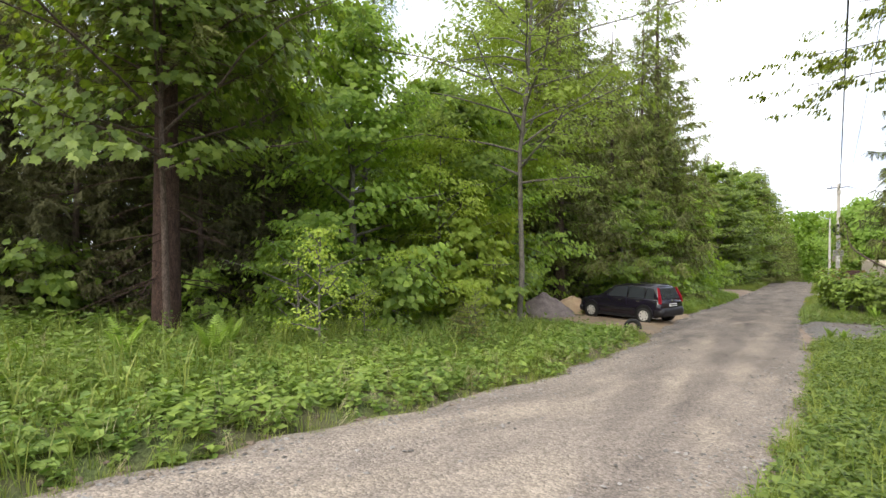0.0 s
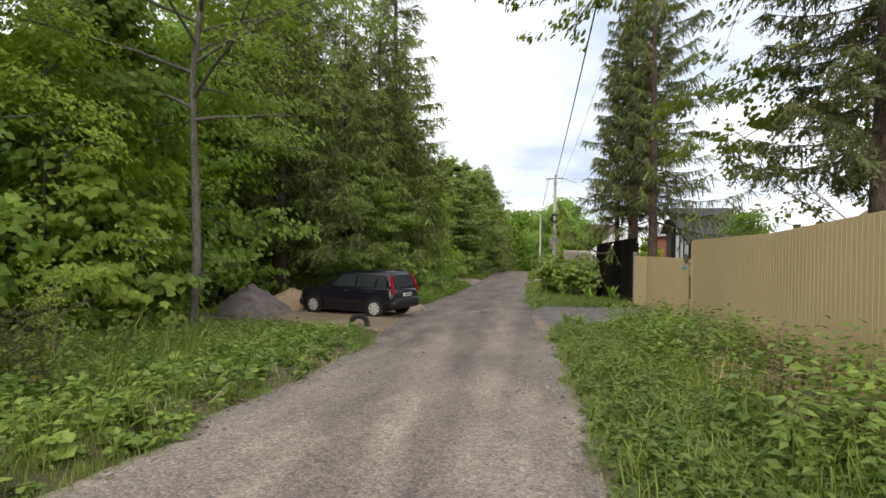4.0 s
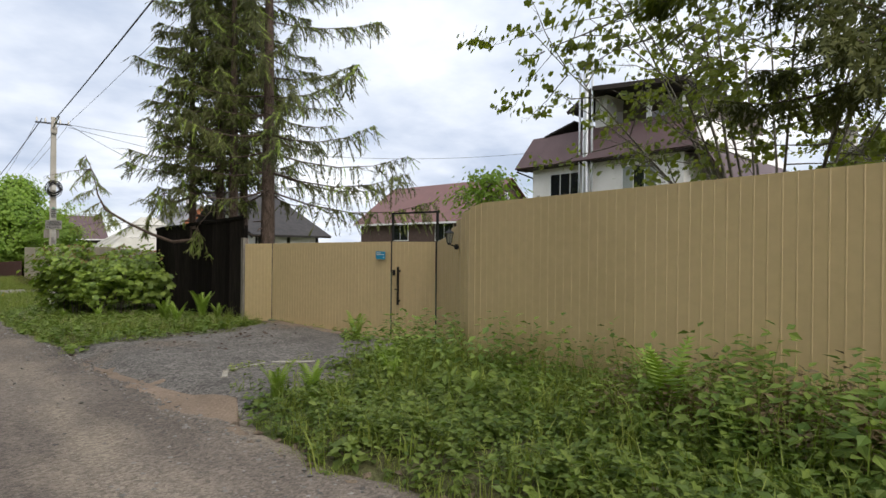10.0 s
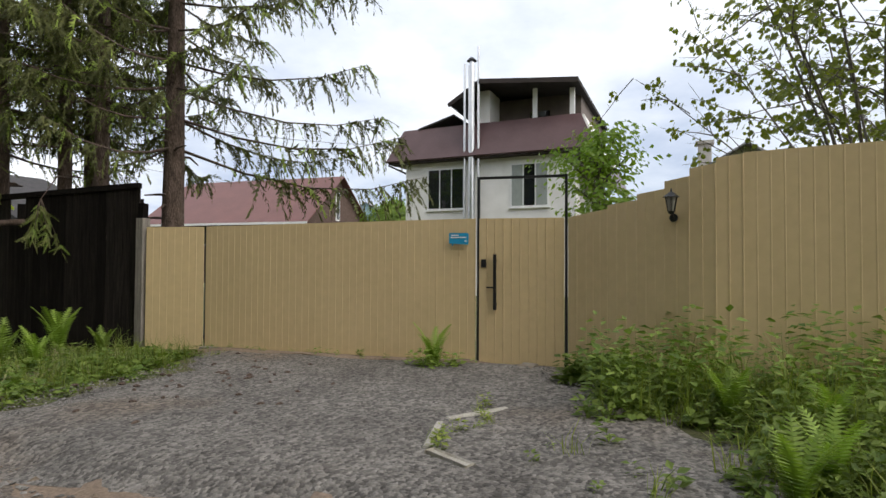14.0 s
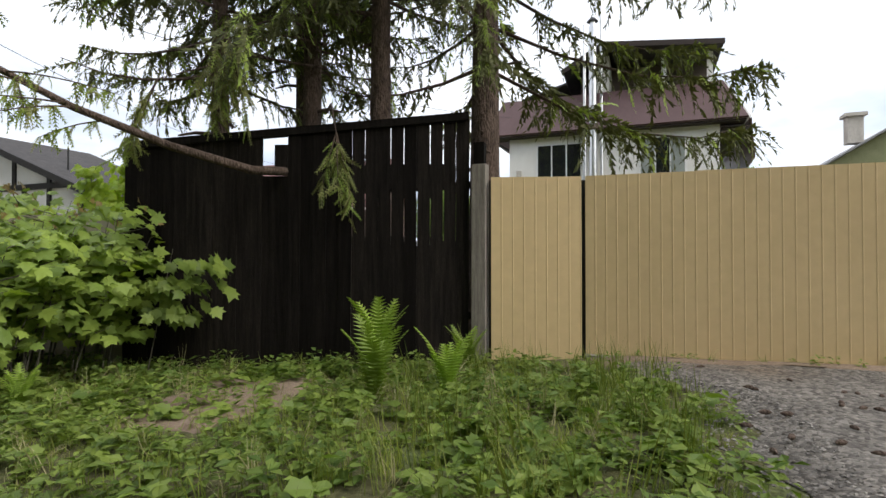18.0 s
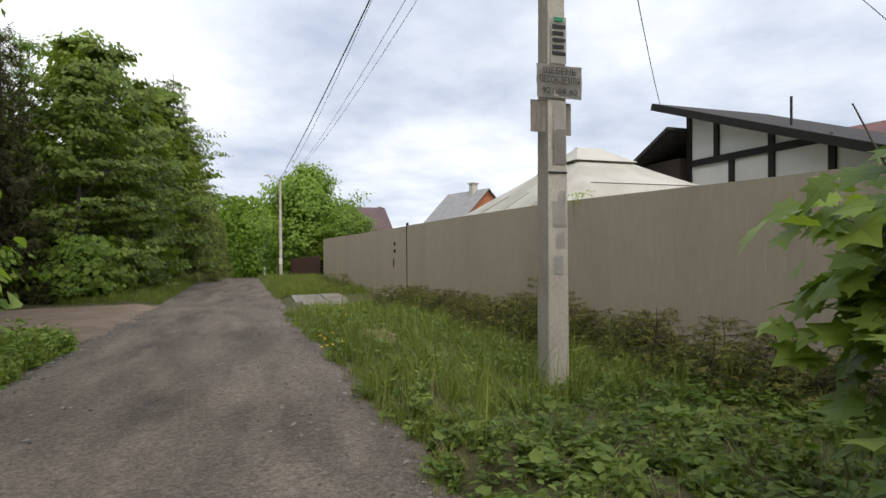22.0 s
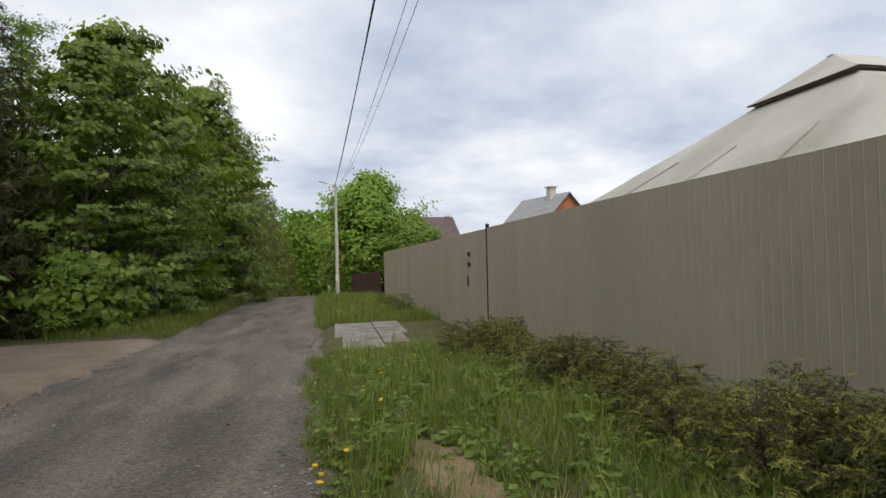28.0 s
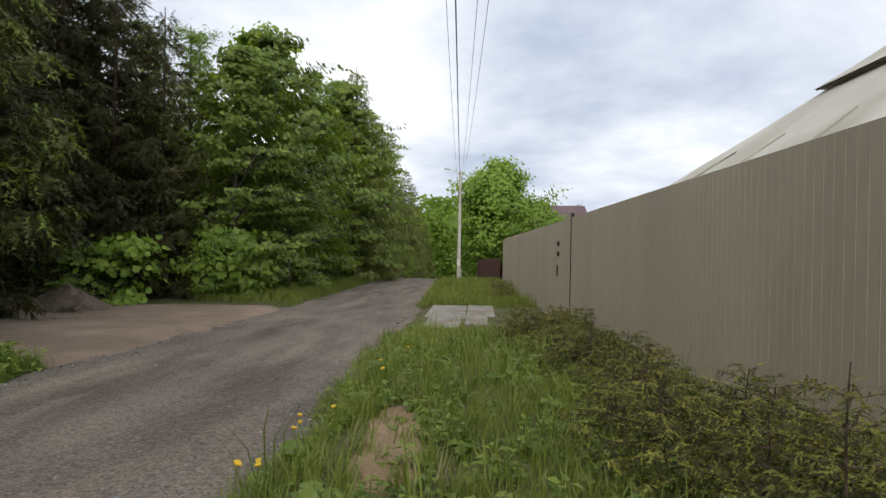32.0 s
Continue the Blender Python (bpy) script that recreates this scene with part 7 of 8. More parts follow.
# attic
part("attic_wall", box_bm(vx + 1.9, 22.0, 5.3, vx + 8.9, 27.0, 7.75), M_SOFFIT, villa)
part("attic_pier", box_bm(vx + 0.5, 25.75, 5.3, vx + 1.95, 26.35, 7.9), M_WHITEWALL, villa)
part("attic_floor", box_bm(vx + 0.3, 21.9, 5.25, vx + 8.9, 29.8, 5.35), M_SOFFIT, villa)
part("attic_window", box_bm(vx + 1.86, 23.4, 6.3, vx + 1.9, 24.3, 7.1), M_GLASS, villa)
part("attic_post", box_bm(vx + 0.55, 23.65, 6.3, vx + 0.70, 23.83, 7.75), M_WHITE, villa)
part("attic_post", box_bm(vx + 0.55, 22.05, 6.3, vx + 0.70, 22.25, 7.6), M_WHITE, villa)
quad_slab("attic_roof", [(vx - 0.35, 25.95, 8.17), (vx - 0.35, 21.75, 7.72), (vx + 9.0, 21.75, 7.72), (vx + 9.0, 25.95, 8.3)], 0.12, M_DARKROOF, villa)
quad_slab("attic_roof", [(vx - 0.35, 25.95, 8.17), (vx + 9.0, 25.95, 8.3), (vx + 9.0, 27.9, 7.3), (vx - 0.1, 27.5, 7.35)], 0.12, M_DARKROOF, villa)
quad_slab("low_roof", [(vx + 0.3, 27.4, 6.95), (vx + 9.0, 27.4, 6.95), (vx + 9.0, 29.6, 6.45), (vx + 0.3, 29.2, 6.45)], 0.08, M_DARKROOF, villa)
part("fascia_board", beam_bm((vx - 0.37, 25.95, 8.06), (vx - 0.37, 21.75, 7.6), 0.05, 0.2), M_DARKWOOD, villa)
part("fascia_board", beam_bm((vx - 0.3, 25.95, 8.06), (vx - 0.1, 27.5, 7.25), 0.05, 0.18), M_DARKWOOD, villa)
for y0, y1, dark in ((26.72, 28.55, True), (22.98, 24.65, False)):
    win = part("window", box_bm(vx - 0.04, y0, 2.6, vx + 0.02, y1, 4.45), M_WHITE, villa)
    n = 3
    for k in range(n):
        a, b = y0 + 0.05 + (y1 - y0 - 0.1) * k / n + 0.03, y0 + 0.05 + (y1 - y0 - 0.1) * (k + 1) / n - 0.03
        part("pane", box_bm(vx - 0.055, a, 2.66, vx - 0.041, b, 4.39), M_GLASS if (dark or k == 1) else M_CURTAIN, win)
    part("sill", box_bm(vx - 0.12, y0 - 0.05, 2.54, vx, y1 + 0.05, 2.59), M_WHITE, win)
part("wall_vent", box_bm(vx - 0.06, 29.15, 3.2, vx, 29.35, 3.45), M_CONCRETE, villa)
part("gutter_pipe", beam_bm((vx - 0.45, 30.35, 4.7), (vx + 0.1, 29.7, 4.35), 0.07, 0.07), M_BLACKSTEEL, villa)
flue = thing("flue_pipe", (vx - 0.32, 26.3, -1.1), "tall twin stainless steel flue pipe on the house front", "flue pipe")
part("pipe", cyl_bm(0.15, 0.15, 0, 9.9, 18), M_STEEL, flue, smooth=False)
for z in np.arange(0.8, 9.9, 0.98):
    part("joint_band", cyl_bm(0.157, 0.157, z, z + 0.05, 18), M_STEEL, flue)
part("cap", cyl_bm(0.22, 0.08, 10.1, 10.25, 16), M_BLACKSTEEL, flue)
part("cap_neck", cyl_bm(0.10, 0.10, 9.9, 10.1, 12), M_STEEL, flue)
part("thin_pipe", cyl_bm(0.055, 0.055, 1.5, 10.7, 10, at=(0.0, -0.32)), M_STEEL, flue)
part("thin_pipe", cyl_bm(0.055, 0.055, 1.5, 10.0, 10, at=(-0.05, 0.3)), M_STEEL, flue)

# half-timbered house under one long roof slope, with a lean-to
timbered = thing("half_timbered_house", (0, 0, 0), "white house with black beams and a dark sloping roof", "house")
bm = bmesh.new()
prof = [(38.6, -1.9), (44.6, -1.9), (44.6, 3.78), (38.6, 1.55)]
va = [bm.verts.new((9.7, y, z)) for y, z in prof]
vb = [bm.verts.new((13.2, y, z)) for y, z in prof]
bm.faces.new(va)
bm.faces.new(vb[::-1])
for i in range(4):
    bm.faces.new((va[i], vb[i], vb[(i + 1) % 4], va[(i + 1) % 4]))
bmesh.ops.recalc_face_normals(bm, faces=bm.faces[:])
part("wall", bm, M_WHITEWALL, timbered)
quad_slab("roof", [(9.2, 38.0, 1.42), (13.7, 38.0, 1.42), (13.7, 45.5, 4.20), (9.2, 45.5, 4.20)], 0.12, M_DARKROOF, timbered, "dark brown roof")
part("bargeboard", beam_bm((9.17, 45.5, 4.09), (9.17, 38.0, 1.31), 0.05, 0.2), M_BEAM, timbered)
for y, z0, z1 in ((44.5, -1.9, 3.7), (43.5, 2.2, 3.32), (43.0, -1.9, 2.2), (41.8, -1.9, 2.72), (40.3, -1.9, 2.15), (38.72, -1.9, 1.55)):
    part("beam", box_bm(9.64, y - 0.08, z0, 9.70, y + 0.08, z1), M_BEAM, timbered)
part("beam", box_bm(9.63, 40.3, 2.12, 9.695, 44.5, 2.30), M_BEAM, timbered)
for x in (9.8, 11.4, 13.1):
    part("beam", box_bm(x - 0.08, 38.54, -1.9, x + 0.08, 38.60, 1.5), M_BEAM, timbered)
part("beam", box_bm(9.8, 38.53, 0.55, 13.1, 38.595, 0.72), M_BEAM, timbered)
quad_slab("lean_to_roof", [(9.0, 44.65, 3.30), (12.6, 44.65, 3.30), (12.6, 46.65, 2.32), (9.0, 46.65, 2.32)], 0.1, M_DARKROOF, timbered, "dark lean-to roof")
part("lean_to_wall", box_bm(9.4, 44.61, -1.9, 12.4, 46.3, 2.4), M_DARKWOOD, timbered)
part("roof_stub_pipe", cyl_bm(0.03, 0.03, 2.5, 3.5, 8, at=(10.2, 41.7)), M_BLACKSTEEL, timbered)
timbered.matrix_basis = pose(-2.18, 31.24, -0.14) @ Matrix.Scale(0.94, 4) @ pose(2.18, -31.44, 0.14)

# ---- the parked car (built with its nose along +x, rear axle at the origin) ----
car_h = 165.0
CZ = float(grade(19.3)) + 0.02
car = thing("parked_car", (-4.76, 19.52, CZ), "dark compact hatchback with grey bumpers parked on the dirt", "car", rz=car_h)
car.matrix_basis = car.matrix_basis @ Matrix.Diagonal((0.94, 0.94, 0.94, 1))
WB, TR = 2.49, 0.80


def loft_bm(stations):
    """A closed hull through rings of (x, [(y, z), ...])."""
    bm = bmesh.new()
    R = [[bm.verts.new((x, y, z)) for y, z in ring] for x, ring in stations]
    n = len(R[0])
    for a, b in zip(R[:-1], R[1:]):
        for i in range(n):
            bm.faces.new((a[i], a[(i + 1) % n], b[(i + 1) % n], b[i]))
    bm.faces.new(list(reversed(R[0])))
    bm.faces.new(R[-1])
    bmesh.ops.recalc_face_normals(bm, faces=bm.faces[:])
    return bm


def ring_of(half, z0, z1, tuck=0.06):
    """A rounded body section."""
    w = half
    pts = [(-w + tuck, z0), (-w, z0 + 0.12), (-w - 0.015, (z0 + z1) / 2), (-w + 0.02, z1 - 0.08), (-w + 0.08, z1)]
    return pts + [(-y, z) for y, z in reversed(pts)]


body = [(-0.72, ring_of(0.74, 0.38, 0.85)), (-0.66, ring_of(0.81, 0.30, 0.96)), (-0.45, ring_of(0.84, 0.24, 1.0)), (0.0, ring_of(0.855, 0.22, 1.0)), (1.2, ring_of(0.86, 0.2, 0.97)), (2.0, ring_of(0.855, 0.2, 0.95)), (2.55, ring_of(0.845, 0.22, 0.92)), (2.95, ring_of(0.80, 0.26, 0.84)), (3.15, ring_of(0.72, 0.30, 0.74)), (3.26, ring_of(0.60, 0.36, 0.64))]
bm = loft_bm(body)
part("body", bm, M_CARPAINT, car, smooth=True)


def cabin_ring(half, z0, z1, inn):
    pts = [(-half, z0), (-half + inn * 0.55, z0 + (z1 - z0) * 0.6), (-half + inn, z1 - 0.06), (-half + inn + 0.1, z1)]
    return pts + [(-y, z) for y, z in reversed(pts)]


cab = [(-0.64, cabin_ring(0.76, 0.92, 0.97, 0.03)), (-0.58, cabin_ring(0.78, 0.93, 1.18, 0.10)), (-0.46, cabin_ring(0.79, 0.93, 1.42, 0.17)), (-0.30, cabin_ring(0.80, 0.93, 1.485, 0.19)), (0.3, cabin_ring(0.80, 0.93, 1.51, 0.19)), (1.0, cabin_ring(0.80, 0.92, 1.50, 0.19)), (1.45, cabin_ring(0.80, 0.92, 1.43, 0.18)), (1.95, cabin_ring(0.78, 0.90, 1.12, 0.10)), (2.25, cabin_ring(0.76, 0.88, 0.95, 0.04))]
part("cabin", loft_bm(cab), M_CARPAINT, car, smooth=True)
part("roof_panel", loft_bm([(-0.40, [(-0.52, 1.45), (0.52, 1.45), (0.5, 1.475), (-0.5, 1.475)]), (0.3, [(-0.55, 1.49), (0.55, 1.49), (0.5, 1.53), (-0.5, 1.53)]), (1.1, [(-0.54, 1.47), (0.54, 1.47), (0.5, 1.50), (-0.5, 1.50)])]), M_CARPAINT, car, smooth=True)


def side_window(name, pts, parent, s):
    """A side pane: corners given as (x, height share); it leans in with the cabin side."""
    bm = bmesh.new()
    vs = []
    for x, z in pts:
        f = (z - 0.93) / 0.55
        vs.append(bm.verts.new((x, s * (0.815 - 0.185 * f), z)))
    f0 = bm.faces.new(vs)
    ex = bmesh.ops.extrude_face_region(bm, geom=[f0])
    for v in [g for g in ex["geom"] if isinstance(g, bmesh.types.BMVert)]:
        v.co.y -= s * 0.012
    bmesh.ops.recalc_face_normals(bm, faces=bm.faces[:])
    return part(name, bm, M_CARGLASS, parent)


for s in (-1, 1):
    side_window("rear_quarter_window", [(-0.40, 0.99), (-0.02, 0.99), (-0.02, 1.40), (-0.30, 1.38)], car, s)
    side_window("rear_door_window", [(0.05, 0.99), (0.76, 0.985), (0.76, 1.42), (0.05, 1.41)], car, s)
    side_window("front_door_window", [(0.84, 0.985), (1.78, 0.975), (1.42, 1.36), (0.84, 1.42)], car, s)
    part("door_seam", box_bm(0.785, s * 0.862 - 0.004, 0.3, 0.80, s * 0.862 + 0.004, 0.95), M_BLACKSTEEL, car)
    for hx in (0.18, 1.02):
        part("door_handle", box_bm(hx, min(s * 0.855, s * 0.885), 0.84, hx + 0.16, max(s * 0.855, s * 0.885), 0.875, 0.008), M_CHROME, car)
    part("side_moulding", box_bm(0.4, min(s * 0.855, s * 0.885), 0.46, 2.1, max(s * 0.855, s * 0.885), 0.55, 0.01), M_CARPLASTIC, car)
    part("sill", box_bm(0.3, min(s * 0.80, s * 0.865), 0.18, 2.2, max(s * 0.80, s * 0.865), 0.28, 0.01), M_CARPLASTIC, car)
    part("mirror", box_bm(1.62, min(s * 0.86, s * 1.0), 0.96, 1.76, max(s * 0.86, s * 1.0), 1.1, 0.03), M_CARPAINT, car)
    part("roof_rail", beam_bm((-0.25, s * 0.56, 1.505), (1.05, s * 0.56, 1.515), 0.025, 0.03), M_BLACKSTEEL, car)
    bm = bmesh.new()
    prof = [(-0.705, 0.82), (-0.668, 1.05), (-0.515, 1.42), (-0.465, 1.42), (-0.585, 1.05), (-0.60, 0.82)]
    vs = [bm.verts.new((x, s * (0.835 - 0.15 * max(0, z - 0.93) / 0.5), z)) for x, z in prof]
    f0 = bm.faces.new(vs)
    ex = bmesh.ops.extrude_face_region(bm, geom=[f0])
    for v in [g for g in ex["geom"] if isinstance(g, bmesh.types.BMVert)]:
        v.co.y -= s * 0.075
    bmesh.ops.recalc_face_normals(bm, faces=bm.faces[:])
    part("tail_lamp", bm, M_TAIL, car, "tall red tail lamp")
    for wx in (0.0, WB):
        # Flat black disc stands in for the shaded hollow of the arch.
        part("wheel_well", cyl_bm(0.375, 0.375, -0.006, 0.006, 28), M_BLACKSTEEL, car).matrix_basis = pose(wx, s * 0.872, 0.335, 90, 0, 0)
        part("wheel_arch", loft_bm([(wx - 0.40, [(s * 0.60, 0.25), (s * 0.885, 0.25), (s * 0.885, 0.34), (s * 0.60, 0.34)])] + [(wx + 0.40 * math.cos(a), [(s * 0.60, 0.31 + 0.36 * math.sin(a) - 0.0), (s * 0.885, 0.31 + 0.36 * math.sin(a)), (s * 0.885, 0.31 + 0.42 * math.sin(a) + 0.02), (s * 0.60, 0.31 + 0.42 * math.sin(a) + 0.02)]) for a in np.linspace(math.pi * 0.94, math.pi * 0.06, 11)] + [(wx + 0.40, [(s * 0.60, 0.25), (s * 0.885, 0.25), (s * 0.885, 0.34), (s * 0.60, 0.34)])]), M_CARPLASTIC, car)
bm = bmesh.new()
vs = [bm.verts.new(p) for p in ((-0.655, -0.60, 0.99), (-0.655, 0.60, 0.99), (-0.50, 0.53, 1.40), (-0.50, -0.53, 1.40))]
f0 = bm.faces.new(vs)
ex = bmesh.ops.extrude_face_region(bm, geom=[f0])
for v in [g for g in ex["geom"] if isinstance(g, bmesh.types.BMVert)]:
    v.co.x -= 0.02
bmesh.ops.recalc_face_normals(bm, faces=bm.faces[:])
part("rear_window", bm, M_CARGLASS, car)
part("rear_bumper", loft_bm([(-0.80, ring_of(0.66, 0.36, 0.60)), (-0.76, ring_of(0.80, 0.31, 0.64)), (-0.45, ring_of(0.875, 0.27, 0.66))]), M_CARPLASTIC, car, smooth=True)
part("front_bumper", loft_bm([(3.0, ring_of(0.83, 0.22, 0.55)), (3.22, ring_of(0.74, 0.24, 0.52)), (3.32, ring_of(0.60, 0.28, 0.48))]), M_CARPLASTIC, car, smooth=True)
part("number_plate", box_bm(-0.762, -0.26, 0.70, -0.735, 0.26, 0.81), M_WHITE, car, "white number plate")
for k in range(6):
    part("plate_mark", box_bm(-0.766, -0.22 + 0.075 * k, 0.725, -0.762, -0.175 + 0.075 * k, 0.785), M_INK, car)
part("badge", cyl_bm(0.05, 0.05, -0.01, 0.01, 14), M_CHROME, car).matrix_basis = pose(-0.70, 0, 0.90, 0, 90, 0)
quad_slab("windscreen", [(2.22, -0.66, 0.97), (2.22, 0.66, 0.97), (1.5, 0.58, 1.41), (1.5, -0.58, 1.41)], 0.02, M_CARGLASS, car)
part("wiper_tray", box_bm(2.2, -0.5, 0.95, 2.3, 0.5, 0.965), M_BLACKSTEEL, car)


def wheel_at(x, s):
    tyre = np.array([(0.195, 0.085), (0.215, 0.10), (0.275, 0.098), (0.302, 0.08), (0.308, 0.0), (0.302, -0.08), (0.275, -0.098), (0.215, -0.10)])
    a = np.linspace(0, 2 * np.pi, 33)[:-1]
    V = np.stack([np.stack([r * np.cos(a), np.full(32, y), r * np.sin(a)], 1) for r, y in tyre]).reshape(-1, 3)
    F = [(k * 32 + i, k * 32 + (i + 1) % 32, ((k + 1) % 8) * 32 + (i + 1) % 32, ((k + 1) % 8) * 32 + i) for k in range(8) for i in range(32)]
    t = np_object("wheel", V + np.array([x, s * TR, 0.308]), F, M_RUBBER, car, smooth=True)
    bm = bmesh.new()
    bmesh.ops.create_cone(bm, cap_ends=True, segments=28, radius1=0.205, radius2=0.185, depth=0.03)
    ob = part("hubcap", bm, M_BLACKSTEEL, t)
    ob.matrix_basis = pose(x, s * (TR + 0.06), 0.308, -90 * s, 0, 0)
    bm = bmesh.new()
    bmesh.ops.create_cone(bm, cap_ends=True, segments=16, radius1=0.06, radius2=0.05, depth=0.03)
    for k in range(7):
        a0 = 2 * math.pi * k / 7
        beam_bm((0.04 * math.cos(a0), 0.04 * math.sin(a0), 0.0), (0.19 * math.cos(a0), 0.19 * math.sin(a0), 0.0), 0.085, 0.022, bm)
    ri = [bm.verts.new((rr * math.cos(q), rr * math.sin(q), z)) for rr, z in ((0.175, 0.012), (0.202, 0.008)) for q in np.linspace(0, 2 * math.pi, 29)[:-1]]
    for i in range(28):
        bm.faces.new((ri[i], ri[(i + 1) % 28], ri[28 + (i + 1) % 28], ri[28 + i]))
    ob = part("spokes", bm, M_RIM, t, "silver spoked hubcap")
    ob.matrix_basis = pose(x, s * (TR + 0.085), 0.308, -90 * s, 0, 0)


for wx in (0.0, WB):
    for s in (-1, 1):
        wheel_at(wx, s)

# ---- old tyre half sunk at the lay-by ----
old = thing("discarded_tyre", (-4.66, 16.5, float(land(-4.66, 16.5)) + 0.07), "old worn car tyre half sunk upright in the dirt", "tyre", rz=25)
a = np.linspace(0, 2 * np.pi, 37)[:-1]
prof = np.array([(0.16, 0.07), (0.23, 0.095), (0.28, 0.075), (0.29, 0.0), (0.28, -0.075), (0.23, -0.095), (0.16, -0.07), (0.15, 0.0)])
V = np.stack([np.stack([q * np.cos(a), np.full(36, y), q * np.sin(a)], 1) for q, y in prof]).reshape(-1, 3)
F = [(k * 36 + i, k * 36 + (i + 1) % 36, ((k + 1) % 8) * 36 + (i + 1) % 36, ((k + 1) % 8) * 36 + i) for k in range(8) for i in range(36)]
np_object("carcass", V, F, M_RUBBER, old, smooth=True)


def heap(name, x, y, rx, ry, h, mat, label, seed):
    """A rounded pile with a rough skin."""
    n, m = 40, 14
    r = np.random.RandomState(seed)
    U, W = np.meshgrid(np.linspace(0, 2 * np.pi, n), np.linspace(0, 1, m), indexing="ij")
    X, Y = rx * W * np.cos(U), ry * W * np.sin(U)
    Z = h * (1 - W) ** 0.8 * (1 + 0.12 * np.sin(3 * U + seed) * W) + 0.05 * wobble(X * 5 + seed, Y * 5) * np.minimum(1, W * 3) * (1 - W) + h * 0.03 * r.randn(n, m) * (W > 0) * (W < 0.95)
    Z[-1], Z[:, -1] = Z[0], -0.12
    zb = float(land(x, y))
    ob = grid_object(name, X + x, Y + y, Z + zb, mat)
    return tagged(ob, label, "heap")


heap("stone_mound", -8.9, 18.4, 1.35, 1.2, 0.95, M_HEAP, "heap of grey crushed stone beside the car", 1)
heap("sand_mound", -8.6, 20.6, 1.3, 1.2, 0.75, M_SAND, "heap of yellow sand beside the car", 2)
heap("soil_mound", -11.6, 52.0, 1.3, 1.0, 0.75, M_SOIL, "heap of dry brown soil at the forest edge", 3)
heap("soil_mound", -14.2, 51.2, 1.6, 1.1, 0.6, M_SAND, "low heap of sandy soil at the forest edge", 4)

# ---- slabs, kerbs, stones ----
slab = thing("concrete_slab", (0, 0, 0), "worn concrete slabs bridging the verge to a gate", "slab")
for k, (x0, y0, x1, y1) in enumerate(((-0.86, 49.35, 0.08, 51.9), (0.11, 50.2, 0.72, 52.3), (-1.05, 51.95, 0.1, 55.2), (0.13, 52.35, 0.95, 55.3))):
    z = float(land((x0 + x1) / 2, (y0 + y1) / 2))
    part("slab_plate", box_bm(x0, y0, z - 0.08, x1, y1, z + 0.05 + 0.01 * (k % 2), 0.015), M_SLAB, slab)


def kerb(a, b, label="broken pale concrete kerb stone"):
    za, zb = float(land(*a)), float(land(*b))
    k = beam_bm((a[0], a[1], za + 0.025), (b[0], b[1], zb + 0.02), 0.075, 0.08)
    bmesh.ops.bevel(k, geom=k.edges[:], offset=0.012, segments=1, affect="EDGES")
    return tagged(part("kerb_stone", k, M_KERB), label, "kerb", "kerb stones")


kerb((1.00, 19.55), (1.62, 19.72))
kerb((1.70, 19.70), (2.25, 19.35))
kerb((0.95, 19.5), (0.80, 19.15))
kerb((-0.42, 31.6), (-0.30, 31.0))
kerb((-0.28, 30.9), (-0.18, 30.4))
step_plate = tagged(part("stepping_plate", beam_bm((4.0, 19.75, float(land(4.0, 19.75)) + 0.03), (4.4, 19.7, float(land(4.4, 19.7)) + 0.045), 0.2, 0.035), M_SLAB), "small flat paving piece before the wicket", "paving stone")

STONE = (np.array([(1, 0, 0), (0, 1, 0), (-1, 0.1, 0), (0, -0.9, 0), (0.1, 0, 0.65), (0, 0, -0.5)], float), np.array([(0, 1, 4), (1, 2, 4), (2, 3, 4), (3, 0, 4), (1, 0, 5), (2, 1, 5), (3, 2, 5), (0, 3, 5)]))


def strew(name, pts, z, lo, hi, mat, seed, label):
    r = np.random.RandomState(seed)
    n = len(pts)
    R = yaw_frames(r.rand(n) * 6.3, 0.3, r)
    s = lo + (hi - lo) * r.rand(n) ** 3
    S = np.stack([s, s * (0.6 + 0.4 * r.rand(n)), s * (0.5 + 0.3 * r.rand(n))], 1)
    V, F = scattered(STONE, R, np.c_[pts, z], S)
    return tagged(np_object(name, V, F, mat), label, "stones", kind="stuff")


r = np.random.RandomState(21)
n = 17000
y = -5 + 58 * r.rand(n)
side = r.rand(n)
x = np.where(side < 0.38, road_l(y) + np.abs(r.randn(n)) * 0.35, np.where(side < 0.76, road_r(y) - np.abs(r.randn(n)) * 0.35, road_l(y) + r.rand(n) * (road_r(y) - road_l(y))))
strew("road_stones", np.c_[x, y], grade(y) + 0.004, 0.007, 0.04, M_STONE, 22, "loose small stones on the gravel road")
x, y = 0.3 + 3.9 * r.rand(13000), 18.6 + 5.4 * r.rand(13000)
strew("apron_stones", np.c_[x, y], land(x, y) + 0.046, 0.008, 0.022, M_STONE, 23, "fine crushed stone before the gate")

n = 1500
y = -4 + 30 * r.rand(n)
x = np.where(r.rand(n) < 0.7, road_l(y) - 0.12 + 0.22 * r.randn(n), road_r(y) + 0.08 + 0.15 * r.randn(n))
strew("road_edge_clods", np.c_[x, y], np.maximum(land(x, y), grade(y) - 0.02) + 0.006, 0.015, 0.075, M_SOIL, 24, "crumbled dark soil clods along the road edge")

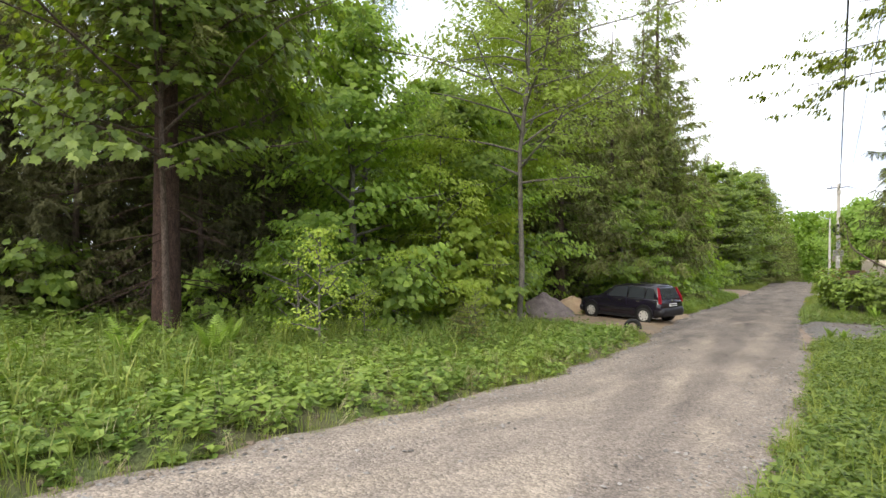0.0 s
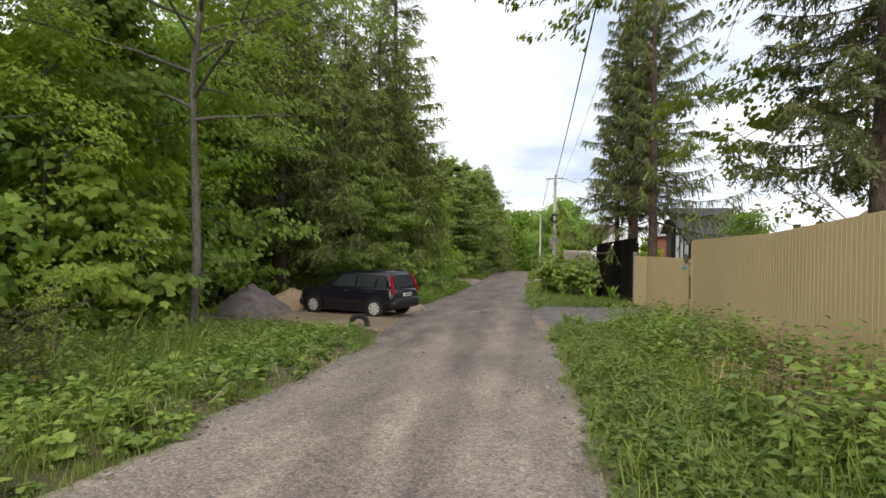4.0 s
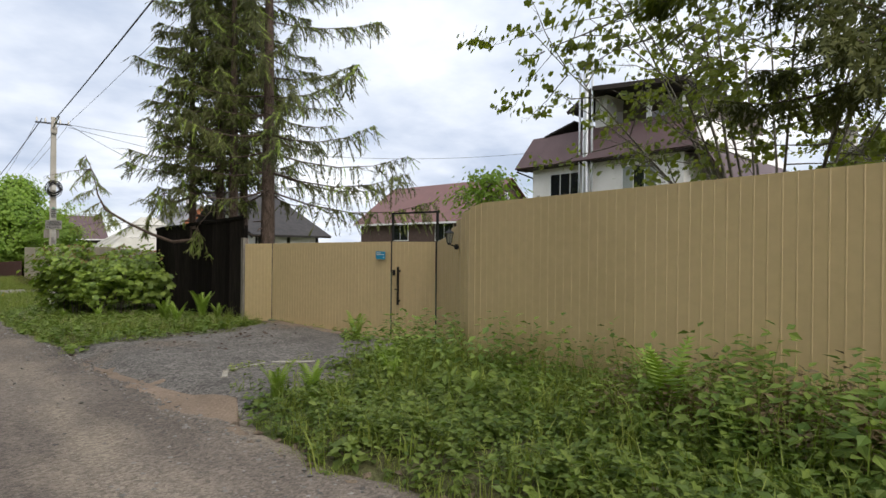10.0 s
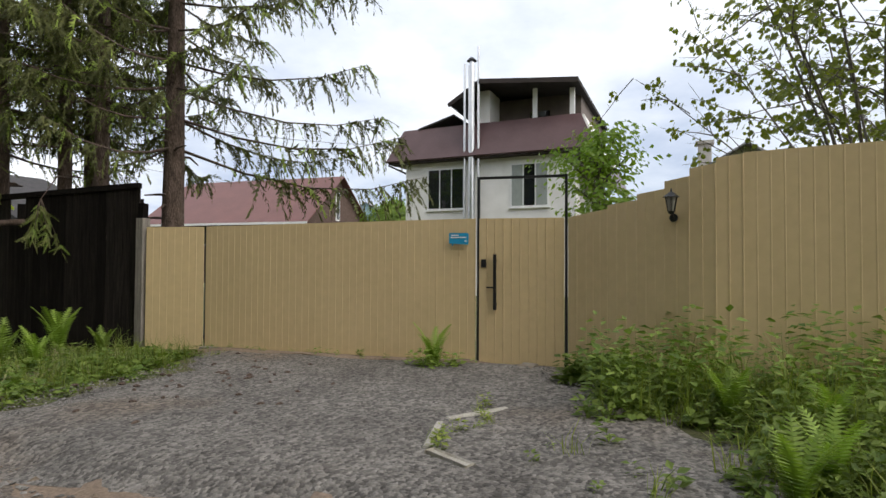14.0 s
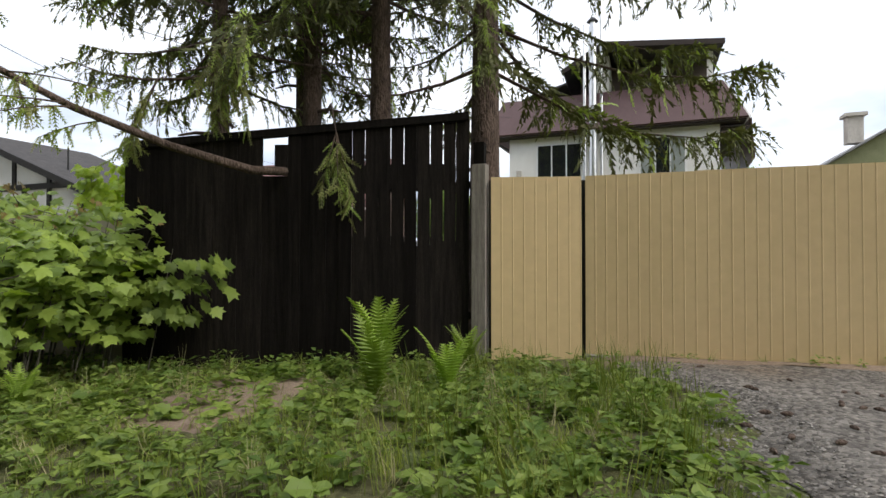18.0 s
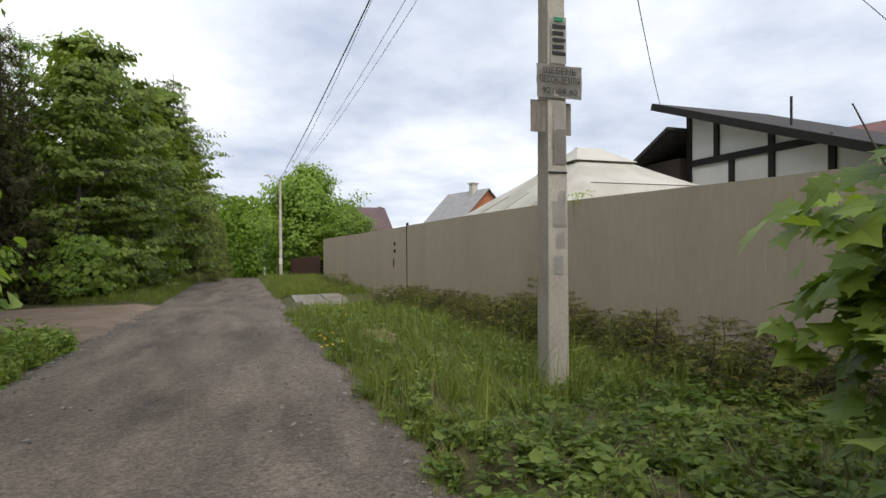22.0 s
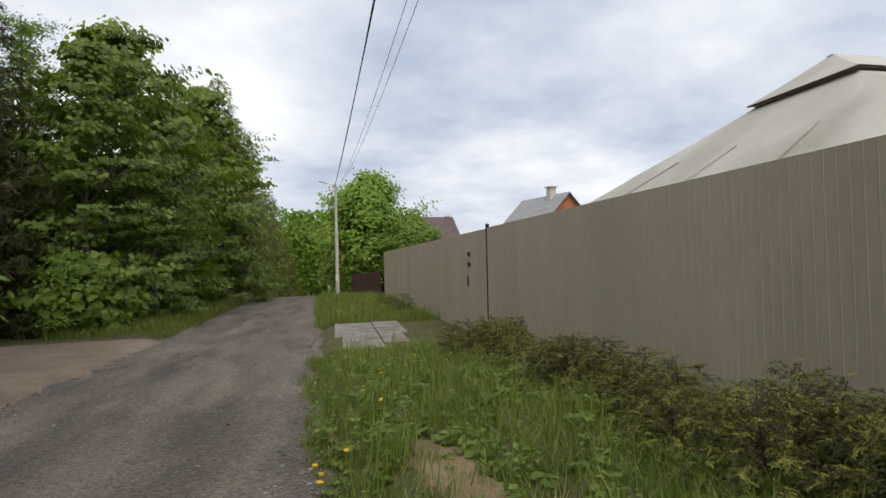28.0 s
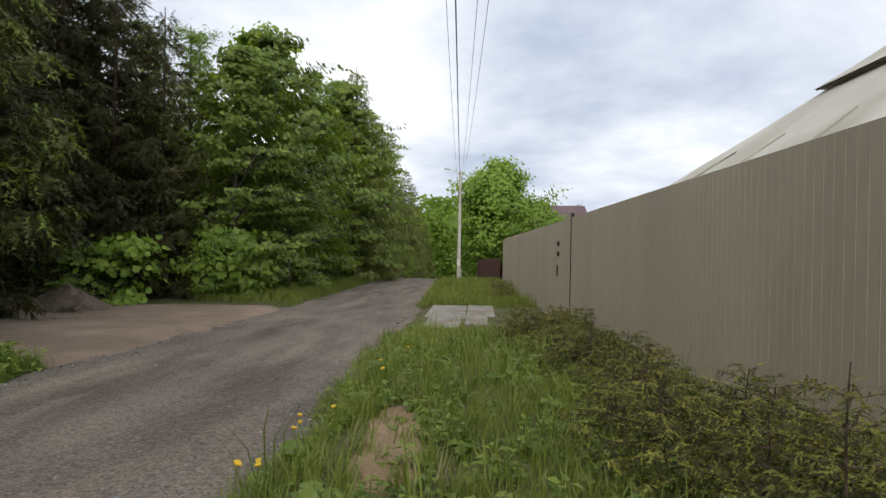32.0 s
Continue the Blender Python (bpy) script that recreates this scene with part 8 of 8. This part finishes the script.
# cones from the spruces on the apron
cone_v, cone_f = tube(np.c_[np.zeros(5), np.linspace(-0.04, 0.04, 5), np.zeros(5)], np.array([0.004, 0.016, 0.019, 0.014, 0.003]), 7)
for k in range(46):
    x, y = 2.1 + 0.75 * r.randn(), 22.8 + 0.75 * r.randn()
    x, y = min(3.6, max(0.7, x)), min(24.0, max(20.8, y))
    c = np_object("spruce_cone", cone_v, cone_f, M_BARK, smooth=True)
    c.matrix_basis = pose(x, y, float(land(x, y)) + 0.058, 0, 0, 70 * k)
    tagged(c, "dark fallen spruce cone on the gravel", "cone", "fallen cones")

# ---- wall lantern on the fence ----
lan = thing("wall_lantern", (3.90, 18.03, 0.90), "small black wall lantern on the tan fence", "wall lamp", rz=0)
part("back_plate", cyl_bm(0.045, 0.045, 0, 0.02, 14), M_BLACKSTEEL, lan).matrix_basis = pose(0.045, -0.02, -0.14, 0, -90, 0)
part("arm", beam_bm((0.03, -0.02, -0.14), (-0.09, 0, -0.10), 0.018, 0.022), M_BLACKSTEEL, lan)
part("glass_body", cyl_bm(0.035, 0.062, -0.08, 0.07, 6, at=(-0.10, 0)), M_LAMPGLASS, lan)
for k in range(6):
    q = math.pi * 2 * k / 6
    part("cage_bar", beam_bm((-0.10 + 0.037 * math.cos(q), 0.037 * math.sin(q), -0.08), (-0.10 + 0.065 * math.cos(q), 0.065 * math.sin(q), 0.07), 0.008, 0.008), M_BLACKSTEEL, lan)
part("roof_cap", cyl_bm(0.085, 0.02, 0.07, 0.125, 6, at=(-0.10, 0)), M_BLACKSTEEL, lan)
part("finial", cyl_bm(0.012, 0.004, 0.125, 0.165, 8, at=(-0.10, 0)), M_BLACKSTEEL, lan)
part("base_cup", cyl_bm(0.02, 0.04, -0.11, -0.08, 8, at=(-0.10, 0)), M_BLACKSTEEL, lan)

# ---- low spruce shrubs along the beige fence ----
r = np.random.RandomState(61)
shrubs = []
for k in range(2):
    b = spruce("low_spruce_shrub", 0.85, 0.02, 0.05, 0.62, 9, M_SHRUB, 160 + k, "low wind-cut young spruce shrub by the fence", sprig=SPRIG, size=0.12, density=6.0, tips_mat=M_SHRUBTIP, tip_share=0.42, droop=0.15, group="fence shrubs", sides=5, per=6)
    shrubs.append(b)
stand(shrubs[0], 2.1, 39.6, 0, 0.85)
stand(shrubs[1], 2.3, 40.6, 50, 0.9)
for y in np.arange(34.6, 48.6, 0.42):
    again(shrubs[r.randint(2)], 2.0 + 0.6 * r.rand() - (0.3 if 41 < y < 47 else 0), y + 0.2 * r.randn(), 360 * r.rand(), 0.8 + 0.4 * r.rand(), 0.6 + 0.35 * r.rand())
for x, y, s in ((1.35, 46.7, 0.95), (1.2, 47.6, 0.8), (1.6, 58.5, 1.0), (1.3, 61.0, 0.9), (1.2, 64.0, 0.8), (2.35, 39.1, 1.0), (1.75, 39.3, 0.9), (1.6, 40.2, 0.85), (1.8, 38.4, 0.9), (1.5, 41.0, 0.7)):
    again(shrubs[r.randint(2)], x, y, 360 * r.rand(), s)

young = spruce("young_spruce", 1.5, 0.014, 0.3, 0.4, 7, M_SHRUB, 171, "small upright young spruce above the shrubs", sprig=SPRAY_FINE, size=0.10, density=8.0, tips_mat=M_SHRUBTIP, tip_share=0.6, droop=-0.3, sides=6, per=5)
stand(young, 1.6, 38.5, 0, 0.77)

# dandelions in bloom
for k, (x, y) in enumerate(((-1.22, 40.4), (-1.12, 40.5), (-1.3, 40.55), (-1.15, 41.5), (-1.2, 41.65), (-0.95, 41.9), (-1.0, 40.2), (-0.6, 42.6), (-0.75, 43.3), (-0.5, 43.9), (-1.15, 41.35))):
    z = float(land(x, y))
    h = 0.20 + 0.1 * r.rand()
    d = thing("dandelion", (x, y, z), "yellow dandelion flower in the grass", "flower", "dandelions")
    part("stem", beam_bm((0, 0, -0.02), (0.02, 0.01, h), 0.006, 0.006), M_WEED, d)
    bm = bmesh.new()
    bmesh.ops.create_icosphere(bm, subdivisions=1, radius=0.028)
    for v in bm.verts:
        v.co = Vector((v.co.x + 0.02, v.co.y + 0.01, v.co.z * 0.5 + h + 0.01)) + Vector((r.randn(), r.randn(), r.randn())) * 0.003
    part("flower_head", bm, M_YELLOW, d)

# a creeper over the top edge of the beige fence
creeper = thing("fence_creeper", (2.9, 39.45, 0.62), "thin green creeper hanging over the beige fence", "creeper")
q = np.linspace(0, 1, 7)
V, F = tube(np.c_[-0.05 - 0.01 * np.sin(9 * q), 0.1 * np.sin(4 * q), 0.10 - 0.75 * q], 0.004 * (1 - 0.6 * q), 5)
np_object("stem", V, F, M_BARK2, creeper, smooth=True)
V, F = leafy_crown(np.array([(-0.03, 0.0, 0.10), (-0.04, 0.25, 0.08), (-0.03, -0.25, 0.10), (-0.06, 0.1, -0.02)]), 60, 0.09, 0.05, LEAF, 77, up=0.5)
np_object("leaves", V, F, M_LIME, creeper)
